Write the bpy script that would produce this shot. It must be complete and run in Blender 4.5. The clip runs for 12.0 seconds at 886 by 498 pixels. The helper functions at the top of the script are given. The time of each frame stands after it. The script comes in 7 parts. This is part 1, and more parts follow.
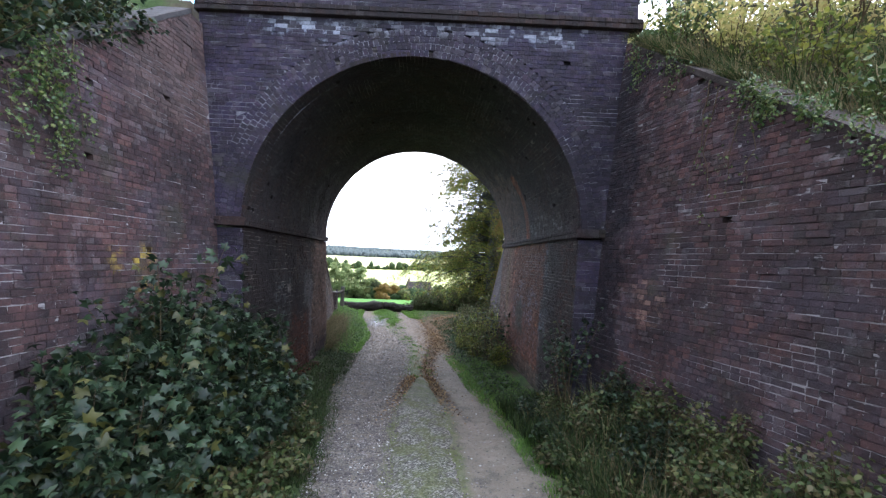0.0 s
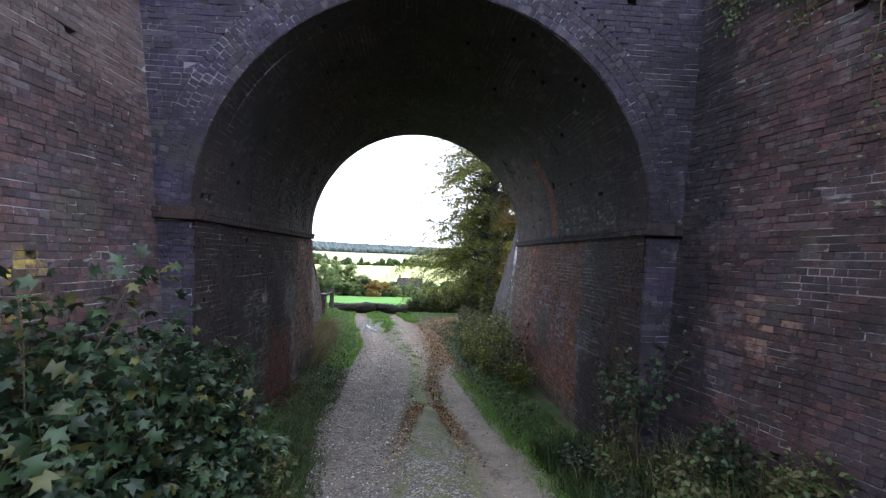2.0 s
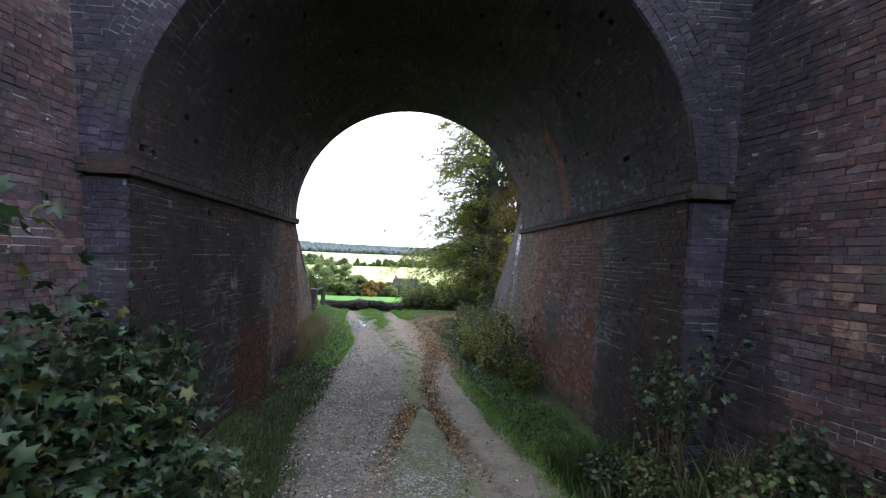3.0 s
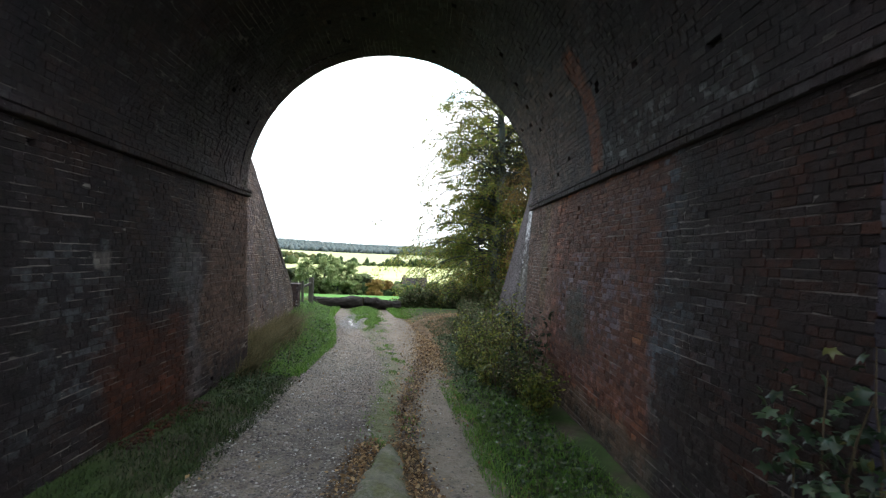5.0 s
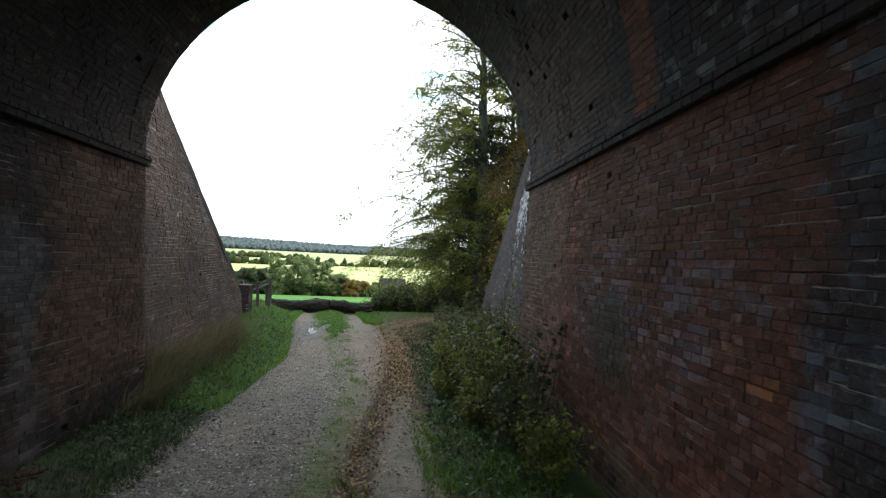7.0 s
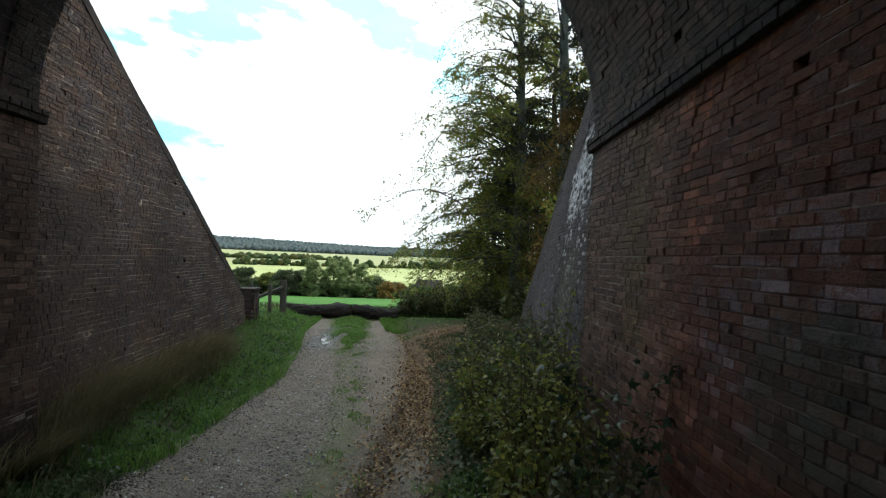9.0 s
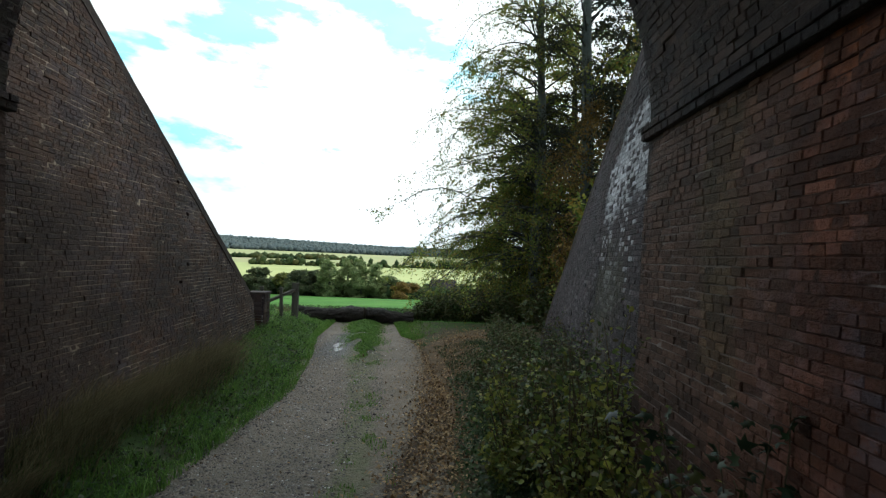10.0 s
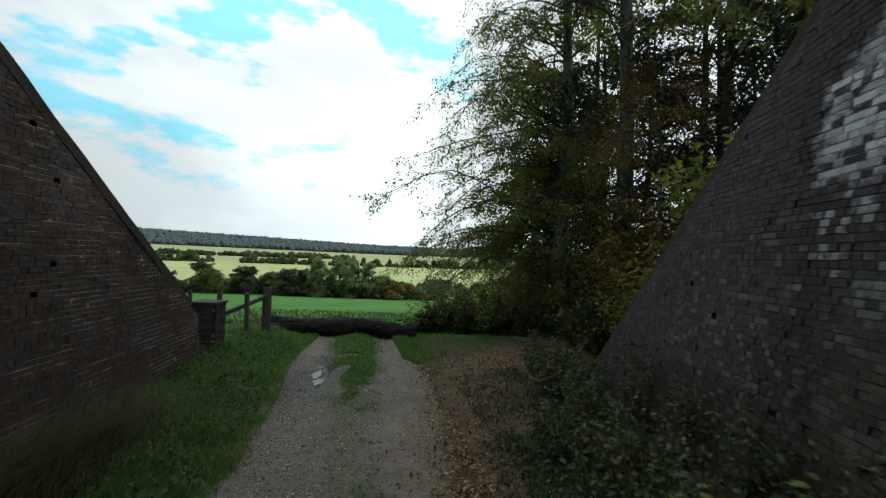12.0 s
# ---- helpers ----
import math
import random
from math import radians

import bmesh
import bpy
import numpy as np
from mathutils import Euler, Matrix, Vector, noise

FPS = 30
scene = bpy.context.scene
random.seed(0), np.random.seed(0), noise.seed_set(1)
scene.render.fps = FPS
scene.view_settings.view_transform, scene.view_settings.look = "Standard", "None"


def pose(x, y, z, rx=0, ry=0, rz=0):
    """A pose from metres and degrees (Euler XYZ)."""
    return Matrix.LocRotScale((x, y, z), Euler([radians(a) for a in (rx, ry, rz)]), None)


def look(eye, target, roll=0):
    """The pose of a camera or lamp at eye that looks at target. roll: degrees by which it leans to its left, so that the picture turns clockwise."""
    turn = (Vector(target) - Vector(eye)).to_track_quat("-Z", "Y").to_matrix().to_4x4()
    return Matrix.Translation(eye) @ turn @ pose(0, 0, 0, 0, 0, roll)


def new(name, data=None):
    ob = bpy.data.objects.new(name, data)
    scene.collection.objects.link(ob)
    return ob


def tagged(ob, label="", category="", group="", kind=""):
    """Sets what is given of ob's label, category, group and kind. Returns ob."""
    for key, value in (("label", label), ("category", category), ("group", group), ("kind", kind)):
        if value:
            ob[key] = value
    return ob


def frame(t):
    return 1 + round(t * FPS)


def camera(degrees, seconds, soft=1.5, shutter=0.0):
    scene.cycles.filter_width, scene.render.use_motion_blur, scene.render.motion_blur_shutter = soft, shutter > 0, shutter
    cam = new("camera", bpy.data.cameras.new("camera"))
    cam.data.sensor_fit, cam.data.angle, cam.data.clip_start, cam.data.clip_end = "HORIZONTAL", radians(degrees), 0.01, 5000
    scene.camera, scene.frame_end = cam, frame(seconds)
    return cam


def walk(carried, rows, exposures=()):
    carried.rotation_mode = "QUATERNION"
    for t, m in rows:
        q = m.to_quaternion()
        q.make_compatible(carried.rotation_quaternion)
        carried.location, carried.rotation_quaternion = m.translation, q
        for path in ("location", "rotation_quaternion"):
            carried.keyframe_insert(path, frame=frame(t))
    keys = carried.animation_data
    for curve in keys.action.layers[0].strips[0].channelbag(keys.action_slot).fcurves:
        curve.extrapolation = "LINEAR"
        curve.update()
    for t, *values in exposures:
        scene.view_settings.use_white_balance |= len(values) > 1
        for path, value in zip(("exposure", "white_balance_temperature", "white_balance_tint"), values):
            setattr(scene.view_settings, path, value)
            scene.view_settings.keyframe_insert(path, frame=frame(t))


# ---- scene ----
cam = camera(88.13, 12.0, soft=1.3, shutter=0.25)
# seconds, eye x y z, yaw, pitch, lean to the left
PATH = [
    (0.0, 0.000, 0.000, 2.755, -3.12, 1.36, 1.97),
    (0.5, -0.044, 0.408, 2.817, -3.45, 1.24, 1.86),
    (1.0, -0.127, 0.896, 2.862, -3.56, 1.20, 1.80),
    (1.5, -0.232, 1.393, 2.887, -3.77, 1.02, 1.75),
    (2.0, -0.308, 1.973, 2.861, -4.37, 0.87, 1.88),
    (2.5, -0.376, 2.515, 2.703, -4.93, 0.91, 1.87),
    (3.0, -0.230, 3.050, 2.526, -4.81, 1.04, 2.01),
    (3.2, -0.198, 3.261, 2.497, -5.46, 0.94, 1.92),
    (4.8, 0.332, 5.145, 2.234, -3.43, 1.01, 2.00),
    (5.0, 0.375, 5.417, 2.175, -3.57, 0.99, 1.96),
    (5.5, 0.457, 5.989, 2.064, -3.98, 1.04, 1.95),
    (6.0, 0.493, 6.561, 2.049, -4.16, 0.94, 1.92),
    (6.5, 0.558, 7.046, 2.057, -4.22, 1.12, 1.99),
    (7.0, 0.637, 7.592, 2.058, -6.20, 1.19, 2.09),
    (8.8, 1.030, 9.680, 1.962, -2.49, 1.26, 1.70),
    (9.0, 1.035, 9.818, 1.988, -1.51, 1.19, 1.69),
    (9.5, 0.981, 10.181, 2.040, -0.12, 1.14, 1.63),
    (10.0, 0.911, 10.535, 2.053, 0.19, 1.12, 1.69),
    (10.5, 0.812, 10.933, 2.044, 0.21, 1.06, 1.68),
    (11.0, 0.689, 11.663, 2.028, -0.00, 1.10, 1.68),
    (11.5, 0.548, 12.634, 2.020, -0.56, 1.12, 1.72),
    (12.0, 0.377, 13.898, 2.008, -0.68, 1.05, 1.86),
]
EXPOSURES = [(0.0, 0.82, 5850, 21), (2.0, 0.76, 5900, 20), (3.2, 0.66, 6020, 17), (4.8, 0.56, 6300, 13), (7.0, 0.10, 6250, 9), (8.8, -0.36, 6250, 6), (10.5, -0.78, 6200, 4), (12.0, -1.20, 6200, 3)]
walk(cam, [(t, pose(x, y, z, 0, 0, yaw) @ pose(0, 0, 0, 90 + pitch) @ pose(0, 0, 0, 0, 0, lean)) for t, x, y, z, yaw, pitch, lean in PATH], EXPOSURES)

# ---- sky and sun ----
SUN_ELEV, SUN_TURN = radians(33), radians(56)  # turn: from straight ahead (+y) towards +x
world = bpy.data.worlds.new("sky")
scene.world = world
world.use_nodes = True
wn, wl = world.node_tree.nodes, world.node_tree.links
wn.clear()
sky = wn.new("ShaderNodeTexSky")
sky.sky_type, sky.sun_disc = "NISHITA", False
sky.sun_elevation, sky.sun_rotation = SUN_ELEV, SUN_TURN
w_geo = wn.new("ShaderNodeTexCoord")
w_map = wn.new("ShaderNodeMapping")
w_map.inputs["Scale"].default_value = (1.0, 1.0, 2.6)
w_map.inputs["Location"].default_value = (0.35, 0.1, 0.25)
w_map.inputs["Rotation"].default_value = (0, 0, radians(8))
w_noise = wn.new("ShaderNodeTexNoise")
w_noise.inputs["Scale"].default_value, w_noise.inputs["Detail"].default_value = 2.3, 7.0
w_noise.inputs["Roughness"].default_value = 0.52
w_ramp = wn.new("ShaderNodeValToRGB")
w_ramp.color_ramp.elements[0].position, w_ramp.color_ramp.elements[1].position = 0.38, 0.50
w_ramp.color_ramp.elements[0].color = (0.88, 0.88, 0.88, 1)
w_sky = wn.new("ShaderNodeBackground")
w_sky.inputs["Strength"].default_value = 0.15
w_cloud = wn.new("ShaderNodeBackground")
w_cloud.inputs["Color"].default_value, w_cloud.inputs["Strength"].default_value = (0.94, 0.98, 1.0, 1), 1.5
w_sep = wn.new("ShaderNodeSeparateXYZ")
wl.new(w_geo.outputs["Generated"], w_sep.inputs[0])
w_haze = wn.new("ShaderNodeMapRange")
for key, v in (("From Min", 0.0), ("From Max", 0.16), ("To Min", 1.0), ("To Max", 0.0)):
    w_haze.inputs[key].default_value = v
w_cover = wn.new("ShaderNodeMath")
w_cover.operation, w_cover.use_clamp = "MAXIMUM", True
w_tint = wn.new("ShaderNodeValToRGB")
w_tint.color_ramp.elements[0].position, w_tint.color_ramp.elements[0].color = 0.38, (0.44, 0.98, 1.2, 1)
w_tint.color_ramp.elements[1].position, w_tint.color_ramp.elements[1].color = 0.50, (0.95, 0.98, 1.0, 1)
w_dot = wn.new("ShaderNodeVectorMath")
w_dot.operation = "DOT_PRODUCT"
w_dot.inputs[1].default_value = (math.sin(SUN_TURN) * math.cos(SUN_ELEV), math.cos(SUN_TURN) * math.cos(SUN_ELEV), math.sin(SUN_ELEV))
w_gain = wn.new("ShaderNodeMapRange")
for key, v in (("From Min", -0.6), ("From Max", 1.0), ("To Min", 0.85), ("To Max", 3.5)):
    w_gain.inputs[key].default_value = v
w_tone = wn.new("ShaderNodeMix")
w_tone.data_type = "RGBA"
w_tone.inputs[7].default_value = (0.90, 0.96, 1.0, 1)

def w_math(op, a, b=0.0, clamp=False):
    n = wn.new("ShaderNodeMath")
    n.operation, n.use_clamp = op, clamp
    for socket, v in zip(n.inputs, (a, b)):
        if isinstance(v, bpy.types.NodeSocket):
            wl.new(v, socket)
        else:
            socket.default_value = v
    return n.outputs[0]


def w_puffs(scale, detail, rough, seed):
    n = wn.new("ShaderNodeTexNoise")
    n.noise_dimensions = "4D"
    n.inputs["W"].default_value = seed
    n.inputs["Scale"].default_value, n.inputs["Detail"].default_value, n.inputs["Roughness"].default_value = scale, detail, rough
    wl.new(w_map.outputs["Vector"], n.inputs["Vector"])
    return n.outputs["Fac"]


# slopes to the side and up; blue gaps: side, up, half width, half height, tilt, depth
ahead = w_math("MAXIMUM", w_sep.outputs["Y"], 0.05)
side, lift = w_math("DIVIDE", w_sep.outputs["X"], ahead), w_math("DIVIDE", w_sep.outputs["Z"], ahead)
side = w_math("ADD", side, w_math("MULTIPLY", w_math("SUBTRACT", w_puffs(3.4, 4.0, 0.6, 4.4), 0.5), 0.75))
lift = w_math("ADD", lift, w_math("MULTIPLY", w_math("SUBTRACT", w_puffs(3.4, 4.0, 0.6, 9.9), 0.5), 0.42))
gaps = 0.0
for gx, gz, rx_, rz_, tilt, depth in ((-0.76, 0.27, 0.27, 0.085, 0.28, 1.0), (-0.47, 0.49, 0.15, 0.07, 0.1, 1.0), (-0.12, 0.50, 0.22, 0.07, 0.40, 1.0), (-0.33, 0.225, 0.13, 0.04, 0.2, 0.62), (-1.25, 0.42, 0.3, 0.12, 0.2, 1.0), (0.25, 0.85, 0.5, 0.14, 0.3, 1.0)):
    du = w_math("DIVIDE", w_math("SUBTRACT", side, gx), rx_)
    dv = w_math("DIVIDE", w_math("ADD", w_math("SUBTRACT", lift, gz), w_math("MULTIPLY", w_math("SUBTRACT", side, gx), tilt)), rz_)
    d2 = w_math("ADD", w_math("MULTIPLY", du, du), w_math("MULTIPLY", dv, dv))
    gaps = w_math("MAXIMUM", gaps, w_math("MULTIPLY", w_math("SUBTRACT", 1.0, w_math("MULTIPLY", d2, 0.42), True), depth))
w_puff = w_puffs(4.6, 10.0, 0.68, 2.4)
w_clear = w_math("ADD", w_math("MULTIPLY", gaps, 0.34), w_math("MULTIPLY", w_math("SUBTRACT", w_puff, 0.5), 1.05))
w_front = w_math("MULTIPLY", w_math("SUBTRACT", w_sep.outputs["Y"], 0.12), 5.0, True)
w_fac = w_math("ADD", w_math("MULTIPLY", w_math("SUBTRACT", 0.66, w_clear), w_front), w_math("MULTIPLY", w_noise.outputs["Fac"], w_math("SUBTRACT", 1.0, w_front)))
w_shade = wn.new("ShaderNodeMapRange")
for key, v in (("From Min", 0.38), ("From Max", 0.62), ("To Min", 0.88), ("To Max", 1.12)):
    w_shade.inputs[key].default_value = v
wl.new(w_puffs(2.6, 6.0, 0.55, 7.1), w_shade.inputs["Value"])
w_mix, w_out = wn.new("ShaderNodeMixShader"), wn.new("ShaderNodeOutputWorld")
wl.new(w_geo.outputs["Generated"], w_map.inputs["Vector"])
wl.new(w_map.outputs["Vector"], w_noise.inputs["Vector"])
wl.new(w_fac, w_ramp.inputs["Fac"])
wl.new(w_sep.outputs["Z"], w_haze.inputs["Value"])
wl.new(w_ramp.outputs["Color"], w_cover.inputs[0])
wl.new(w_haze.outputs[0], w_cover.inputs[1])
wl.new(w_cover.outputs[0], w_mix.inputs["Fac"])
wl.new(w_fac, w_tint.inputs["Fac"])
wl.new(w_haze.outputs[0], w_tone.inputs["Factor"])
wl.new(w_tint.outputs["Color"], w_tone.inputs[6])
wl.new(w_tone.outputs[2], w_cloud.inputs["Color"])
wl.new(w_geo.outputs["Generated"], w_dot.inputs[0])
wl.new(w_dot.outputs["Value"], w_gain.inputs["Value"])
wl.new(w_math("MULTIPLY", w_gain.outputs[0], w_shade.outputs[0]), w_cloud.inputs["Strength"])
wl.new(sky.outputs["Color"], w_sky.inputs["Color"])
wl.new(w_sky.outputs["Background"], w_mix.inputs[1])
wl.new(w_cloud.outputs["Background"], w_mix.inputs[2])
wl.new(w_mix.outputs["Shader"], w_out.inputs["Surface"])

sun_data = bpy.data.lights.new("sun", "SUN")
sun_data.energy, sun_data.angle, sun_data.color = 1.9, radians(2.5), (1.0, 0.94, 0.84)
sun = new("sun", sun_data)
SUN_WAY = Vector((math.sin(SUN_TURN) * math.cos(SUN_ELEV), math.cos(SUN_TURN) * math.cos(SUN_ELEV), math.sin(SUN_ELEV)))
sun.matrix_basis = look(SUN_WAY * 60, (0, 0, 0))


# ---- materials ----
class Nodes:
    """A small helper to write node materials."""

    def __init__(self, name, roughness=0.9, spec=0.25):
        self.mat = bpy.data.materials.new(name)
        self.mat.use_nodes = True
        self.t = self.mat.node_tree
        self.bsdf = self.t.nodes["Principled BSDF"]
        self.bsdf.inputs["Roughness"].default_value = roughness
        self.bsdf.inputs["Specular IOR Level"].default_value = spec
        self.pos = self.t.nodes.new("ShaderNodeNewGeometry")
        self.place = self.pos.outputs["Position"]

    def put(self, socket, value):
        if isinstance(value, bpy.types.NodeSocket):
            self.t.links.new(value, socket)
        elif isinstance(value, tuple) and len(value) == 3 and socket.type == "RGBA":
            socket.default_value = (*value, 1)
        else:
            socket.default_value = value

    def math(self, op, a, b=0.0, c=0.0, clamp=False):
        n = self.t.nodes.new("ShaderNodeMath")
        n.operation, n.use_clamp = op, clamp
        for s, v in zip(n.inputs, (a, b, c)):
            self.put(s, v)
        return n.outputs[0]

    def noise(self, scale, detail=4.0, rough=0.55, stretch=None, shift=0.0):
        v = self.place
        if stretch or shift:
            m = self.t.nodes.new("ShaderNodeMapping")
            m.inputs["Scale"].default_value = stretch or (1, 1, 1)
            m.inputs["Location"].default_value = (shift, shift * 1.7, shift * 0.6)
            self.t.links.new(v, m.inputs["Vector"])
            v = m.outputs["Vector"]
        n = self.t.nodes.new("ShaderNodeTexNoise")
        n.inputs["Scale"].default_value, n.inputs["Detail"].default_value, n.inputs["Roughness"].default_value = scale, detail, rough
        self.t.links.new(v, n.inputs["Vector"])
        return n.outputs["Fac"]

    def ramp(self, fac, *stops):
        n = self.t.nodes.new("ShaderNodeValToRGB")
        self.put(n.inputs["Fac"], fac)
        e = n.color_ramp.elements
        while len(e) < len(stops):
            e.new(0.5)
        for el, (p, c) in zip(e, stops):
            el.position = p
            el.color = (*c, 1) if isinstance(c, tuple) else (c, c, c, 1)
        return n.outputs["Color"]

    def mix(self, fac, a, b, mode="MIX"):
        n = self.t.nodes.new("ShaderNodeMix")
        n.data_type, n.blend_type = "RGBA", mode
        self.put(n.inputs["Factor"], fac)
        self.put(n.inputs[6], a)
        self.put(n.inputs[7], b)
        return n.outputs[2]

    def step(self, v, a, b):
        """0 below a, 1 above b."""
        n = self.t.nodes.new("ShaderNodeMapRange")
        n.interpolation_type = "SMOOTHSTEP"
        for k, x in zip(("Value", "From Min", "From Max"), (v, a, b)):
            self.put(n.inputs[k], x)
        return n.outputs[0]

    def xyz(self):
        n = self.t.nodes.new("ShaderNodeSeparateXYZ")
        self.t.links.new(self.place, n.inputs[0])
        return n.outputs

    def rand(self):
        """A number for each object and each island."""
        o = self.t.nodes.new("ShaderNodeObjectInfo").outputs["Random"]
        return self.math("FRACT", self.math("ADD", o, self.pos.outputs["Random Per Island"]))

    def bump(self, height, strength=0.4, distance=0.01):
        n = self.t.nodes.new("ShaderNodeBump")
        n.inputs["Strength"].default_value, n.inputs["Distance"].default_value = strength, distance
        self.put(n.inputs["Height"], height)
        self.t.links.new(n.outputs["Normal"], self.bsdf.inputs["Normal"])

    def color(self, c):
        self.put(self.bsdf.inputs["Base Color"], c)
        return self.mat


def stains(n, c, patches, r=None):
    """Stains with a shape of their own, and some painted light and shade: (x0 x1 y0 y1 z0 z1, colour, amount, ragged
    edge[, kind]); None: no limit.
    kind 1: broken patches; kind 2: single bricks; kind 3: most bricks."""
    x, y, z = n.xyz()
    mottle = n.noise(4.2, 7, 0.75, shift=1.3)
    if r is not None:
        own = n.math("FRACT", n.math("MULTIPLY", r, 7.31))
        shade = n.ramp(n.math("ADD", n.math("MULTIPLY", own, 0.42), n.math("MULTIPLY", n.noise(20, 6, 0.75, shift=9.0), 0.62)), (0.22, 0.42), (0.5, 0.95), (0.82, 1.55))
    for lim, tint, amount, edge, *kind in patches:
        kind = kind[0] if kind else 0
        wob = n.math("MULTIPLY", n.math("SUBTRACT", n.noise(1.9, 7, 0.72, shift=lim[2] + lim[4]), 0.5), edge * 5.0)
        m = None
        for v, a, b in ((x, lim[0], lim[1]), (y, lim[2], lim[3]), (z, lim[4], lim[5])):
            if a is None:
                continue
            v = n.math("ADD", v, wob)
            k = n.math("MULTIPLY", n.step(v, a - edge * 0.6, a + edge * 0.6), n.math("SUBTRACT", 1.0, n.step(v, b - edge * 0.6, b + edge * 0.6)))
            m = k if m is None else n.math("MULTIPLY", m, k)
        f = mottle
        if r is not None:
            wr, wn_ = ((0.18, 0.85), (0.22, 0.8), (0.62, 0.62), (0.35, 0.7))[kind]
            f = n.math("ADD", n.math("MULTIPLY", r, wr), n.math("MULTIPLY", mottle, wn_))
        lo, hi, most, least = ((0.34, 0.66, 0.5, 0.5), (0.50, 0.62, 0.95, 0.05), (0.81, 0.84, 1.0, 0.0), (0.42, 0.50, 1.0, 0.0))[kind]
        pick = n.math("ADD", n.math("MULTIPLY", n.step(f, lo, hi), most), least)
        own_tint = tint if r is None or kind == 2 else n.mix(1.0, shade, tint, "MULTIPLY")
        c = n.mix(n.math("MULTIPLY", m, n.math("MULTIPLY", pick, amount)), c, own_tint)
    return c


def brick_material(name, tones, soot=0.4, pale=0.15, patches=(), roughness=0.85, spec=0.25, pointing=None):
    """Worn brick: four tones from brick to brick, grime, lime bloom, moss, and stains.
    pointing (colour, from, to): the same grime over mortar, with runs of pale old pointing."""
    n = Nodes(name, roughness, spec)
    r = 0.42 if pointing else n.rand()
    c = n.ramp(n.math("ADD", n.math("MULTIPLY", r, 0.26), n.math("MULTIPLY", n.noise(2.6, 8, 0.80, shift=5.0), 0.80)), (0.24, tones[0]), (0.46, tones[1]), (0.64, tones[2]), (0.82, tones[3]))
    c = n.mix(n.math("MULTIPLY", n.step(n.noise(30, 6, 0.75), 0.46, 0.74), 0.30), c, n.mix(0.5, c, (0.20, 0.15, 0.14)))
    # dark pitting and blackened single bricks
    c = n.mix(n.math("MULTIPLY", n.step(n.noise(11, 7, 0.75, shift=2.0), 0.48, 0.70), 0.7), c, (0.022, 0.019, 0.021))
    other = n.math("FRACT", n.math("MULTIPLY", r, 13.7))
    c = n.mix(n.math("MULTIPLY", n.step(n.math("ADD", n.math("MULTIPLY", other, 0.35), n.math("MULTIPLY", n.noise(1.7, 6, 0.7, shift=8.0), 0.8)), 0.58, 0.68), 0.55), c, (0.020, 0.016, 0.018))
    # clouded hues that run over several bricks
    mean = sum(tones[2]) / 3
    c = n.mix(n.math("MULTIPLY", n.step(n.noise(1.5, 7, 0.74, shift=31.0), 0.48, 0.60), 0.75), c, n.mix(0.6, c, tuple(mean * k for k in (1.15, 0.92, 1.22))))
    c = n.mix(n.math("MULTIPLY", n.step(n.noise(1.9, 7, 0.74, shift=37.0), 0.53, 0.64), 0.45), c, n.mix(0.6, c, tuple(mean * k for k in (0.72, 0.78, 0.52))))
    # soot in clouds, large and small
    c = n.mix(n.math("MULTIPLY", n.step(n.noise(0.6, 7, 0.68), 0.40, 0.64), soot), c, (0.020, 0.018, 0.020))
    c = n.mix(n.math("MULTIPLY", n.step(n.noise(2.0, 8, 0.74, shift=11.0), 0.50, 0.60), soot * 0.75), c, n.mix(0.75, c, (0.012, 0.010, 0.012)))
    # lime bloom, lime specks, moss
    c = n.mix(n.math("MULTIPLY", n.step(n.noise(3.1, 7, 0.75, shift=7.3), 0.56, 0.70), pale), c, (0.33, 0.31, 0.33))
    c = n.mix(n.math("MULTIPLY", n.step(n.math("ADD", n.math("MULTIPLY", n.math("FRACT", n.math("MULTIPLY", r, 5.3)), 0.3), n.math("MULTIPLY", n.noise(1.4, 7, 0.72, shift=15.0), 0.9)), 0.70, 0.78), pale * 1.3, clamp=True), c, n.mix(0.55, c, (0.30, 0.27, 0.29)))
    c = n.mix(n.math("MULTIPLY", n.step(n.noise(34, 4, 0.65, shift=21.0), 0.66, 0.72), pale * 2.0, clamp=True), c, (0.40, 0.38, 0.39))
    c = n.mix(n.math("MULTIPLY", n.step(n.noise(1.1, 6, 0.68, shift=3.1), 0.56, 0.75), 0.35), c, (0.06, 0.065, 0.03))
    if pointing:
        f = n.math("ADD", n.math("MULTIPLY", n.noise(0.9, 6, 0.65), 0.45), n.math("MULTIPLY", n.noise(2.2, 5, 0.7, (0.5, 0.5, 9.0)), 0.55))
        run = n.math("MULTIPLY", n.step(f, pointing[1], pointing[2]), n.math("ADD", 0.3, n.math("MULTIPLY", n.noise(9, 5, 0.7, shift=41.0), 0.9)), clamp=True)
        c = n.mix(run, n.mix(0.35, c, (0.010, 0.008, 0.008)), pointing[0])
    c = stains(n, c, patches, r)
    if pointing:
        c = n.mix(n.math("MULTIPLY", run, 0.28), c, pointing[0])
    n.put(n.bsdf.inputs["Roughness"], n.math("ADD", roughness - 0.15, n.math("MULTIPLY", n.noise(14, 5, 0.7, shift=6.0), 0.3)))
    n.bump(n.math("ADD", n.math("MULTIPLY", n.noise(70, 5, 0.75), 0.9), n.math("MULTIPLY", n.noise(19, 5, 0.7), 1.3)), 1.0, 0.011)
    return n.color(c)


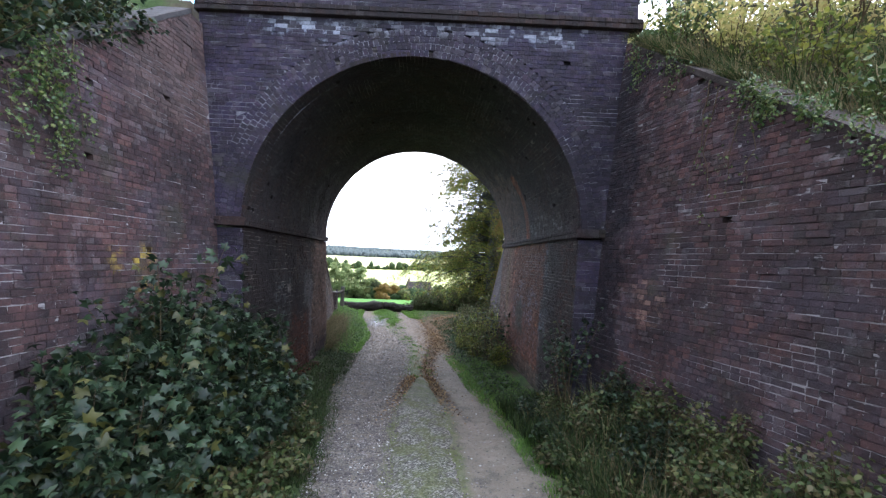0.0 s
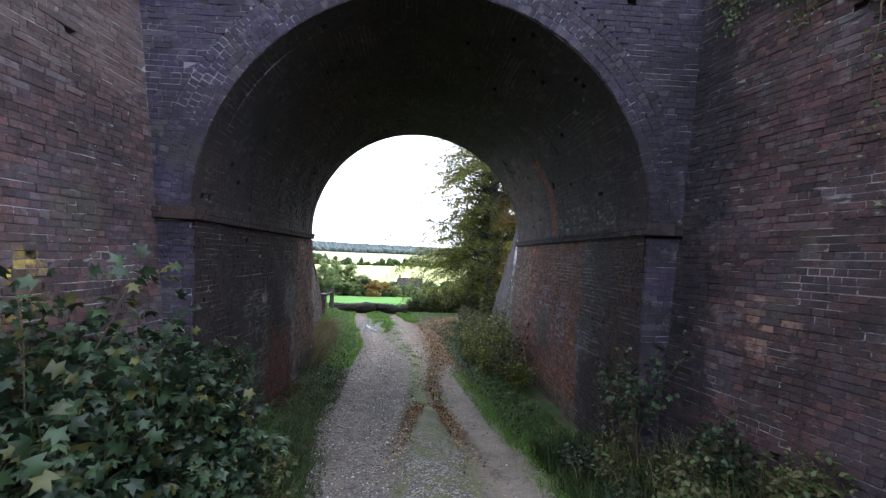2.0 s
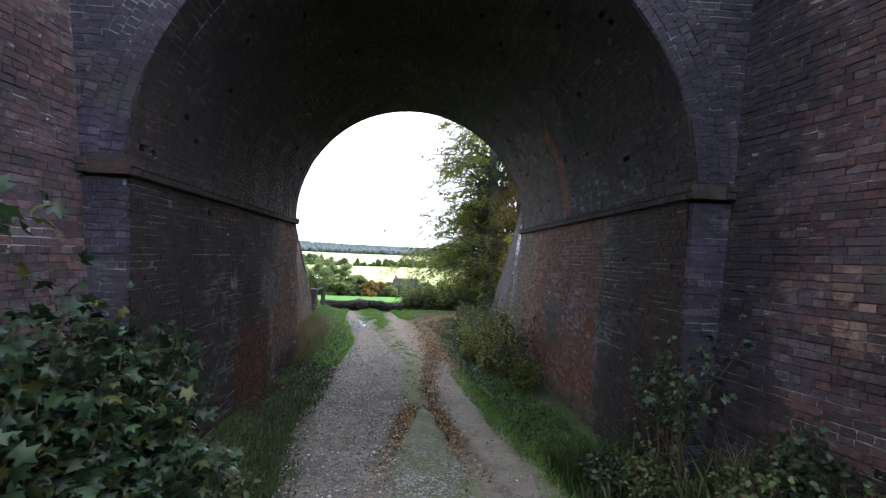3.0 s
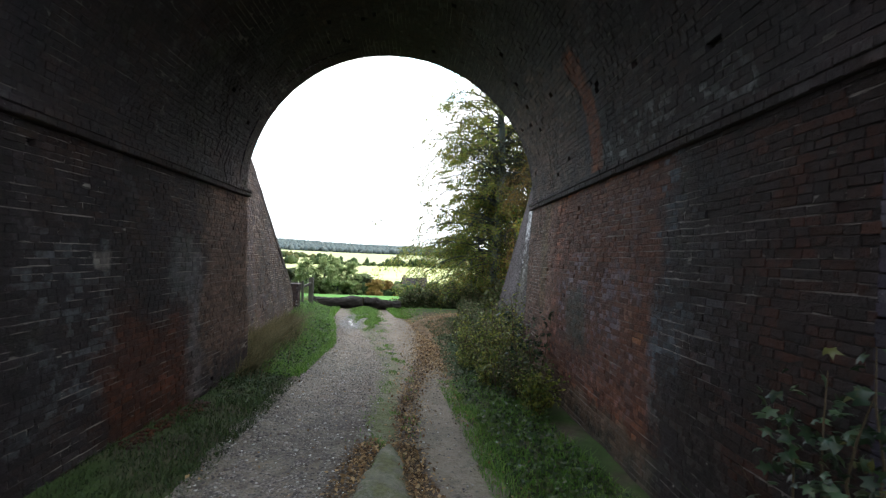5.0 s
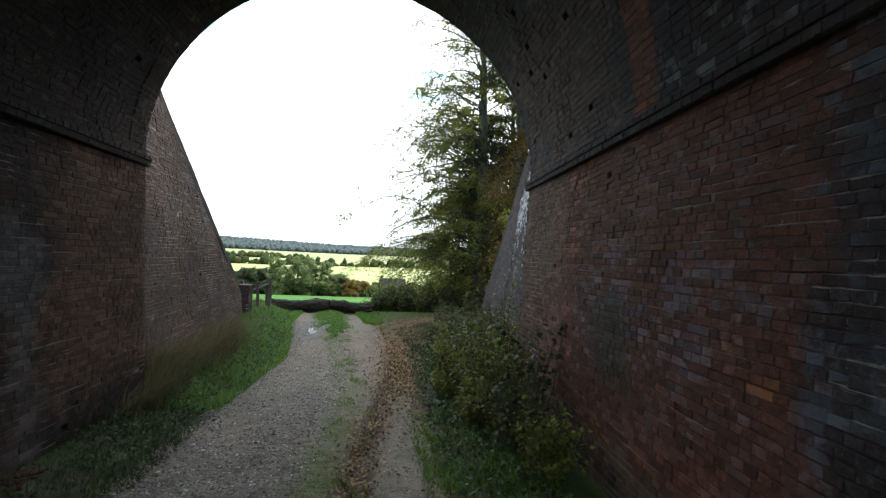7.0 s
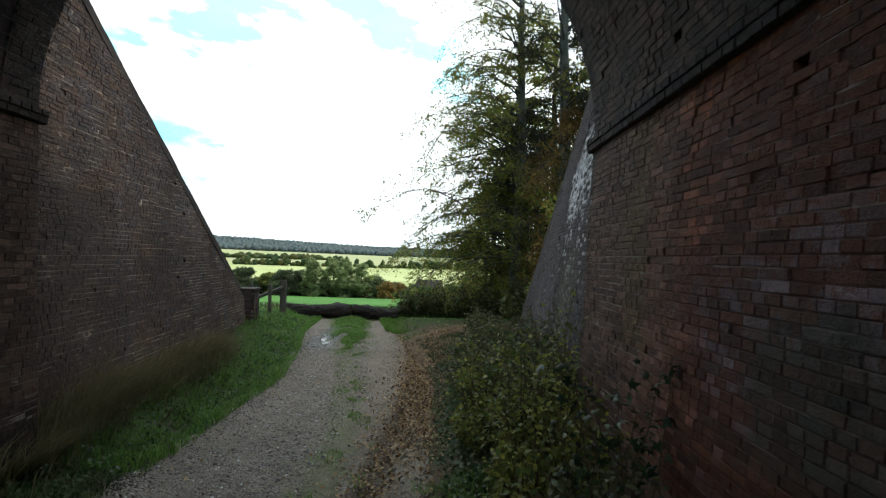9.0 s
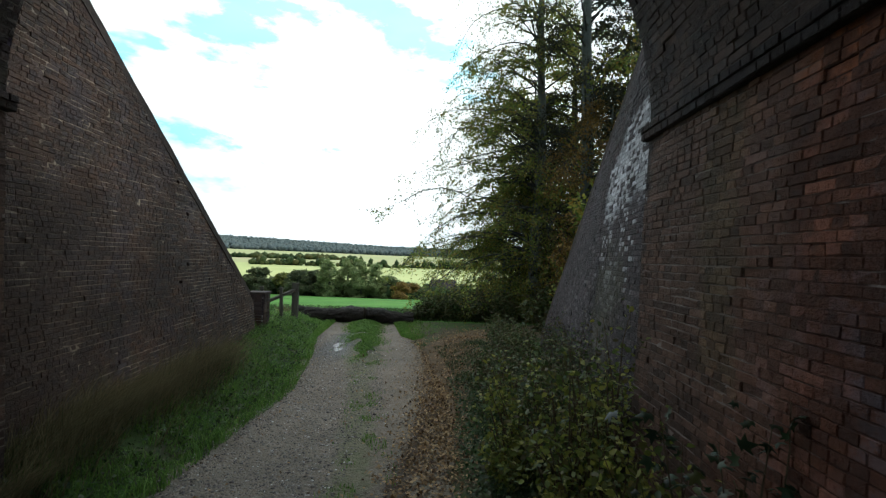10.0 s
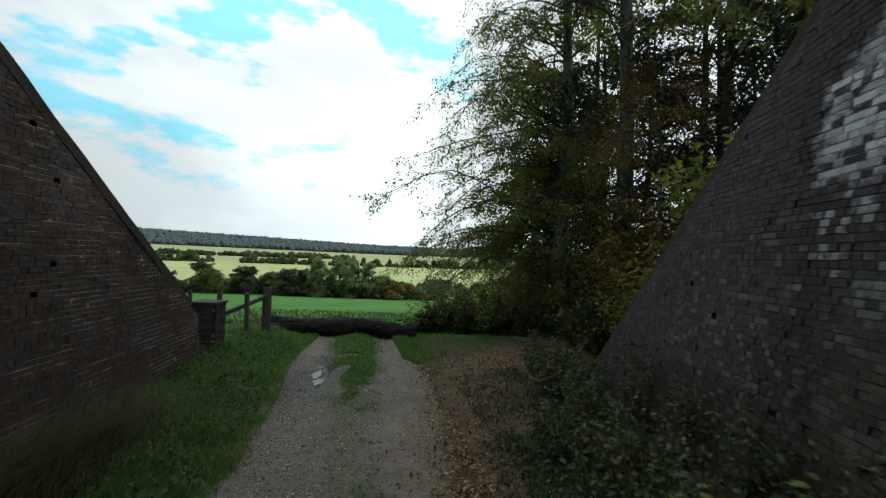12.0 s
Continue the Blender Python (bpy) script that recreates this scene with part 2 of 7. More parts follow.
DARK = ((0.042, 0.026, 0.033), (0.074, 0.041, 0.044), (0.110, 0.054, 0.052), (0.155, 0.080, 0.068))
# SOOT: sooty tones, taken darker to hold the shade under the vault
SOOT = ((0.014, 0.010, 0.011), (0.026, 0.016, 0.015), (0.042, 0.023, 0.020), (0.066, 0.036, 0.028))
BLUE = ((0.022, 0.019, 0.044), (0.036, 0.028, 0.058), (0.054, 0.038, 0.068), (0.084, 0.052, 0.074))
WARM = ((0.012, 0.008, 0.008), (0.023, 0.012, 0.011), (0.042, 0.021, 0.015), (0.075, 0.037, 0.024))
BROWN = ((0.028, 0.014, 0.010), (0.054, 0.026, 0.015), (0.084, 0.041, 0.023), (0.125, 0.062, 0.034))
# dark band up the corner between the east wing and the portal
CORNER_BAND = ((2.5, 4.5, 6.85, 7.7, -0.5, 6.0), (0.016, 0.014, 0.020), 0.95, 0.3)
def brick_and_mortar(name, mortar_name, pointing, *rest):
    return brick_material(name, *rest), brick_material(mortar_name, *rest, pointing=pointing)


m_brick_wing, m_mortar = brick_and_mortar("weathered brick", "lime mortar", ((0.36, 0.34, 0.35), 0.50, 0.58), DARK, 0.5, 0.20, [
    ((2.5, 4.0, 5.9, 6.5, 1.9, 2.5), (0.24, 0.15, 0.12), 0.75, 0.16, 1),
    ((-4.0, -3.0, 5.75, 6.15, 2.25, 2.8), (0.40, 0.29, 0.05), 0.8, 0.16, 1),
    ((-4.0, -3.0, 5.35, 5.5, 2.45, 2.75), (0.40, 0.29, 0.05), 0.5, 0.12, 1),
    ((-4.2, -3.0, 5.7, 7.6, 4.6, 6.9), (0.115, 0.080, 0.074), 0.75, 0.4),
    CORNER_BAND,
])
m_brick_face, m_mortar_face = brick_and_mortar("dark blue-brown brick", "blue-grey mortar", ((0.24, 0.235, 0.27), 0.49, 0.58), BLUE, 0.5, 0.16, [((-2.7, -1.2, 6.0, 9.0, 6.35, 6.75), (0.34, 0.37, 0.46), 0.55, 0.2, 1), ((0.9, 2.6, 6.0, 9.0, 6.4, 6.75), (0.34, 0.37, 0.46), 0.55, 0.2, 1), ((-3.0, 2.8, 6.0, 9.0, 6.5, 6.75), (0.36, 0.37, 0.43), 0.45, 0.16, 1), ((1.6, 3.0, 6.0, 9.0, 3.3, 4.6), (0.018, 0.016, 0.022), 0.8, 0.3)])
m_brick_left, m_mortar_left = brick_and_mortar("sooty brick, left abutment, light and shade painted in", "sooty mortar, west, light and shade painted in", ((0.30, 0.26, 0.235), 0.485, 0.56), WARM, 0.7, 0.09, [
    # painted shade: the near end of the wall is darkened
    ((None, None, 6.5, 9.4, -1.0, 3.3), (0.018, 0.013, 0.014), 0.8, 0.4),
    ((None, None, 10.3, 12.15, -0.5, 1.3), (0.070, 0.022, 0.011), 0.8, 0.38), ((None, None, 10.5, 11.9, -0.5, 0.7), (0.10, 0.030, 0.013), 0.5, 0.3, 1),
    ((None, None, 12.08, 12.48, 0.0, 2.1), (0.17, 0.16, 0.165), 0.55, 0.2), ((None, None, 11.7, 12.25, 1.5, 2.4), (0.12, 0.12, 0.125), 0.55, 0.2),
    ((None, None, 9.4, 10.4, 0.6, 2.2), (0.10, 0.105, 0.115), 0.6, 0.3, 1), ((None, None, 10.2, 10.45, 1.95, 2.12), (0.22, 0.19, 0.17), 0.8, 0.05),
    # painted daylight: brick made lighter towards the far opening
    ((None, None, 12.6, 14.6, 0.4, 3.2), (0.16, 0.098, 0.072), 0.65, 0.4),
], 0.8, 0.15)
m_brick_right, m_mortar_right = brick_and_mortar("patched brick, right abutment, light and shade painted in", "sooty mortar, east, light and shade painted in", ((0.40, 0.35, 0.33), 0.50, 0.57), WARM, 0.6, 0.09, [
    ((None, None, 9.5, 13.5, 0.3, 3.4), (0.20, 0.064, 0.030), 0.58, 0.28), ((None, None, 10.2, 12.9, 2.0, 3.3), (0.30, 0.090, 0.028), 0.85, 0.3, 1), ((None, None, 9.6, 13.0, 0.2, 1.5), (0.26, 0.085, 0.035), 0.7, 0.3, 1), ((None, None, 9.8, 12.6, 0.6, 3.2), (0.05, 0.032, 0.03), 0.75, 0.3, 1),
    # shade under the arch mouth put into the colour, with some dull red
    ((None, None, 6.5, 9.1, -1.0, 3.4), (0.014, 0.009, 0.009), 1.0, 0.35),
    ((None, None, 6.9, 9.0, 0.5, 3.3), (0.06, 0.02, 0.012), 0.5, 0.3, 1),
    # paler brick paints the sheen of daylight at the far end
    ((None, None, 12.9, 14.8, 0.0, 3.4), (0.20, 0.115, 0.082), 0.6, 0.3),
    ((None, None, 13.35, 13.75, 1.3, 3.2), (0.16, 0.14, 0.06), 0.3, 0.15),
    ((None, None, 9.9, 12.4, 1.3, 2.15), (0.19, 0.15, 0.175), 0.7, 0.3, 1),
    ((None, None, 9.3, 13.2, 0.6, 3.0), (0.20, 0.15, 0.18), 0.22, 0.3, 1),
    ((None, None, 9.1, 9.65, 1.2, 3.3), (0.050, 0.055, 0.070), 0.8, 0.2, 1), ((None, None, 9.3, 9.55, 0.9, 3.3), (0.12, 0.135, 0.16), 0.6, 0.14, 1),
    ((None, None, 8.4, 9.3, 1.4, 3.1), (0.04, 0.046, 0.058), 0.6, 0.3, 1),
    ((None, None, 9.0, 9.5, 1.5, 1.75), (0.09, 0.096, 0.11), 0.7, 0.14, 1),
    ((None, None, 11.35, 12.15, 1.05, 1.75), (0.045, 0.046, 0.036), 0.9, 0.2),
    ((None, None, 9.7, 10.2, 1.35, 1.75), (0.30, 0.11, 0.025), 0.6, 0.16, 1),
    ((None, None, 8.4, 9.6, 0.2, 1.15), (0.055, 0.058, 0.058), 0.5, 0.25, 1),
    ((None, None, 9.4, 13.6, -0.6, 0.5), (0.10, 0.085, 0.065), 0.8, 0.15),
], 0.76, 0.16)
# sooty tones darkened for shade; the last patch paints daylight at the far end
m_brick_vault, m_mortar_vault = brick_and_mortar("sooty vault brick, light and shade painted in", "sooty vault mortar, light and shade painted in", ((0.14, 0.12, 0.11), 0.49, 0.60), SOOT, 0.8, 0.10, [((1.4, 2.9, 11.05, 11.45, 3.3, 4.9), (0.16, 0.048, 0.022), 0.95, 0.12), ((1.7, 2.9, 8.4, 11.0, 3.3, 3.75), (0.17, 0.175, 0.18), 0.6, 0.25, 1), ((1.0, 2.9, 11.5, 14.6, 3.3, 5.0), (0.12, 0.075, 0.058), 0.55, 0.4)], 0.8, 0.2)
# the last patch paints shade low on the wing beside the arch
m_brick_far, m_mortar_far = brick_and_mortar("warm brown brick, far wing wall", "pale mortar", ((0.42, 0.34, 0.26), 0.475, 0.56), BROWN, 0.3, 0.12, [((-6.0, -2.6, 14.4, 15.8, 0.0, 6.6), (0.10, 0.056, 0.038), 0.3, 0.4), ((-6.0, -2.6, 14.0, 16.6, -0.8, 2.8), (0.020, 0.012, 0.009), 0.7, 0.5)], 0.8, 0.3)
m_brick_white, m_mortar_white = brick_and_mortar("purple-brown brick with flaking white paint", "flaked mortar", ((0.10, 0.09, 0.095), 0.55, 0.66), ((0.022, 0.015, 0.020), (0.038, 0.024, 0.029), (0.058, 0.032, 0.034), (0.085, 0.042, 0.037)), 0.35, 0.14, [((2.6, 5.0, 15.7, 17.4, 1.8, 3.6), (0.50, 0.50, 0.53), 0.7, 0.25, 2), ((2.6, 5.0, 15.4, 16.95, 2.8, 4.0), (0.54, 0.54, 0.58), 0.8, 0.2, 3), ((2.6, 5.0, 16.6, 17.35, 2.6, 3.5), (0.50, 0.50, 0.54), 0.9, 0.2, 3), ((2.6, 5.0, 16.3, 17.1, 1.6, 2.6), (0.38, 0.38, 0.41), 0.5, 0.22, 1), ((2.6, 5.0, 17.6, 22.5, 0.9, 4.5), (0.075, 0.062, 0.070), 0.6, 0.4), ((2.6, 5.0, 14.8, 19.5, 0.6, 2.4), (0.30, 0.28, 0.29), 0.2, 0.4, 2), ((2.6, 5.0, 16.0, 17.2, 0.4, 2.2), (0.075, 0.075, 0.04), 0.5, 0.4)], 0.8, 0.3)


def plain(name, lo, hi, scale, roughness=0.9, spec=0.25, bump=0.4, distance=0.01, stretch=None):
    n = Nodes(name, roughness, spec)
    f = n.math("ADD", n.math("MULTIPLY", n.noise(scale, 6, 0.65, stretch), 0.7), n.math("MULTIPLY", n.noise(scale * 7, 4, 0.6, stretch), 0.3))
    n.bump(f, bump, distance)
    return n.color(n.ramp(f, (0.3, lo), (0.7, hi)))


m_coping = plain("weathered coping", (0.032, 0.029, 0.031), (0.095, 0.088, 0.090), 4, 0.9, 0.25, 0.8, 0.02)
m_coping_brick = plain("worn brick coping", (0.026, 0.021, 0.020), (0.085, 0.066, 0.060), 5, 0.9, 0.25, 1.0, 0.03)


# ---- mesh helpers ----
def mesh_from(name, verts, faces, mats=(), smooth=False):
    me = bpy.data.meshes.new(name)
    me.from_pydata([tuple(map(float, v)) for v in verts], [], [tuple(map(int, f)) for f in faces])
    for m in mats:
        me.materials.append(m)
    if smooth:
        me.polygons.foreach_set("use_smooth", [True] * len(me.polygons))
    me.update()
    return me


def part(name, bm, material, parent, label=""):
    """Links a bmesh as one mesh object under a thing or part."""
    me = bpy.data.meshes.new(name)
    bm.to_mesh(me)
    bm.free()
    me.materials.append(material)
    ob = new(name, me)
    ob.parent = parent
    return tagged(ob, label)


def mesh_part(name, me, parent, label="", kind=""):
    ob = new(name, me)
    ob.parent = parent
    return tagged(ob, label, kind=kind)


def bm_box(bm, lo, hi, bevel=0.0, m=None):
    """A box between two corners, with worn edges."""
    r = bmesh.ops.create_cube(bm, size=1.0)
    lo, hi = Vector(lo), Vector(hi)
    bmesh.ops.scale(bm, vec=hi - lo, verts=r["verts"])
    bmesh.ops.translate(bm, vec=(lo + hi) / 2, verts=r["verts"])
    vs = r["verts"]
    if bevel:
        es = list({e for v in vs for e in v.link_edges})
        b = bmesh.ops.bevel(bm, geom=es, offset=bevel, segments=2, affect="EDGES", profile=0.6)
        vs = list({v for f in b["faces"] for v in f.verts} | {v for v in vs if v.is_valid})
    if m is not None:
        bmesh.ops.transform(bm, matrix=m, verts=[v for v in vs if v.is_valid])


# ---- the plan ----
SPRING, STRING_LOW = 3.34, 3.20


def ground_z(y):
    return float(np.interp(y, [-30, 0, 10.5, 14, 18.5, 21, 23.5, 28, 32, 220, 300, 500, 900, 1000, 1500, 1900, 3500],
                           [0.4, 0.0, 0.0, -0.24, -0.48, -0.53, -0.44, -0.44, -0.75, -15.4, -13.8, -10.5, 7, 12, 58, 64, 68]))


def centre_x(y):
    return float(np.interp(y, [-20, 0, 5, 7, 10, 14, 19, 22, 24, 28], [0.6, 0.45, 0.32, 0.17, -0.2, -0.4, -0.45, -0.95, -1.4, -2.0]))


def near_y(x, z=0.0):
    return 7.45 - 0.03 * x + 0.015 * z


def far_y(x):
    return 14.6 + 0.07 * x


def left_x(z):
    return -2.72 - 0.045 * z


def right_x(y, z):
    return 2.34 + 0.02 * y + 0.05 * z


def wing_x(which, y, z):
    a, b, c = {"nl": (-3.756, 0.113, -0.118), "nr": (4.075, -0.182, 0.10), "fl": (-1.86, -0.093, -0.10), "fr": (0.898, 0.117, 0.137)}[which]
    return a + b * y + c * z


def wing_top(which, y):
    if which == "nl":
        return 6.64 - 0.675 * (7.45 - y)
    if which == "nr":
        return 6.50 - 0.675 * (7.45 - y)
    if which == "fl":
        return 6.60 - 0.755 * (y - 14.75)
    return 6.35 - 0.80 * (y - 15.0)


# ---- brickwork ----
brick_count = {}
RNG = np.random.default_rng(4)


def brick_shape(length, height, depth=0.075):
    """Corner offsets (u, v, w) of one brick: a worn front, sides and an open back."""
    a, b, e = length / 2, height / 2, 0.0034
    rows = []
    for du, dv, w in ((a - e, b - e, 0.0), (a, b, -e), (a, b, -depth)):
        rows += [(-du, -dv, w), (du, -dv, w), (du, dv, w), (-du, dv, w)]
    return rows


BRICK_FACES = [(0, 1, 2, 3)] + [(4 * k + i + 4, 4 * k + (i + 1) % 4 + 4, 4 * k + (i + 1) % 4, 4 * k + i) for k in range(2) for i in range(4)]


def brick_wall(body, place, outward, v0, v1, spans, material, near, course=0.071, stretch=0.225, joint=0.0078, bond="english", gone=0.0007, rough=0.0034, singles=300, cut=0.9, mortar=None, spalled=0.015, heads=0.65):
    """Bricks over a surface place(u, v) -> points, in courses from v0 to v1; spans(v) gives the stretches [(u0, u1)] of a course.
    The wall's core and mortar joints become the mesh of body; the bricks nearest to the plan's point near are parts of their own."""
    bricks, cells = [], []  # u, v, length, whole, proud; u0, u1, v, depth of its mortar bed
    strips_v, strips_f = [], []
    for k in range(int(round((v1 - v0) / course))):
        v = v0 + (k + 0.5) * course
        for a, b in spans(v):
            if b - a < 0.05:
                continue
            header = bond == "header" or (bond == "english" and (k * 0.618) % 1 < heads) or (bond == "mixed" and RNG.random() < 0.6)
            u = a + (0.0 if k % 4 < 2 else -stretch / 4) - (0 if header else RNG.random() * 0.02)
            while u < b:
                # now and then a bat or a stretcher breaks the bond
                short = header != (bond == "english" and RNG.random() < 0.14)
                st = (stretch / 2 if short else stretch) * (1 + RNG.uniform(-0.07, 0.07))
                lo, hi = max(u, a), min(u + st, b)
                if hi - lo > 0.035 and RNG.random() > (gone * 1.6 if short else gone * 0.12):
                    proud = float(np.clip(RNG.normal(0.0008, rough * 0.6), -0.001, 0.008))
                    if RNG.random() < spalled:
                        proud = -RNG.uniform(0.004, 0.014)
                    bricks.append(((lo + hi) / 2, v, hi - lo - joint * RNG.uniform(0.25, 0.8), hi - lo > st - 0.001, proud))
                    cells.append((lo, hi, v, min(proud, 0.0) - 0.0016 - abs(RNG.normal(0, 0.0016)) - (0.008 if RNG.random() < 0.07 else 0.0)))
                elif hi - lo <= 0.035:
                    cells.append((lo, hi, v, -0.004))
                u += st
            cuts = max(1, int((b - a) / cut))
            inset = min(0.03, (b - a) * 0.3)
            uu = np.linspace(a + inset, b - inset, cuts + 1)
            base = len(strips_v)
            for w in (-0.072, -0.42):
                for vv in (v - course / 2, v + course / 2):
                    p, nn = surface(place, outward, uu, np.full_like(uu, vv))
                    strips_v.extend(p + nn * w)
            m = cuts + 1
            for i in range(cuts):
                q = [base + i, base + i + 1, base + m + i + 1, base + m + i]
                strips_f.append(q if outward > 0 else q[::-1])
                q = [base + 2 * m + i, base + 2 * m + i + 1, base + 3 * m + i + 1, base + 3 * m + i]
                strips_f.append(q[::-1] if outward > 0 else q)
            for i in (0, m - 1):
                q = [base + i, base + m + i, base + 3 * m + i, base + 2 * m + i]
                strips_f.append(q if (i == 0) == (outward > 0) else q[::-1])
    # one mortar bed for each brick, its depth slightly uneven
    lo, hi, v, deep = (np.array(c) for c in zip(*cells))
    corner = []
    for u_, v_ in ((lo, v - course / 2), (hi, v - course / 2), (hi, v + course / 2), (lo, v + course / 2)):
        p, nn = surface(place, outward, u_, v_)
        corner.append(p + nn * (deep + sway(p))[:, None])
    quads = np.stack(corner, 1).reshape(-1, 3)
    ids = np.arange(len(quads)).reshape(-1, 4) + len(strips_v)
    if outward < 0:
        ids = ids[:, ::-1]
    body.data = mesh_from(body.name, np.concatenate([np.array(strips_v), quads]), strips_f + ids.tolist(), [mortar or m_mortar])
    u, v, length, whole, off = (np.array(c) for c in zip(*bricks))
    p, nn = surface(place, outward, u, v)
    p = p + nn * sway(p)[:, None]
    pu, _ = surface(place, outward, u + 0.02, v)
    du = unit_rows(pu - surface(place, outward, u, v)[0])
    dv = np.cross(nn, du) * outward
    dist = np.linalg.norm((p - np.array(near)) * np.array([1, 1, 1.4]), axis=1) + np.where(whole.astype(bool), 0, 100)
    single = np.zeros(len(u), bool)
    if singles:
        single[np.argsort(dist)[:singles]] = True
    tilt = np.clip(RNG.normal(0, 0.005, (len(u), 2)), -0.010, 0.010)
    faces = np.array(BRICK_FACES)
    if outward < 0:
        faces = faces[:, ::-1]
    allv, allf, i = [], [], 0
    for k in np.flatnonzero(~single):
        shape = np.array(brick_shape(length[k], course - joint))
        shape[:, 1] += RNG.normal(0, 0.0018) + shape[:, 0] * RNG.normal(0, 0.007)
        shape[:, :2] += RNG.normal(0, 0.0020, (12, 2))
        shape[:, 2] += RNG.normal(0, 0.0014, 12)
        w = shape[:, 2] + off[k] + shape[:, 0] * tilt[k, 0] + shape[:, 1] * tilt[k, 1]
        allv.append(p[k] + shape[:, :1] * du[k] + shape[:, 1:2] * dv[k] + w[:, None] * nn[k])
        allf.append(faces + i)
        i += 12
    rest = mesh_from("brickwork", np.concatenate(allv), np.concatenate(allf), [material])
    mesh_part("brickwork", rest, body, kind="stuff")
    shared = {}
    for k in np.flatnonzero(single):
        key = round(float(length[k]), 2)
        if key not in shared:
            shared[key] = mesh_from("brick", brick_shape(key, course - joint), faces, [material])
        ob = mesh_part("brick", shared[key], body)
        m = Matrix((du[k], dv[k], nn[k])).transposed().to_4x4()
        m.translation = Vector(p[k] + nn[k] * off[k])
        ob.matrix_basis = m @ Euler((tilt[k, 1], -tilt[k, 0], 0)).to_matrix().to_4x4()


def sway(p):
    """Slow bulges of old brickwork, out of its plane."""
    x, y, z = p[:, 0], p[:, 1], p[:, 2]
    return 0.007 * np.sin(1.9 * y + 0.8 * z + x) + 0.006 * np.sin(2.6 * z - 0.7 * y + 1.3 * x + 1.0) + 0.004 * np.sin(5.1 * y + 3.7 * z)


def unit_rows(a):
    return a / np.linalg.norm(a, axis=1)[:, None]


def surface(place, outward, u, v):
    """Points and outward normals of a surface."""
    p = place(u, v)
    e = 0.01
    n = np.cross(place(u + e, v) - p, place(u, v + e) - p) * outward
    return p, n / np.linalg.norm(n, axis=1)[:, None]


def stack(*c):
    return np.stack(np.broadcast_arrays(*c), axis=-1).astype(float)


def wall_object(name, label):
    return tagged(new(name, bpy.data.meshes.new(name)), label, "wall", kind="structure")


def arch_at(y):
    """Centre and radius of the vault."""
    a, b = left_x(SPRING), right_x(y, SPRING)
    return (a + b) / 2, (b - a) / 2


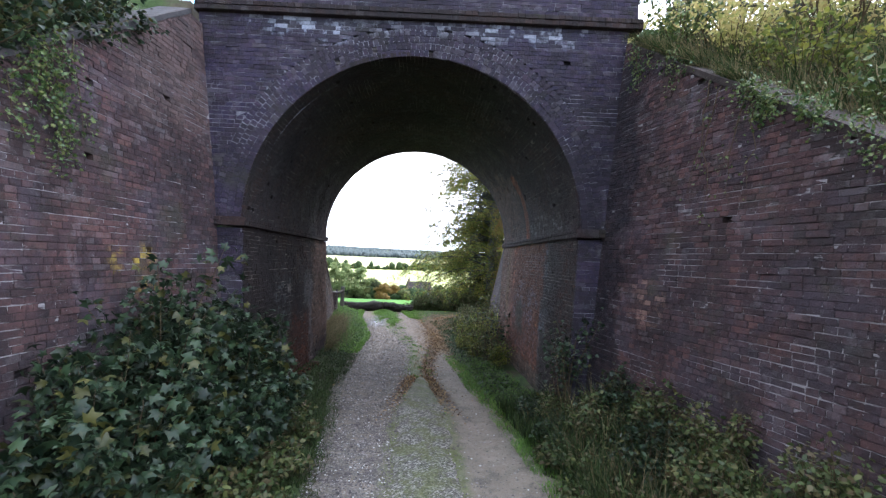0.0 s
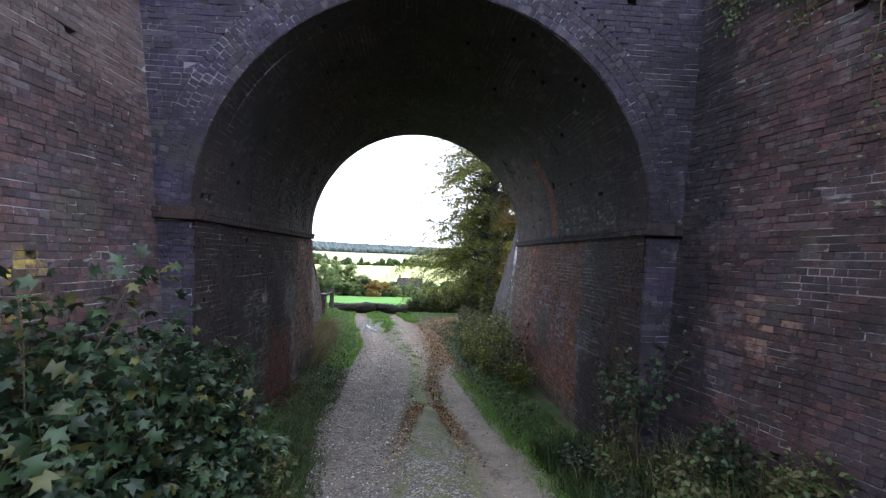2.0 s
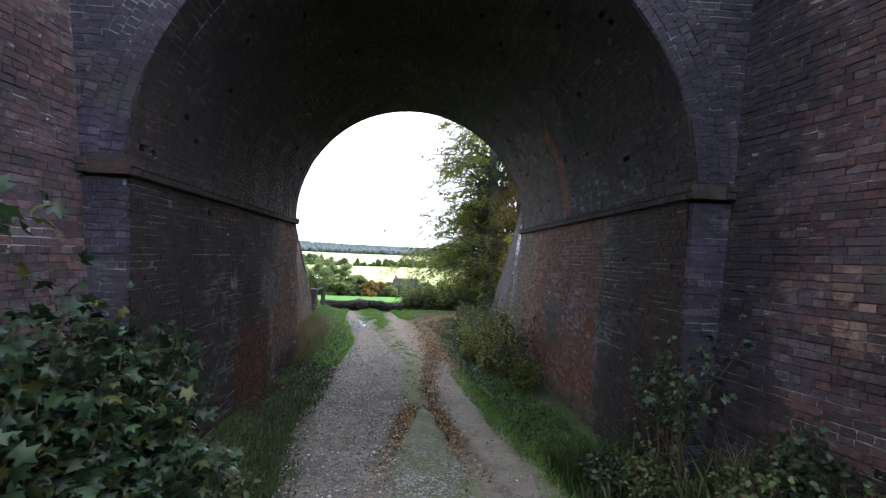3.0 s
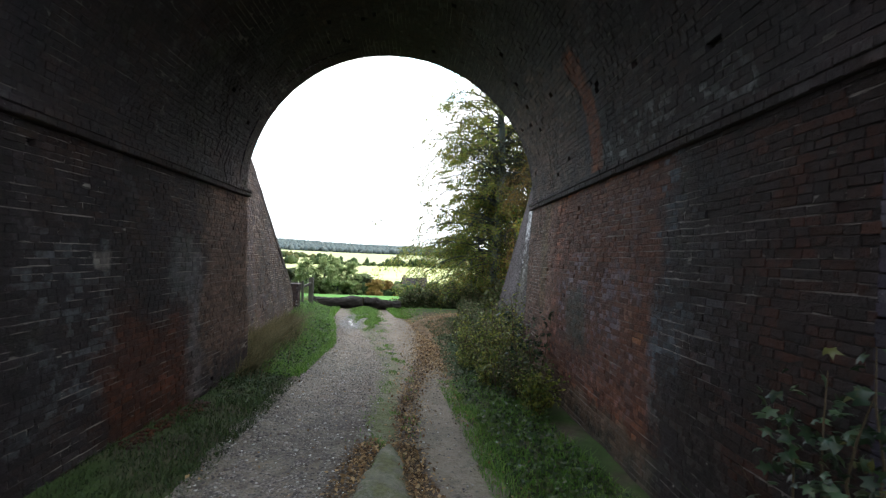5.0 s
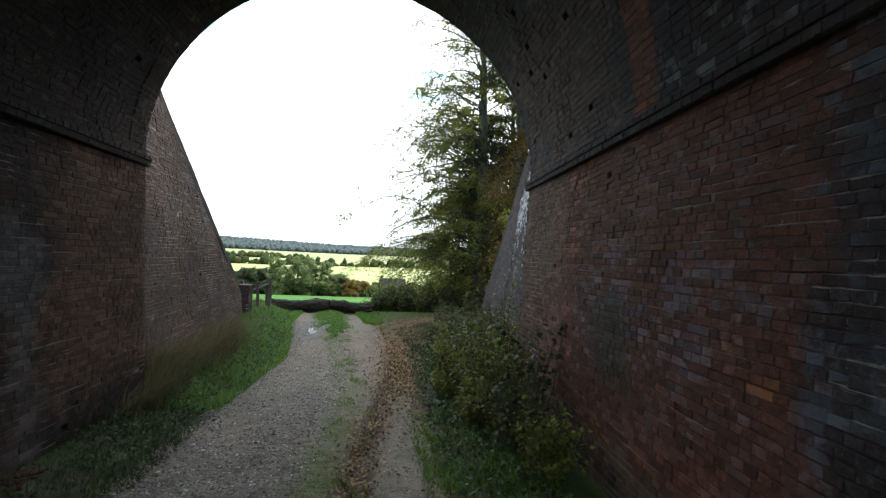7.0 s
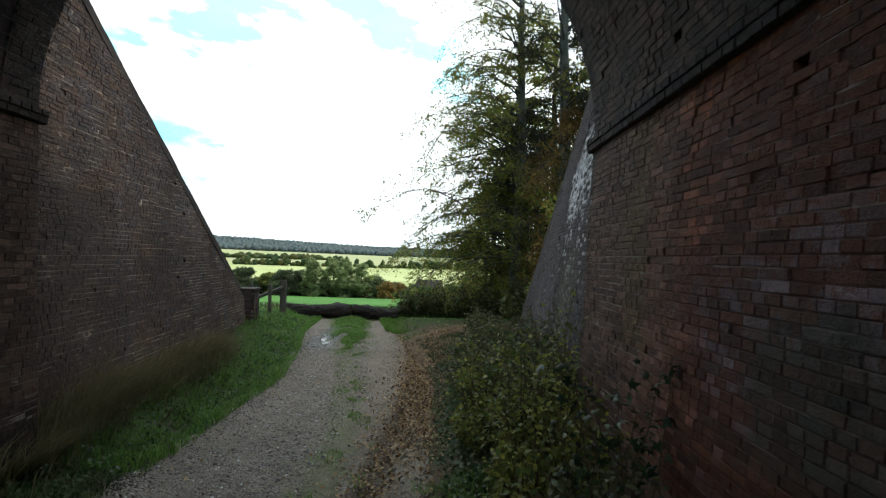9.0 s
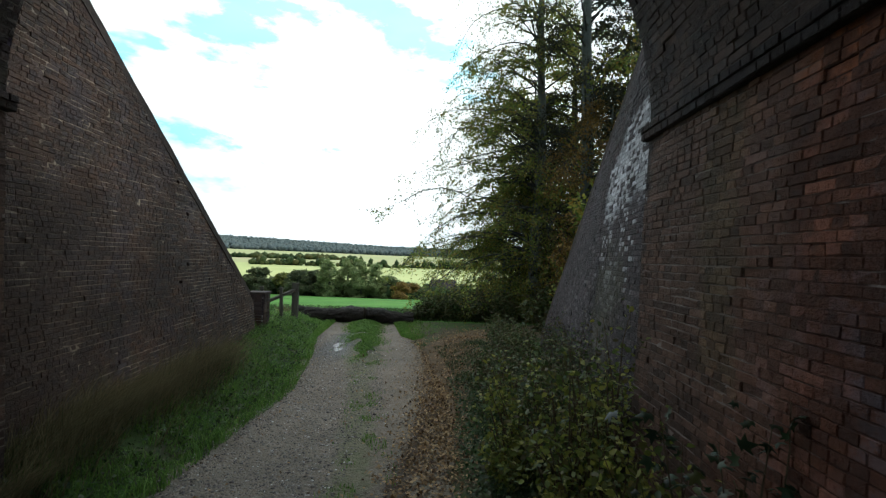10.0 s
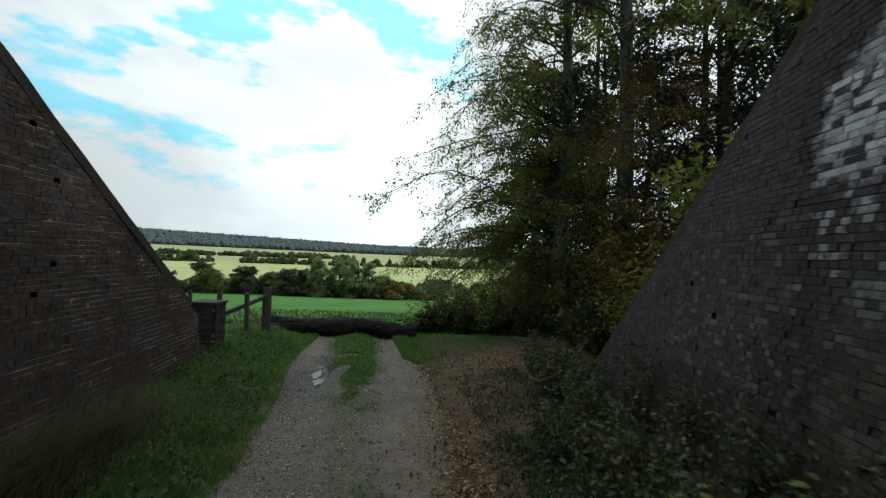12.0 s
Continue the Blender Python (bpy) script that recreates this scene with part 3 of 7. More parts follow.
def build_bridge():
    # abutments below the string course
    w = wall_object("wall_abutment_west", "sooty brown brick abutment wall under the arch with a red patch, painted light and shade")
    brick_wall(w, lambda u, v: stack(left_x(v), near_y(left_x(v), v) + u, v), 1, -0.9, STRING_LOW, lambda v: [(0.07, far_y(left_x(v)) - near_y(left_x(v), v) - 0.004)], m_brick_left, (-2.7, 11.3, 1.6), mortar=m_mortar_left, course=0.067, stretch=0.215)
    w = wall_object("wall_abutment_east", "brick abutment wall with red repair and white lime runs, painted light and shade")
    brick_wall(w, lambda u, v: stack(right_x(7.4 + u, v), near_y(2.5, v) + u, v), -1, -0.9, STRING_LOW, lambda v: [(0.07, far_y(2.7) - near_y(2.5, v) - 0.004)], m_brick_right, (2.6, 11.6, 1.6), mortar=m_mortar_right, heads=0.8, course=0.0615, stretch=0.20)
    # vault: v runs round the arc from the west springing
    def vault(u, v):
        y = near_y(0) + 0.09 + u
        a, b = left_x(SPRING), right_x(y, SPRING)
        c, r = (a + b) / 2, (b - a) / 2
        t = v / 2.77
        return stack(c - r * np.cos(t), y, SPRING + r * np.sin(t))
    w = tagged(new("vault", bpy.data.meshes.new("vault")), "sooty semicircular brick barrel vault with painted light and shade", "vault", kind="structure")
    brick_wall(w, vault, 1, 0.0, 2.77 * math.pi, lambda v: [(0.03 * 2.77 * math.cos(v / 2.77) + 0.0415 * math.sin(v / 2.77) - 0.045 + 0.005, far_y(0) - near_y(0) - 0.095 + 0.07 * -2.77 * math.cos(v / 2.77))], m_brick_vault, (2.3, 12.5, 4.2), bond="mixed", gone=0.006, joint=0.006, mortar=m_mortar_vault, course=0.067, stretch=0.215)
    # rings of the arch on both faces
    for name, sign, lab in (("arch_ring", 1, "four rings of dark blue-brown header bricks round the arch"), ("arch_ring_far", -1, "far arch ring of brown header bricks")):
        y0 = (lambda x, z: near_y(x, z) - 0.012) if sign > 0 else (lambda x, z: far_y(x) + 0.012 + 0 * z)
        c, r = arch_at(7.5 if sign > 0 else 14.6)
        def ring(u, v, c=c, r=r, y0=y0):
            t = u / r
            x, z = c - (r + v) * np.cos(t), SPRING + (r + v) * np.sin(t)
            return stack(x, y0(x, z), z)
        w = wall_object(name, lab)
        brick_wall(w, ring, sign, 0.014, 0.474, lambda v, r=r: [(0.0, r * math.pi)], m_brick_face, (1.9, 7.45, 5.4), course=0.115, stretch=0.152, bond="header", cut=0.15, singles=300 if sign > 0 else 0, mortar=m_mortar_face)
    # spandrels and piers
    for name, sign, lab in (("wall_portal_south", 1, "dark blue-brown brick portal wall with lime runs under the string course"), ("wall_portal_north", -1, "brown brick portal wall on the field side")):
        c, r = arch_at(7.5 if sign > 0 else 14.6)
        ro = r + 0.478
        def spans(v, c=c, ro=ro, r=r, sign=sign):
            y = near_y(0, v) if sign > 0 else far_y(0)
            xl, xr = wing_x("nl" if sign > 0 else "fl", y, v) - 0.05, wing_x("nr" if sign > 0 else "fr", y, v) + 0.05
            xl, xr = max(xl, -3.75), min(xr, 3.58)
            if v > 6.86:
                return [(-3.75, 3.58)]
            if STRING_LOW - 0.01 < v < SPRING:
                return []
            if v < SPRING:
                q = 0.0 if sign > 0 else 0.08
                return [(xl, left_x(v) - q), (right_x(y, v) + q, xr)]
            d = ro * ro - (v - SPRING) ** 2
            if d <= 0:
                return [(xl, xr)]
            h = math.sqrt(d)
            return [(xl, c - h), (c + h, xr)]
        if sign > 0:
            face = lambda u, v: stack(u, near_y(u, v), v)
        else:
            face = lambda u, v: stack(u, far_y(u), v)
        w = wall_object(name, lab)
        brick_wall(w, face, 1 if sign > 0 else -1, -0.6, 8.1, spans, m_brick_face if sign > 0 else m_brick_far, (3.1, 7.4, 5.4), singles=300 if sign > 0 else 0, mortar=m_mortar_face if sign > 0 else m_mortar_far)
    # wing walls
    for which, name, lab, y0, y1, near in (
        ("nl", "wall_wing_southwest", "weathered dark brick wing wall with sloping top and ivy", -4.0, 7.62, (-3.5, 5.2, 3.4)),
        ("nr", "wall_wing_southeast", "weathered dark brick wing wall with sloping top and pocked courses", -4.0, 7.45, (3.3, 5.2, 2.4)),
        ("fl", "wall_wing_northwest", "brown brick wing wall sloping down to the field gate", 14.45, 22.45, (-3.6, 16.8, 1.8)),
        ("fr", "wall_wing_northeast", "brown brick wing wall with flaking white paint", 14.78, 22.9, (3.1, 16.6, 2.4)),
    ):
        far = which[0] == "f"
        def wing(u, v, which=which):
            return stack(wing_x(which, u, v), u, v)
        def spans(v, which=which, y0=y0, y1=y1, far=far):
            if v > 6.45:
                return []
            # the course ends where the slope of the coping cuts it
            s = (wing_top(which, 1.0) - wing_top(which, 0.0))
            cut = (v - wing_top(which, 0.0)) / s
            return [(y0, min(y1, cut))] if far else [(max(y0, cut), y1)]
        w = wall_object(name, lab)
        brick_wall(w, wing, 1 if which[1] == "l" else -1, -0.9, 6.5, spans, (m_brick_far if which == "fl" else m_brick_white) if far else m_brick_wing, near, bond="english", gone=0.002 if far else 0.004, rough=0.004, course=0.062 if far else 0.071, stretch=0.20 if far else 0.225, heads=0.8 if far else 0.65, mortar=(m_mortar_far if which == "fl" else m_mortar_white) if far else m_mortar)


def sweep_box(name, points, width_way, up_way, size, material, label, category, joints=0.0):
    """A squared band that follows points; width_way and up_way: unit vectors of its section."""
    w, h = size
    sec = [(0, 0), (w - 0.012, 0), (w, 0.012), (w, h - 0.012), (w - 0.012, h), (0, h)]
    verts, faces = [], []
    for p in points:
        for a, b in sec:
            verts.append(Vector(p) + Vector(width_way) * a + Vector(up_way) * b + Vector((0, 0, 0.004 * noise.noise(Vector(p) * 3))))
    m = len(sec)
    for i in range(len(points) - 1):
        for k in range(m):
            faces.append((i * m + k, i * m + (k + 1) % m, (i + 1) * m + (k + 1) % m, (i + 1) * m + k))
    faces.append(tuple(range(m))[::-1])
    faces.append(tuple(range((len(points) - 1) * m, len(points) * m)))
    me = mesh_from(name, verts, faces, [material])
    bm = bmesh.new()
    bm.from_mesh(me)
    bmesh.ops.recalc_face_normals(bm, faces=bm.faces)
    bm.to_mesh(me)
    bm.free()
    return tagged(new(name, me), label, category, kind="structure")


def band_bricks(ob, width_way, size, courses, material):
    """Courses of worn header bricks along a band's front; its own mesh stays behind as the mortar."""
    w, h = size
    pts = [v.co.copy() for v in ob.data.vertices]
    a, b = pts[0], pts[-6]
    run, out = (b - a), Vector(width_way)
    length = run.length
    run.normalize()
    rng = random.Random(int(length * 1000))
    verts, faces = [], []
    step = h / courses
    for k in range(courses):
        u = -0.01 - 0.055 * (k % 2)
        proud = 0.006 + (0.012 if k == courses - 1 else 0.0)
        while u < length:
            l = 0.112 * rng.uniform(0.94, 1.06)
            lo, hi = max(u, 0.0) + 0.002, min(u + l, length) - 0.002
            u += l
            if hi - lo < 0.03 or rng.random() < 0.012:
                continue
            d = w + proud + rng.uniform(-0.006, 0.004)
            z0, z1 = k * step + 0.003 + rng.uniform(0, 0.003), (k + 1) * step - 0.003 - rng.uniform(0, 0.003)
            base = len(verts)
            e = 0.006
            for dd, q in ((d, e), (d - e, 0.0), (w - 0.06, 0.0)):
                for uu, zz in ((lo + q, z0 + q), (hi - q, z0 + q), (hi - q, z1 - q), (lo + q, z1 - q)):
                    verts.append(a + run * (uu + rng.uniform(-0.002, 0.002)) + out * dd + Vector((0, 0, zz + rng.uniform(-0.002, 0.002))))
            faces += [tuple(base + i for i in f) for f in BRICK_FACES]
    me = mesh_from("brickwork", verts, faces, [material])
    bm = bmesh.new()
    bm.from_mesh(me)
    bmesh.ops.recalc_face_normals(bm, faces=bm.faces)
    bm.to_mesh(me)
    bm.free()
    mesh_part("brickwork", me, ob, kind="stuff")


def line(a, b, n):
    a, b = Vector(a), Vector(b)
    return [a.lerp(b, i / (n - 1)) for i in range(n)]


def build_bands():
    h = SPRING - STRING_LOW
    # string course under the springing, on the abutments and round the piers
    xl, yl = left_x(3.2), near_y(-2.86, 3.2)
    band = sweep_box("string_course_west", line((xl - 0.3, yl - 0.06, STRING_LOW), (xl - 0.3, far_y(xl) + 0.05, STRING_LOW), 24), (1, 0, 0), (0, 0, 1), (0.355, h), m_string, "dark projecting brick string course on the abutment", "string course")
    band_bricks(band, (1, 0, 0), (0.355, h), 2, m_string)
    a, b = right_x(7.4, 3.3), right_x(14.8, 3.3)
    band = sweep_box("string_course_east", line((a + 0.3, near_y(a, 3.2) - 0.06, STRING_LOW), (b + 0.3, far_y(b) + 0.05, STRING_LOW), 24), (-1, 0, 0), (0, 0, 1), (0.355, h), m_string, "projecting brick string course with pale lime stains", "string course")
    band_bricks(band, (-1, 0, 0), (0.355, h), 2, m_string)
    band = sweep_box("pier_band_west", line((-3.35, yl + 0.2, STRING_LOW), (xl - 0.3, yl + 0.2, STRING_LOW), 4), (0, -1, 0), (0, 0, 1), (0.26, h), m_string, "dark brick band on the portal pier", "string course")
    band_bricks(band, (0, -1, 0), (0.26, h), 2, m_string)
    yr = near_y(3, 3.2)
    band = sweep_box("pier_band_east", line((a + 0.3, yr + 0.2, STRING_LOW), (3.16, yr + 0.2, STRING_LOW), 4), (0, -1, 0), (0, 0, 1), (0.26, h), m_string, "dark brick band on the portal pier", "string course")
    band_bricks(band, (0, -1, 0), (0.26, h), 2, m_string)
    # string course under the parapet
    band = sweep_box("parapet_string", line((-3.78, near_y(-3.7, 6.8) + 0.2, 6.71), (3.62, near_y(3.6, 6.8) + 0.2, 6.71), 30), (0, -1, 0), (0, 0, 1), (0.29, 0.17), m_string, "dark projecting string course under the parapet, lime-streaked", "string course")
    band_bricks(band, (0, -1, 0), (0.29, 0.17), 2, m_string)
    sweep_box("parapet_coping", line((-3.78, near_y(-3.7, 8) + 0.42, 8.1), (3.62, near_y(3.6, 8) + 0.42, 8.1), 12), (0, -1, 0), (0, 0, 1), (0.5, 0.14), m_coping, "weathered parapet coping", "coping")
    # sloping copings of the wing walls
    for which, name, ya, yb, lab in (("nl", "coping_southwest", -3.9, 7.30, "smooth grey cement coping on the wing wall"), ("nr", "coping_southeast", -3.9, 7.22, "worn brick coping on the wing wall under ivy and grass"),
                                     ("fl", "coping_northwest", 14.9, 22.15, "grey worn brick coping on the wing wall"), ("fr", "coping_northeast", 15.1, 22.85, "grey worn brick coping on the wing wall")):
        s = 1 if which[1] == "r" else -1
        pts = []
        for y in np.linspace(ya, yb, 40):
            z = wing_top(which, y)
            pts.append((wing_x(which, y, z) - s * ((-0.004 if which == "fr" else 0.012) if which[0] == "f" else 0.03) + 0.02 * noise.noise(Vector((y * 2.3, 4.0, 0))), y, z - 0.06 + 0.03 * noise.noise(Vector((y * 1.7, 8.0, 0)))))
        slope = Vector((0, 1, wing_top(which, 1) - wing_top(which, 0))).normalized()
        up = Vector((0, -slope.z, slope.y))
        sweep_box(name, pts, (s, 0, 0), up, (0.5, 0.13 if which[0] == "f" else 0.07), m_coping_brick if which != "nl" else m_coping, lab, "coping")


m_string = brick_material("string course brick", SOOT, 0.6, 0.10)
build_bridge()
build_bands()


# ---- ground ----
def track_half(y):
    return 1.56 + 0.10 * noise.noise(Vector((0.0, y * 0.6, 3.0)))


def terrain(x, y):
    """Height of the ground sheet."""
    z = ground_z(y)
    if y > 32:
        u = x / y
        if y > 320:
            k = float(np.interp(u, [-1.2, -0.65, -0.12, 0.5, 1.2], [1.0, 1.0, 0.55, 0.35, 0.35]))
            z = -14.5 + (z + 14.5) * (1 if y < 700 else 1 + (k - 1) * min(1.0, (y - 600) / 600))
        return z + 0.25 * noise.noise(Vector((x * 0.05, y * 0.05, 0)))
    d = x - centre_x(y)
    # worn wheel tracks and the crown between them
    if abs(d) < 1.7:
        if y > 20:
            z += 0.05 * min(1.0, (y - 20) / 3) * math.exp(-(d / 0.36) ** 2)
        z -= 0.045 * math.exp(-((abs(d) - 0.85) / 0.33) ** 2)
        z += 0.03 * math.exp(-(d / 0.3) ** 2)
    z += 0.03 * noise.noise(Vector((x * 0.9, y * 0.9, 0.5))) + 0.012 * noise.noise(Vector((x * 4, y * 4, 1.5)))
    z -= 0.07 * math.exp(-((x + 1.95) / 0.26) ** 2 - ((y - 23.5) / 0.7) ** 2)
    near_pool = math.exp(-((x + 1.95) / 0.5) ** 2 - ((y - 23.5) / 1.0) ** 2)
    if near_pool > 0.05:
        z += near_pool * 0.045 * noise.noise(Vector((x * 5.5, y * 3.2, 6.0)))
    over = abs(d) - 1.6
    if over > 0:
        lift = 0.10 if y < 11 else float(np.interp(y, [11, 16, 20, 24, 30], [0.12, 0.28, 0.42, 0.5, 0.05]))
        if x > 0:
            lift *= float(np.interp(y, [11, 16, 22, 25, 30], [1.0, 1.0, 0.7, 0.1, 0.2]))
        if y < 8.5:
            lift = float(np.interp(y, [6.2, 8.4], [0.70, 0.12])) if x > 0 else float(np.interp(y, [6.5, 8.4], [0.35, 0.12]))
        z += lift * min(1.0, over / 1.1) * (1 if abs(x) < 6 else max(0.0, 1 - (abs(x) - 6) / 6))
    # embankment behind the wing walls
    if y < 7.6:
        w, top = ("nl" if x < 0 else "nr"), None
    elif y > 14.6:
        w, top = ("fl" if x < 0 else "fr"), None
    else:
        w, top = None, 6.9
    if w:
        yy = max(y, -4.0) if y < 8 else y
        top = min(6.9, max(z, wing_top(w, yy) - 0.22))
        edge = wing_x(w, min(max(y, -4), 23), min(max(top, 0), 6.5))
    else:
        edge = -3.6 if x < 0 else 3.5
    out = (abs(x) - abs(edge)) if (x < 0) == (edge < 0) else -1
    k = min(1.0, max(0.0, (out - 0.10) / 0.12))
    rise = min(2.4, 0.30 * max(0.0, out - 0.3)) if w and top > z + 0.3 else 0.0
    if top > z:
        z = z + (min(top + rise, 7.2) - z) * k
    return z


def steps(*stretches):
    out = []
    for a, b, s in stretches:
        out += list(np.arange(a, b, s))
    return out


def build_ground():
    g = [6 * 1.22 ** i for i in range(1, 34)]
    xs = [-v for v in g[::-1] if v < 3200] + steps((-6.5, -2.0, 0.10), (-2.0, 2.6, 0.085), (2.6, 6.6, 0.10)) + [v for v in g if v < 3200]
    xs = sorted(set(round(float(v), 3) for v in xs))
    far = [32 * 1.06 ** i for i in range(1, 82)]
    ys = [-200, -120, -80, -50, -35, -25, -18, -14, -11, -9] + steps((-8, 4, 0.3), (4, 25, 0.10), (25, 32, 0.25)) + [v for v in far if v < 3400]
    nx = len(xs)
    verts = [(x, y, terrain(x, y)) for y in ys for x in xs]
    faces = []
    for j in range(len(ys) - 1):
        for i in range(nx - 1):
            faces.append((j * nx + i, j * nx + i + 1, (j + 1) * nx + i + 1, (j + 1) * nx + i))
    me = mesh_from("ground", verts, faces, [m_ground], smooth=True)
    return tagged(new("ground", me), "grassy verges, earth banks and rolling farmland", "ground", kind="structure")


def ground_material():
    """Soil and short grass near by; meadow and sunlit fields beyond."""
    n = Nodes("earth and grass", 0.95, 0.15)
    x, y, z = n.xyz()
    soil = n.ramp(n.noise(6, 6, 0.7), (0.3, (0.035, 0.028, 0.02)), (0.7, (0.10, 0.08, 0.055)))
    grass = n.ramp(n.noise(3.5, 6, 0.7), (0.3, (0.02, 0.036, 0.011)), (0.7, (0.055, 0.09, 0.025)))
    near = n.mix(n.step(n.noise(1.2, 5), 0.35, 0.6), soil, grass)
    meadow = n.ramp(n.noise(0.25, 6, 0.65), (0.3, (0.035, 0.115, 0.016)), (0.7, (0.09, 0.21, 0.032)))
    c = n.mix(n.step(y, 27.8, 29.0), near, meadow)
    wob = n.math("MULTIPLY", n.math("SUBTRACT", n.noise(0.01, 3, 0.5), 0.5), 30)
    yy = n.math("ADD", y, wob)
    yellow = n.ramp(n.noise(0.02, 5, 0.6), (0.3, (0.36, 0.39, 0.15)), (0.7, (0.46, 0.47, 0.21)))
    c = n.mix(n.step(yy, 205, 215), c, yellow)
    far = n.ramp(n.noise(0.006, 5, 0.6), (0.3, (0.30, 0.34, 0.14)), (0.7, (0.40, 0.36, 0.20)))
    c = n.mix(n.step(yy, 520, 530), c, far)
    c = n.mix(n.step(yy, 960, 990), c, (0.06, 0.075, 0.05))
    n.bump(n.noise(18, 5, 0.7), 0.6, 0.03)
    return n.color(c)


m_ground = ground_material()
build_ground()


def gravel_material():
    """Flinty gravel with a mossy crown, leaf mould beside it, and earth ruts towards the field."""
    n = Nodes("gravel track", 0.82, 0.35)
    x, y, z = n.xyz()
    def cells(scale):
        v = n.t.nodes.new("ShaderNodeTexVoronoi")
        v.inputs["Scale"].default_value = scale
        n.t.links.new(n.place, v.inputs["Vector"])
        cell = n.t.nodes.new("ShaderNodeSeparateColor")
        n.t.links.new(v.outputs["Color"], cell.inputs[0])
        return v, cell
    v, cell = cells(42)
    v2, cell2 = cells(19)
    stones = n.ramp(cell.outputs[0], (0.1, (0.070, 0.060, 0.060)), (0.6, (0.18, 0.157, 0.148)), (0.9, (0.27, 0.235, 0.21)), (0.985, (0.50, 0.47, 0.44)))
    stones = n.mix(n.math("MULTIPLY", n.step(cell2.outputs[1], 0.80, 0.84), 0.6), stones, n.ramp(cell2.outputs[0], (0.2, (0.06, 0.052, 0.05)), (0.8, (0.30, 0.275, 0.25))))
    mud = n.ramp(n.noise(2.2, 7, 0.7), (0.3, (0.105, 0.083, 0.066)), (0.7, (0.26, 0.212, 0.165)))
    c = n.mix(n.step(n.noise(5, 6, 0.72), 0.35, 0.65), mud, stones)
    # the finer, browner east wheel track
    fine = n.step(n.math("ADD", x, n.math("MULTIPLY", n.noise(3, 4), 0.3)), 0.55, 0.75)
    c = n.mix(n.math("MULTIPLY", fine, 0.88), c, n.mix(0.5, mud, (0.25, 0.215, 0.17)))
    c = n.mix(n.math("MULTIPLY", n.step(n.noise(0.7, 6, 0.68, shift=4), 0.45, 0.7), 0.5), c, (0.080, 0.065, 0.055))
    c = n.mix(n.math("MULTIPLY", n.step(n.noise(3.3, 7, 0.75, shift=14), 0.50, 0.62), 0.55), c, n.mix(0.7, c, (0.03, 0.027, 0.027)))
    c = n.mix(n.math("MULTIPLY", n.step(n.noise(1.6, 7, 0.72, shift=24), 0.52, 0.66), 0.45), c, n.mix(0.6, c, (0.36, 0.32, 0.27)))
    # browner earth beyond the arch
    c = n.mix(n.math("MULTIPLY", n.step(y, 11.0, 17.0), 0.72), c, n.mix(0.4, n.mix(n.math("MULTIPLY", n.step(y, 16.0, 21.0), 0.35), mud, (0.09, 0.064, 0.046)), (0.25, 0.20, 0.15)))
    # mossy crown: a wedge that narrows to a point, then a thin strip
    wob = n.math("MULTIPLY", n.math("SUBTRACT", n.noise(2.6, 6, 0.72), 0.5), 0.6)
    late = n.math("MAXIMUM", n.math("SUBTRACT", y, 15.5), 0.0)
    mid = n.math("SUBTRACT", n.math("SUBTRACT", 0.17, n.math("MULTIPLY", n.step(y, 10.3, 12.0), 0.16)), n.math("MULTIPLY", late, 0.17))
    half = n.math("ADD", n.math("MULTIPLY", n.math("SUBTRACT", 1.0, n.step(y, 7.6, 10.5)), 0.34), 0.20)
    half = n.math("ADD", half, n.math("MULTIPLY", n.step(y, 19.0, 23.0), 0.24))
    d = n.math("ADD", n.math("ABSOLUTE", n.math("SUBTRACT", x, mid)), wob)
    moss = n.ramp(n.noise(9, 6, 0.7), (0.3, (0.055, 0.066, 0.022)), (0.52, (0.115, 0.128, 0.046)), (0.75, (0.22, 0.22, 0.125)))
    on = n.math("SUBTRACT", 1.0, n.step(n.math("SUBTRACT", d, half), -0.08, 0.10))
    c = n.mix(n.math("MULTIPLY", on, n.math("MULTIPLY", n.math("SUBTRACT", 1.0, n.math("MULTIPLY", n.step(y, 12.0, 17.0), 0.4)), n.math("ADD", 0.55, n.math("MULTIPLY", n.step(n.noise(1.8, 5), 0.35, 0.6), 0.42)))), c, moss)
    # wet rut round the puddle
    wet = n.math("MULTIPLY", n.math("SUBTRACT", 1.0, n.step(n.math("ADD", n.math("ABSOLUTE", n.math("ADD", x, 1.95)), wob), 0.25, 0.6)), n.math("MULTIPLY", n.step(y, 21.0, 22.6), n.math("SUBTRACT", 1.0, n.step(y, 24.6, 26.0))))
    c = n.mix(n.math("MULTIPLY", wet, 0.9), c, (0.035, 0.027, 0.021))
    n.put(n.bsdf.inputs["Roughness"], n.math("SUBTRACT", 0.84, n.math("MULTIPLY", wet, 0.4)))
    # earth under the grass between the ruts
    rut = n.math("ABSOLUTE", n.math("ADD", n.math("ADD", x, 0.95), n.math("MULTIPLY", n.math("SUBTRACT", y, 22.0), 0.18)))
    turf = n.math("MULTIPLY", n.math("SUBTRACT", 1.0, n.step(n.math("ADD", rut, wob), 0.35, 0.6)), n.step(y, 20.5, 23.0))
    c = n.mix(n.math("MULTIPLY", turf, n.math("MULTIPLY", n.step(n.noise(3.0, 6, 0.7, shift=52.0), 0.40, 0.58), 0.8)), c, n.ramp(n.noise(7, 6, 0.72), (0.35, (0.04, 0.045, 0.02)), (0.65, (0.08, 0.10, 0.035))))
    # leaf mould in the hollow beside the crown and down both sides of the wedge
    lx = n.math("ADD", 0.36, n.math("MULTIPLY", n.math("MAXIMUM", n.math("SUBTRACT", y, 13.0), 0.0), 0.07))
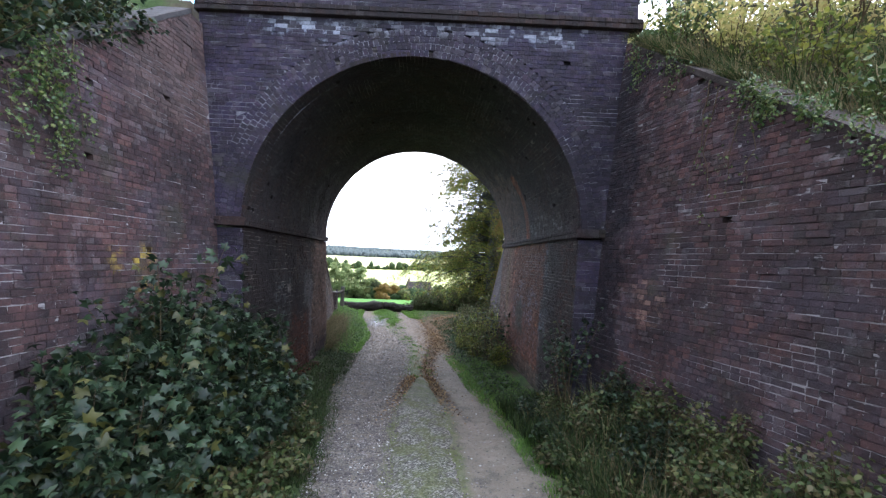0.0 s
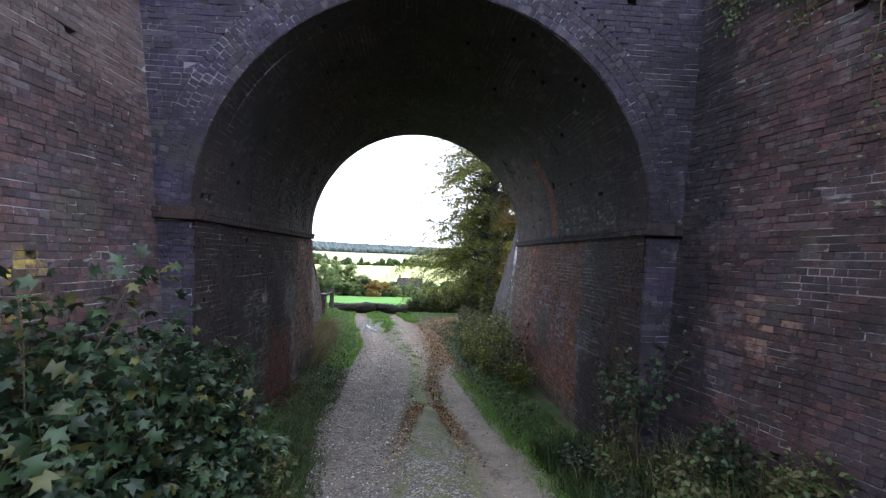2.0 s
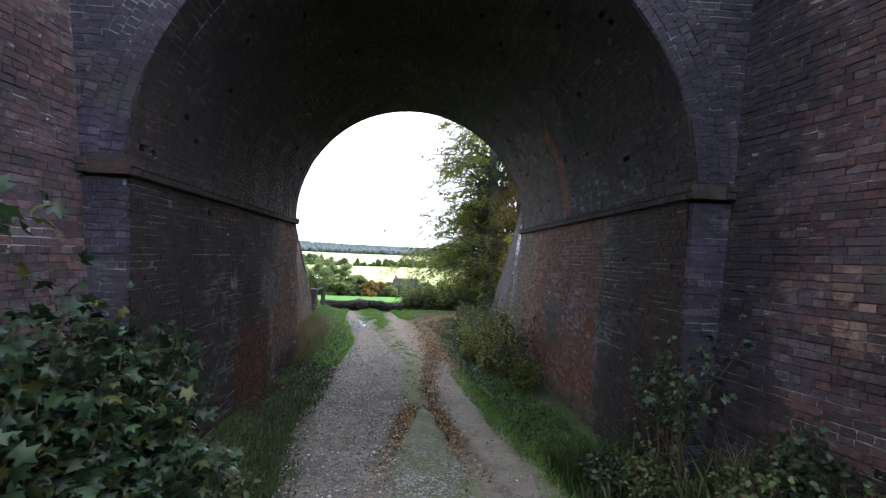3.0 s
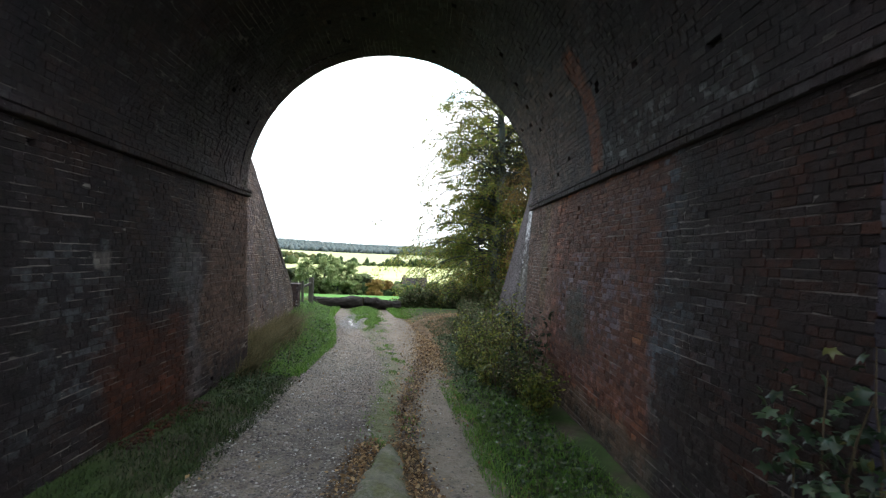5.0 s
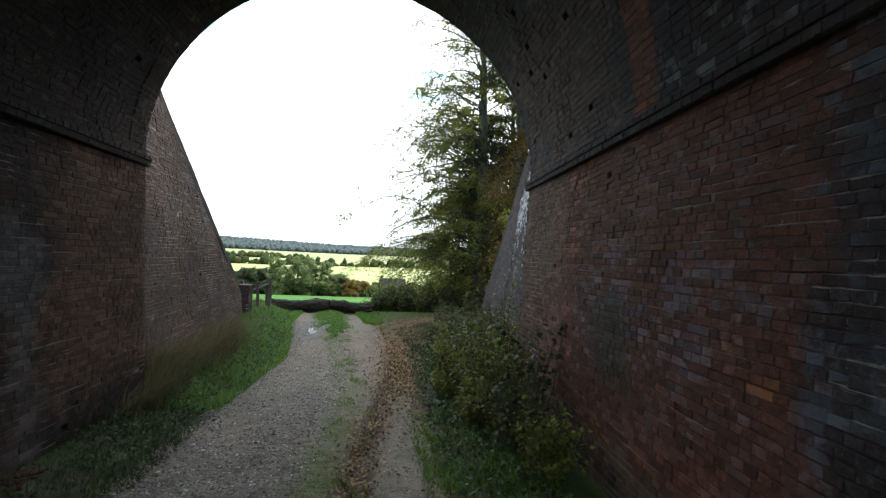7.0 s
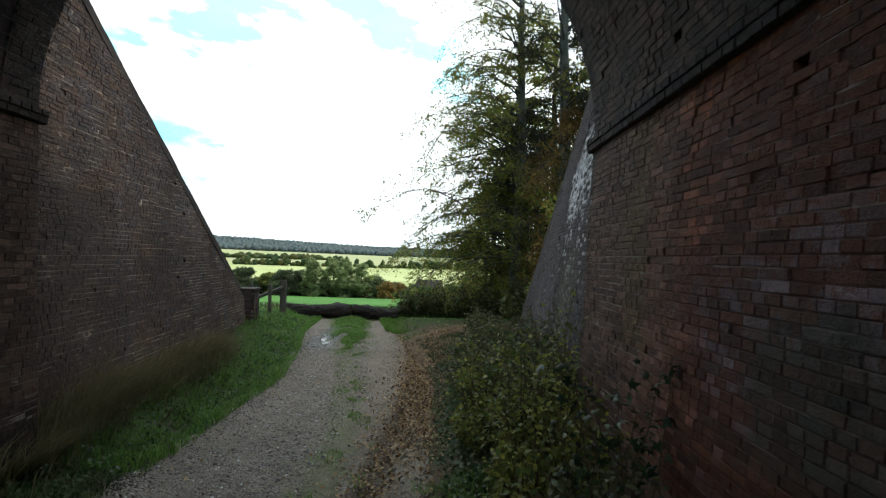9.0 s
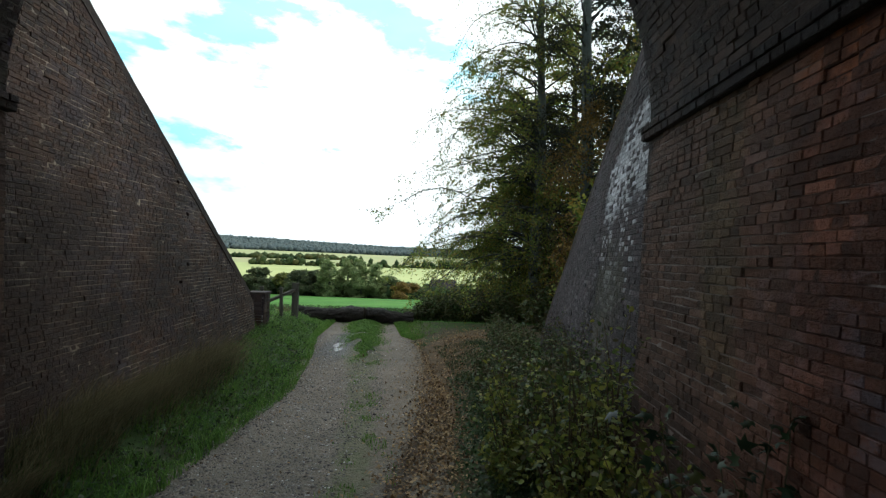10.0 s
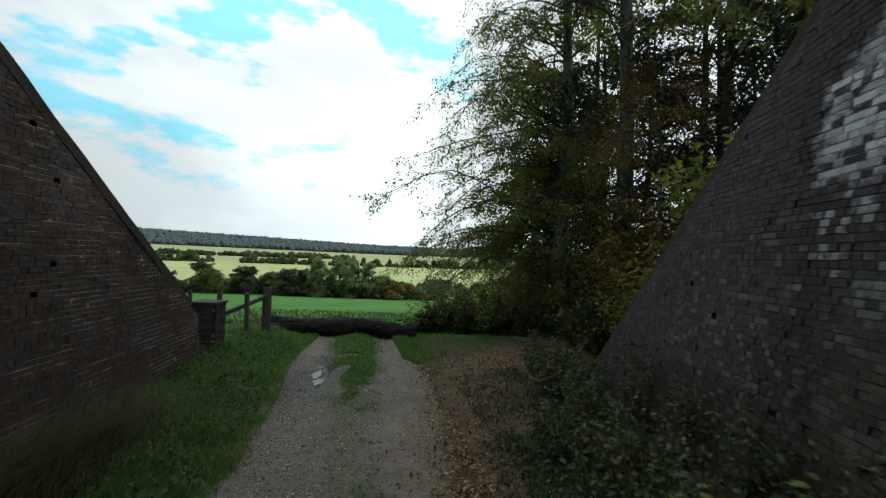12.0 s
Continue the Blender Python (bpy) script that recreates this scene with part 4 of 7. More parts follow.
    dm = n.math("ADD", n.math("ABSOLUTE", n.math("SUBTRACT", x, lx)), n.math("MULTIPLY", wob, 0.7))
    mould = n.math("MULTIPLY", n.math("SUBTRACT", 1.0, n.step(dm, 0.05, 0.20)), n.math("MULTIPLY", n.step(y, 9.6, 10.6), 0.85))
    back = n.math("MINIMUM", n.math("MAXIMUM", n.math("SUBTRACT", 10.9, y), 0.0), 3.6)
    dv = n.math("ABSOLUTE", n.math("SUBTRACT", n.math("ABSOLUTE", n.math("SUBTRACT", x, 0.17)), n.math("ADD", 0.17, n.math("MULTIPLY", back, 0.17))))
    vee = n.math("MULTIPLY", n.math("SUBTRACT", 1.0, n.step(n.math("ADD", dv, n.math("MULTIPLY", wob, 0.6)), 0.08, 0.24)), n.math("MULTIPLY", n.math("SUBTRACT", 1.0, n.step(y, 10.6, 10.9)), n.step(y, 8.2, 9.6)))
    c = n.mix(n.math("MAXIMUM", mould, n.math("MULTIPLY", vee, 0.95)), c, n.ramp(n.noise(18, 5, 0.75), (0.35, (0.028, 0.020, 0.014)), (0.65, (0.095, 0.058, 0.034))))
    litter = n.math("MULTIPLY", n.step(n.math("ADD", x, n.math("MULTIPLY", wob, 0.8)), 0.42, 0.72), n.step(y, 14.5, 18.0))
    c = n.mix(n.math("MULTIPLY", litter, 0.8), c, n.ramp(n.noise(16, 6, 0.75), (0.35, (0.04, 0.027, 0.017)), (0.65, (0.13, 0.08, 0.045))))
    h = n.math("ADD", n.math("ADD", n.math("SUBTRACT", 1.0, v.outputs["Distance"]), n.math("MULTIPLY", n.math("SUBTRACT", 1.0, v2.outputs["Distance"]), 0.8)), n.noise(12, 5, 0.7))
    n.bump(h, 0.9, 0.025)
    return n.color(c)


def build_track():
    ys = steps((-8, 4, 0.25), (4, 24, 0.09), (24, 27.5, 0.12))
    verts, faces, m = [], [], 36
    for y in ys:
        c = centre_x(y)
        hl = track_half(y) + 0.20 * noise.noise(Vector((1, y * 1.7, 9))) + 0.10 * noise.noise(Vector((1, y * 6, 9)))
        hr = track_half(y + 50) + 0.18 * noise.noise(Vector((5, y * 1.7, 4))) + 0.10 * noise.noise(Vector((5, y * 6, 4)))
        for i in range(m):
            s = -1 + 2 * i / (m - 1)
            x = c + (s * hl if s < 0 else s * hr)
            edge = 0.022 * (1 - abs(s) ** 8) - 0.03 * (abs(s) > 0.99)
            verts.append((x, y, terrain(x, y) + edge))
    for j in range(len(ys) - 1):
        for i in range(m - 1):
            faces.append((j * m + i, j * m + i + 1, (j + 1) * m + i + 1, (j + 1) * m + i))
    me = mesh_from("road", verts, faces, [m_gravel], smooth=True)
    return tagged(new("road", me), "pale gravel farm track with a mossy crown", "track", kind="structure")


def build_fork():
    """The leaf-strewn branch of the track that bends away below the trees."""
    line_pts = [(0.9, 17.5), (0.95, 20.5), (1.35, 23.2), (2.6, 25.9), (5.2, 27.0), (9.5, 27.6)]
    ys = np.array([p[1] for p in line_pts])
    t = np.linspace(0, 5, 70)
    px, py = np.interp(t, range(6), [p[0] for p in line_pts]), np.interp(t, range(6), ys)
    k = np.ones(9) / 9
    px = np.convolve(np.pad(px, 4, mode="edge"), k, "valid")
    py = np.convolve(np.pad(py, 4, mode="edge"), k, "valid")
    way = np.stack([np.gradient(px), np.gradient(py)], -1)
    way /= np.linalg.norm(way, axis=1)[:, None]
    verts, faces, m = [], [], 16
    for i in range(70):
        for j in range(m):
            s = -1 + 2 * j / (m - 1)
            w = min(1.05, 0.25 + 0.05 * i) + 0.12 * noise.noise(Vector((i * 0.35, 3.0 if s > 0 else 8.0, 0)))
            x, y = px[i] + way[i][1] * s * w, py[i] - way[i][0] * s * w
            verts.append((x, y, terrain(x, y) + 0.016 * (1 - abs(s) ** 6) - 0.02 * (abs(s) > 0.97)))
    for i in range(69):
        for j in range(m - 1):
            faces.append((i * m + j, i * m + j + 1, (i + 1) * m + j + 1, (i + 1) * m + j))
    me = mesh_from("road_fork", verts, faces, [m_mulch], smooth=True)
    return tagged(new("road_fork", me), "leaf-strewn branch of the farm track", "track", kind="structure")


m_gravel = gravel_material()
m_mulch = plain("trodden earth and leaf mould", (0.045, 0.034, 0.022), (0.15, 0.10, 0.06), 4, 0.95, 0.2, 0.8, 0.03)
build_track()
build_fork()


# ---- plants: helpers ----
def fast_mesh(name, verts, faces, mats, smooth=False):
    """A mesh from arrays; all faces have the same number of corners."""
    verts, faces = np.asarray(verts, np.float32), np.asarray(faces, np.int32)
    me = bpy.data.meshes.new(name)
    k = faces.shape[1]
    me.vertices.add(len(verts))
    me.vertices.foreach_set("co", verts.ravel())
    me.loops.add(faces.size)
    me.loops.foreach_set("vertex_index", faces.ravel())
    me.polygons.add(len(faces))
    me.polygons.foreach_set("loop_start", np.arange(0, faces.size, k, dtype=np.int32))
    me.polygons.foreach_set("loop_total", np.full(len(faces), k, np.int32))
    for m in mats:
        me.materials.append(m)
    if smooth:
        me.polygons.foreach_set("use_smooth", np.ones(len(faces), bool))
    me.update(calc_edges=True)
    me.validate()
    return me


def unit(a):
    return a / np.maximum(np.linalg.norm(a, axis=-1, keepdims=True), 1e-9)


# leaf outlines: x across, y along, z up from the leaf
OVAL = (np.array([(0, 0, 0), (-0.30, 0.33, 0.07), (0, 0.38, 0), (0.30, 0.33, 0.07), (-0.22, 0.72, 0.04), (0, 0.76, -0.02), (0.22, 0.72, 0.04), (0, 1.0, -0.1)]),
        [(0, 2, 1, 1), (0, 3, 2, 2), (1, 2, 5, 4), (2, 3, 6, 5), (4, 5, 7, 7), (5, 6, 7, 7)])
LOBED = (np.array([(0, 0, 0), (-0.40, 0.02, -0.08), (-0.20, 0.27, 0.04), (-0.56, 0.56, -0.10), (-0.19, 0.62, 0.03), (0, 1.0, -0.18), (0.19, 0.62, 0.03), (0.56, 0.56, -0.10), (0.20, 0.27, 0.04), (0.40, 0.02, -0.08), (0, 0.42, 0.09)]),
         [(0, 10, 2, 1), (2, 10, 4, 3), (4, 10, 6, 5), (6, 10, 8, 7), (8, 10, 0, 9)])
DIAMOND = (np.array([(0, 0, 0), (-0.33, 0.5, 0.08), (0, 1.0, -0.06), (0.33, 0.5, 0.08)]), [(0, 3, 2, 1)])


def leaves(name, points, size, shape, material, rng, droop=0.2, flat=0.5, ways=None, vary=0.35):
    """Leaves at points; flat: how far their faces turn to the sky."""
    n = len(points)
    tv, tf = shape
    y = unit(rng.normal(0, 1, (n, 3)) * np.array([1, 1, 0.6]) - np.array([0, 0, droop]) + (0 if ways is None else ways))
    up = unit(rng.normal(0, 1, (n, 3)) * (1 - flat) + np.array([0, 0, flat * 1.6]))
    x = unit(np.cross(y, up))
    z = np.cross(x, y)
    s = size * (1 + rng.uniform(-vary, vary, n))
    v = points[:, None, :] + s[:, None, None] * (tv[None, :, :1] * x[:, None, :] + tv[None, :, 1:2] * y[:, None, :] + tv[None, :, 2:] * z[:, None, :])
    f = np.array(tf)[None] + (np.arange(n) * len(tv))[:, None, None]
    if len(tf[0]) == 4 and any(a[2] == a[3] for a in tf):
        tri = []
        for a in tf:
            tri += [(a[0], a[1], a[2])] if a[2] == a[3] else [(a[0], a[1], a[2]), (a[0], a[2], a[3])]
        f = np.array(tri)[None] + (np.arange(n) * len(tv))[:, None, None]
    return fast_mesh(name, v.reshape(-1, 3), f.reshape(-1, f.shape[-1]), [material])


def tubes(name, lines, material, sides=6):
    """Tapered stems; lines: arrays of (x, y, z, radius)."""
    verts, faces, base = [], [], 0
    ang = np.arange(sides) / sides * 2 * math.pi
    for ln in lines:
        p, r = np.array(ln)[:, :3], np.array(ln)[:, 3]
        t = unit(np.gradient(p, axis=0))
        a = unit(np.cross(t, np.array([0.3, 0.9, 0.2])))
        b = np.cross(t, a)
        ring = p[:, None] + r[:, None, None] * (np.cos(ang)[None, :, None] * a[:, None] + np.sin(ang)[None, :, None] * b[:, None])
        verts.append(ring.reshape(-1, 3))
        m = len(p)
        i, j = np.meshgrid(np.arange(m - 1), np.arange(sides), indexing="ij")
        k = (j + 1) % sides
        faces.append(np.stack([i * sides + j, i * sides + k, (i + 1) * sides + k, (i + 1) * sides + j], -1).reshape(-1, 4) + base)
        base += m * sides
    return fast_mesh(name, np.concatenate(verts), np.concatenate(faces), [material], smooth=True)


def stem_line(start, way, length, rng, r0, bend=0.25, sag=0.0, n=7):
    """A wandering stem from start."""
    p, d = np.array(start, float), unit(np.array(way, float))
    out, step = [(*p, r0)], length / (n - 1)
    for i in range(1, n):
        d = unit(d + rng.normal(0, bend, 3) * 0.35 + np.array([0, 0, -sag * i / n]))
        p = p + d * step
        out.append((*p, max(0.0015, r0 * (1 - 0.85 * i / (n - 1)))))
    return np.array(out)


def leaf_material(name, tones, rough=0.5, through_light=0.35, spec=0.35):
    n = Nodes(name, rough, spec)
    r = n.rand()
    c = n.ramp(r, *[(i / (len(tones) - 1), t) for i, t in enumerate(tones)])
    c = n.mix(n.math("MULTIPLY", n.step(n.noise(40, 3, 0.6), 0.5, 0.75), 0.35), c, (0.10, 0.085, 0.03))
    n.color(c)
    tr = n.t.nodes.new("ShaderNodeBsdfTranslucent")
    n.put(tr.inputs["Color"], c)
    mx = n.t.nodes.new("ShaderNodeMixShader")
    mx.inputs[0].default_value = through_light
    out = n.t.nodes["Material Output"]
    n.t.links.new(n.bsdf.outputs[0], mx.inputs[1])
    n.t.links.new(tr.outputs[0], mx.inputs[2])
    n.t.links.new(mx.outputs[0], out.inputs["Surface"])
    return n.mat


m_leaf_dark = leaf_material("dark broad leaves", [(0.006, 0.015, 0.008), (0.012, 0.026, 0.013), (0.021, 0.041, 0.019), (0.042, 0.073, 0.033), (0.015, 0.031, 0.015), (0.008, 0.019, 0.009), (0.085, 0.080, 0.020)], 0.42, 0.22, 0.30)
m_leaf_ivy = leaf_material("ivy leaves", [(0.03, 0.065, 0.02), (0.06, 0.11, 0.03), (0.11, 0.16, 0.04), (0.16, 0.18, 0.05)], 0.4, 0.25, 0.5)
m_leaf_hedge = leaf_material("hawthorn leaves", [(0.05, 0.080, 0.018), (0.11, 0.145, 0.030), (0.19, 0.215, 0.042), (0.30, 0.285, 0.055), (0.08, 0.11, 0.026), (0.13, 0.10, 0.03)], 0.5, 0.45)
m_leaf_bramble = leaf_material("bramble leaves", [(0.026, 0.042, 0.014), (0.045, 0.070, 0.022), (0.075, 0.105, 0.030), (0.085, 0.060, 0.032), (0.13, 0.145, 0.045)], 0.5, 0.32)
m_leaf_beech = leaf_material("turning beech leaves", [(0.08, 0.125, 0.026), (0.15, 0.21, 0.042), (0.24, 0.29, 0.06), (0.33, 0.30, 0.062), (0.24, 0.15, 0.036), (0.16, 0.22, 0.043)], 0.45, 0.66)
m_leaf_wood = leaf_material("dark woodland leaves", [(0.012, 0.017, 0.008), (0.022, 0.028, 0.010), (0.038, 0.038, 0.013), (0.06, 0.042, 0.014)], 0.6, 0.25)
m_leaf_gold = leaf_material("yellowing leaves", [(0.26, 0.28, 0.09), (0.42, 0.40, 0.14), (0.58, 0.50, 0.20), (0.46, 0.36, 0.15)], 0.5, 0.55)
m_leaf_mid = leaf_material("mid-distance leaves", [(0.11, 0.16, 0.06), (0.17, 0.23, 0.085), (0.24, 0.29, 0.12), (0.31, 0.33, 0.15)], 0.6, 0.5)
m_leaf_row = leaf_material("dark hedgerow leaves", [(0.04, 0.058, 0.03), (0.065, 0.09, 0.042), (0.10, 0.125, 0.055), (0.13, 0.125, 0.06)], 0.6, 0.4)
m_leaf_rust = leaf_material("rust-coloured leaves", [(0.14, 0.09, 0.03), (0.22, 0.13, 0.03), (0.26, 0.17, 0.04)], 0.6, 0.3)
m_litter = leaf_material("fallen leaves", [(0.045, 0.026, 0.014), (0.10, 0.056, 0.026), (0.20, 0.115, 0.05), (0.40, 0.27, 0.14), (0.07, 0.040, 0.020)], 0.7, 0.05, 0.2)
# m_grass: green darkened to carry the low light on the west verge
m_grass = leaf_material("green grass", [(0.009, 0.022, 0.006), (0.017, 0.040, 0.009), (0.029, 0.060, 0.013), (0.052, 0.084, 0.021), (0.045, 0.048, 0.018)], 0.55, 0.3)
m_grass_lush = leaf_material("lush green grass", [(0.055, 0.125, 0.020), (0.09, 0.195, 0.032), (0.14, 0.26, 0.045), (0.20, 0.30, 0.066)], 0.5, 0.45)
m_grass_dry = leaf_material("dry grass", [(0.085, 0.066, 0.035), (0.15, 0.12, 0.064), (0.27, 0.22, 0.125), (0.115, 0.10, 0.048), (0.045, 0.060, 0.022)], 0.7, 0.3, 0.2)
m_bark = plain("grey bark", (0.03, 0.033, 0.032), (0.085, 0.09, 0.085), 5, 0.9, 0.2, 0.7, 0.03, (1, 1, 0.25))
m_trunk = plain("green-grey mossy bark", (0.065, 0.078, 0.072), (0.17, 0.19, 0.18), 5, 0.85, 0.25, 0.7, 0.03, (1, 1, 0.25))
m_stem = plain("brown stems", (0.05, 0.035, 0.022), (0.12, 0.085, 0.05), 20)
m_log = plain("wet dark bark", (0.005, 0.004, 0.004), (0.034, 0.025, 0.021), 9, 0.8, 0.3, 1.0, 0.09, (0.22, 1, 1))
m_cutwood = plain("cut log wood", (0.025, 0.018, 0.013), (0.07, 0.05, 0.036), 14)
m_timber = plain("grey weathered timber", (0.045, 0.042, 0.036), (0.11, 0.10, 0.085), 9, 0.9, 0.2, 0.6, 0.01, (1, 1, 0.15))
m_stone = plain("pale worn stone", (0.13, 0.125, 0.10), (0.32, 0.30, 0.25), 8)


def thing(name, label, category, group="", at=(0, 0, 0)):
    e = tagged(new(name), label, category, group)
    e.location = at
    return e


def floor_z(x, y):
    """Top of the ground or the track."""
    d = x - centre_x(y)
    return terrain(x, y) + (0.02 if abs(d) < 1.5 and y < 28 else 0.0)


def bush(name, label, at, spread, height, stems, per_stem, size, shape, material, seed, lean=(0, 0), group="", low=0.15, bend=0.3, up=1.0, bare=()):
    """Stems that fan out from a base, with leaves along their upper part."""
    rng = np.random.default_rng(seed)
    base = np.array([at[0], at[1], at[2] if len(at) > 2 else terrain(at[0], at[1])])
    root = thing(name, label, "bush", group, base)
    lines, pts, ways = [], [], []
    for _ in range(stems):
        a, q = rng.uniform(0, 2 * math.pi), math.sqrt(rng.uniform(0, 1))
        d0 = np.array([math.cos(a) * q * spread[0], math.sin(a) * q * spread[1], 0.0])
        h = height * rng.uniform(0.55, 1.05) * (1 - 0.35 * q)
        s = np.array([d0[0] * 0.45, d0[1] * 0.45, -0.05])
        tip = np.array([d0[0] * 1.0 + lean[0], d0[1] * 1.0 + lean[1], h * up])
        ln = stem_line(s, tip - s, float(np.linalg.norm(tip - s)), rng, 0.006 + 0.004 * height, bend)
        ln[:, 2] = np.maximum(ln[:, 2], -0.05)
        lines.append(ln)
        for t in rng.uniform(low, 1.0, per_stem):
            k = t * (len(ln) - 1)
            i = min(int(k), len(ln) - 2)
            p = ln[i, :3] + (ln[i + 1, :3] - ln[i, :3]) * (k - i)
            o = rng.normal(0, 1, 3) * np.array([1, 1, 0.7])
            o = o / np.linalg.norm(o) * rng.uniform(0.02, 0.2) * (0.4 + 0.5 * height)
            pts.append(p + o * 0.8)
            ways.append(o * 1.5)
    pts = np.array(pts)
    pts[:, 2] = np.maximum(pts[:, 2], 0.02)
    mesh_part("stem", tubes("stem", lines, m_stem, 5), root, kind="stuff")
    mesh_part("foliage", leaves("foliage", pts, size, shape, material, rng, 0.25, 0.45, unit(np.array(ways))), root, kind="stuff")
    return root


def tree(name, label, at, height, radius, limbs, seed, material, leaf=0.10, per_twig=9, reach=4.0, low=0.15, bias=(0, 0), trunk_lean=(0, 0), group="", twigs=7, sag=0.35, rise=0.35, trunk_mat=None, shape=DIAMOND, top=True):
    """A tapered trunk, limbs that fork into twigs, and leaves in clumps along the twigs."""
    rng = np.random.default_rng(seed)
    root = thing(name, label, "tree", group, at)
    n = 12
    tr = []
    for i in range(n):
        t = i / (n - 1)
        tr.append((trunk_lean[0] * t * t + 0.12 * math.sin(t * 5 + seed), trunk_lean[1] * t * t + 0.1 * math.cos(t * 4 + seed), -0.2 + height * t, radius * (1.25 - 0.25 * min(1, t * 8)) * (1 - 0.85 * t) + 0.02))
    tr = np.array(tr)
    limb_lines, twig_lines, pts, ways = [], [], [], []
    for k in range(limbs):
        t = low + (1 - low) * (k + rng.uniform(0, 0.9)) / limbs
        i = min(int(t * (n - 1)), n - 2)
        f = t * (n - 1) - i
        p = tr[i, :3] + (tr[i + 1, :3] - tr[i, :3]) * f
        a = rng.uniform(0, 2 * math.pi)
        way = np.array([math.cos(a) + bias[0], math.sin(a) + bias[1], rise + 0.5 * t])
        q = reach * (0.5 + 0.62 * math.sin(math.pi * min(1.0, 0.15 + 0.85 * t))) * rng.uniform(0.6, 1.1) * (0.65 + 0.35 * np.linalg.norm(way[:2]))
        ln = stem_line(p, way, q, rng, max(0.012, radius * 0.30 * (1 - 0.7 * t)), 0.3, sag, 9)
        limb_lines.append(ln)
        for j in range(twigs):
            s = rng.uniform(0.15, 1.0) * (len(ln) - 1)
            i2 = min(int(s), len(ln) - 2)
            b = ln[i2, :3] + (ln[i2 + 1, :3] - ln[i2, :3]) * (s - i2)
            d = unit(ln[i2 + 1, :3] - ln[i2, :3]) + rng.normal(0, 0.65, 3) * np.array([1, 1, 0.55]) - np.array([0, 0, 0.15])
            tw = stem_line(b, d, q * rng.uniform(0.14, 0.40) + 0.25, rng, 0.009, 0.4, 0.25, 6)
            twig_lines.append(tw)
            m = max(2, int(per_twig * rng.uniform(0.5, 1.4)))
            for s2 in rng.uniform(0.1, 1.05, m) * (len(tw) - 1):
                i3 = min(int(s2), len(tw) - 2)
                pts.append(tw[i3, :3] + (tw[i3 + 1, :3] - tw[i3, :3]) * (s2 - i3) + rng.normal(0, 1, 3) * np.array([0.15, 0.15, 0.06]) * (0.6 + leaf * 3))
                ways.append(unit(tw[-1, :3] - tw[0, :3]))
    mesh_part("trunk", tubes("trunk", [tr], trunk_mat or m_bark, 12), root)
    mesh_part("branch", tubes("branch", limb_lines + twig_lines, m_bark, 5), root, kind="stuff")
    mesh_part("crown", leaves("crown", np.array(pts), leaf, shape, material, rng, 0.3, 0.4, np.array(ways) * 0.8), root, kind="stuff")
    return root


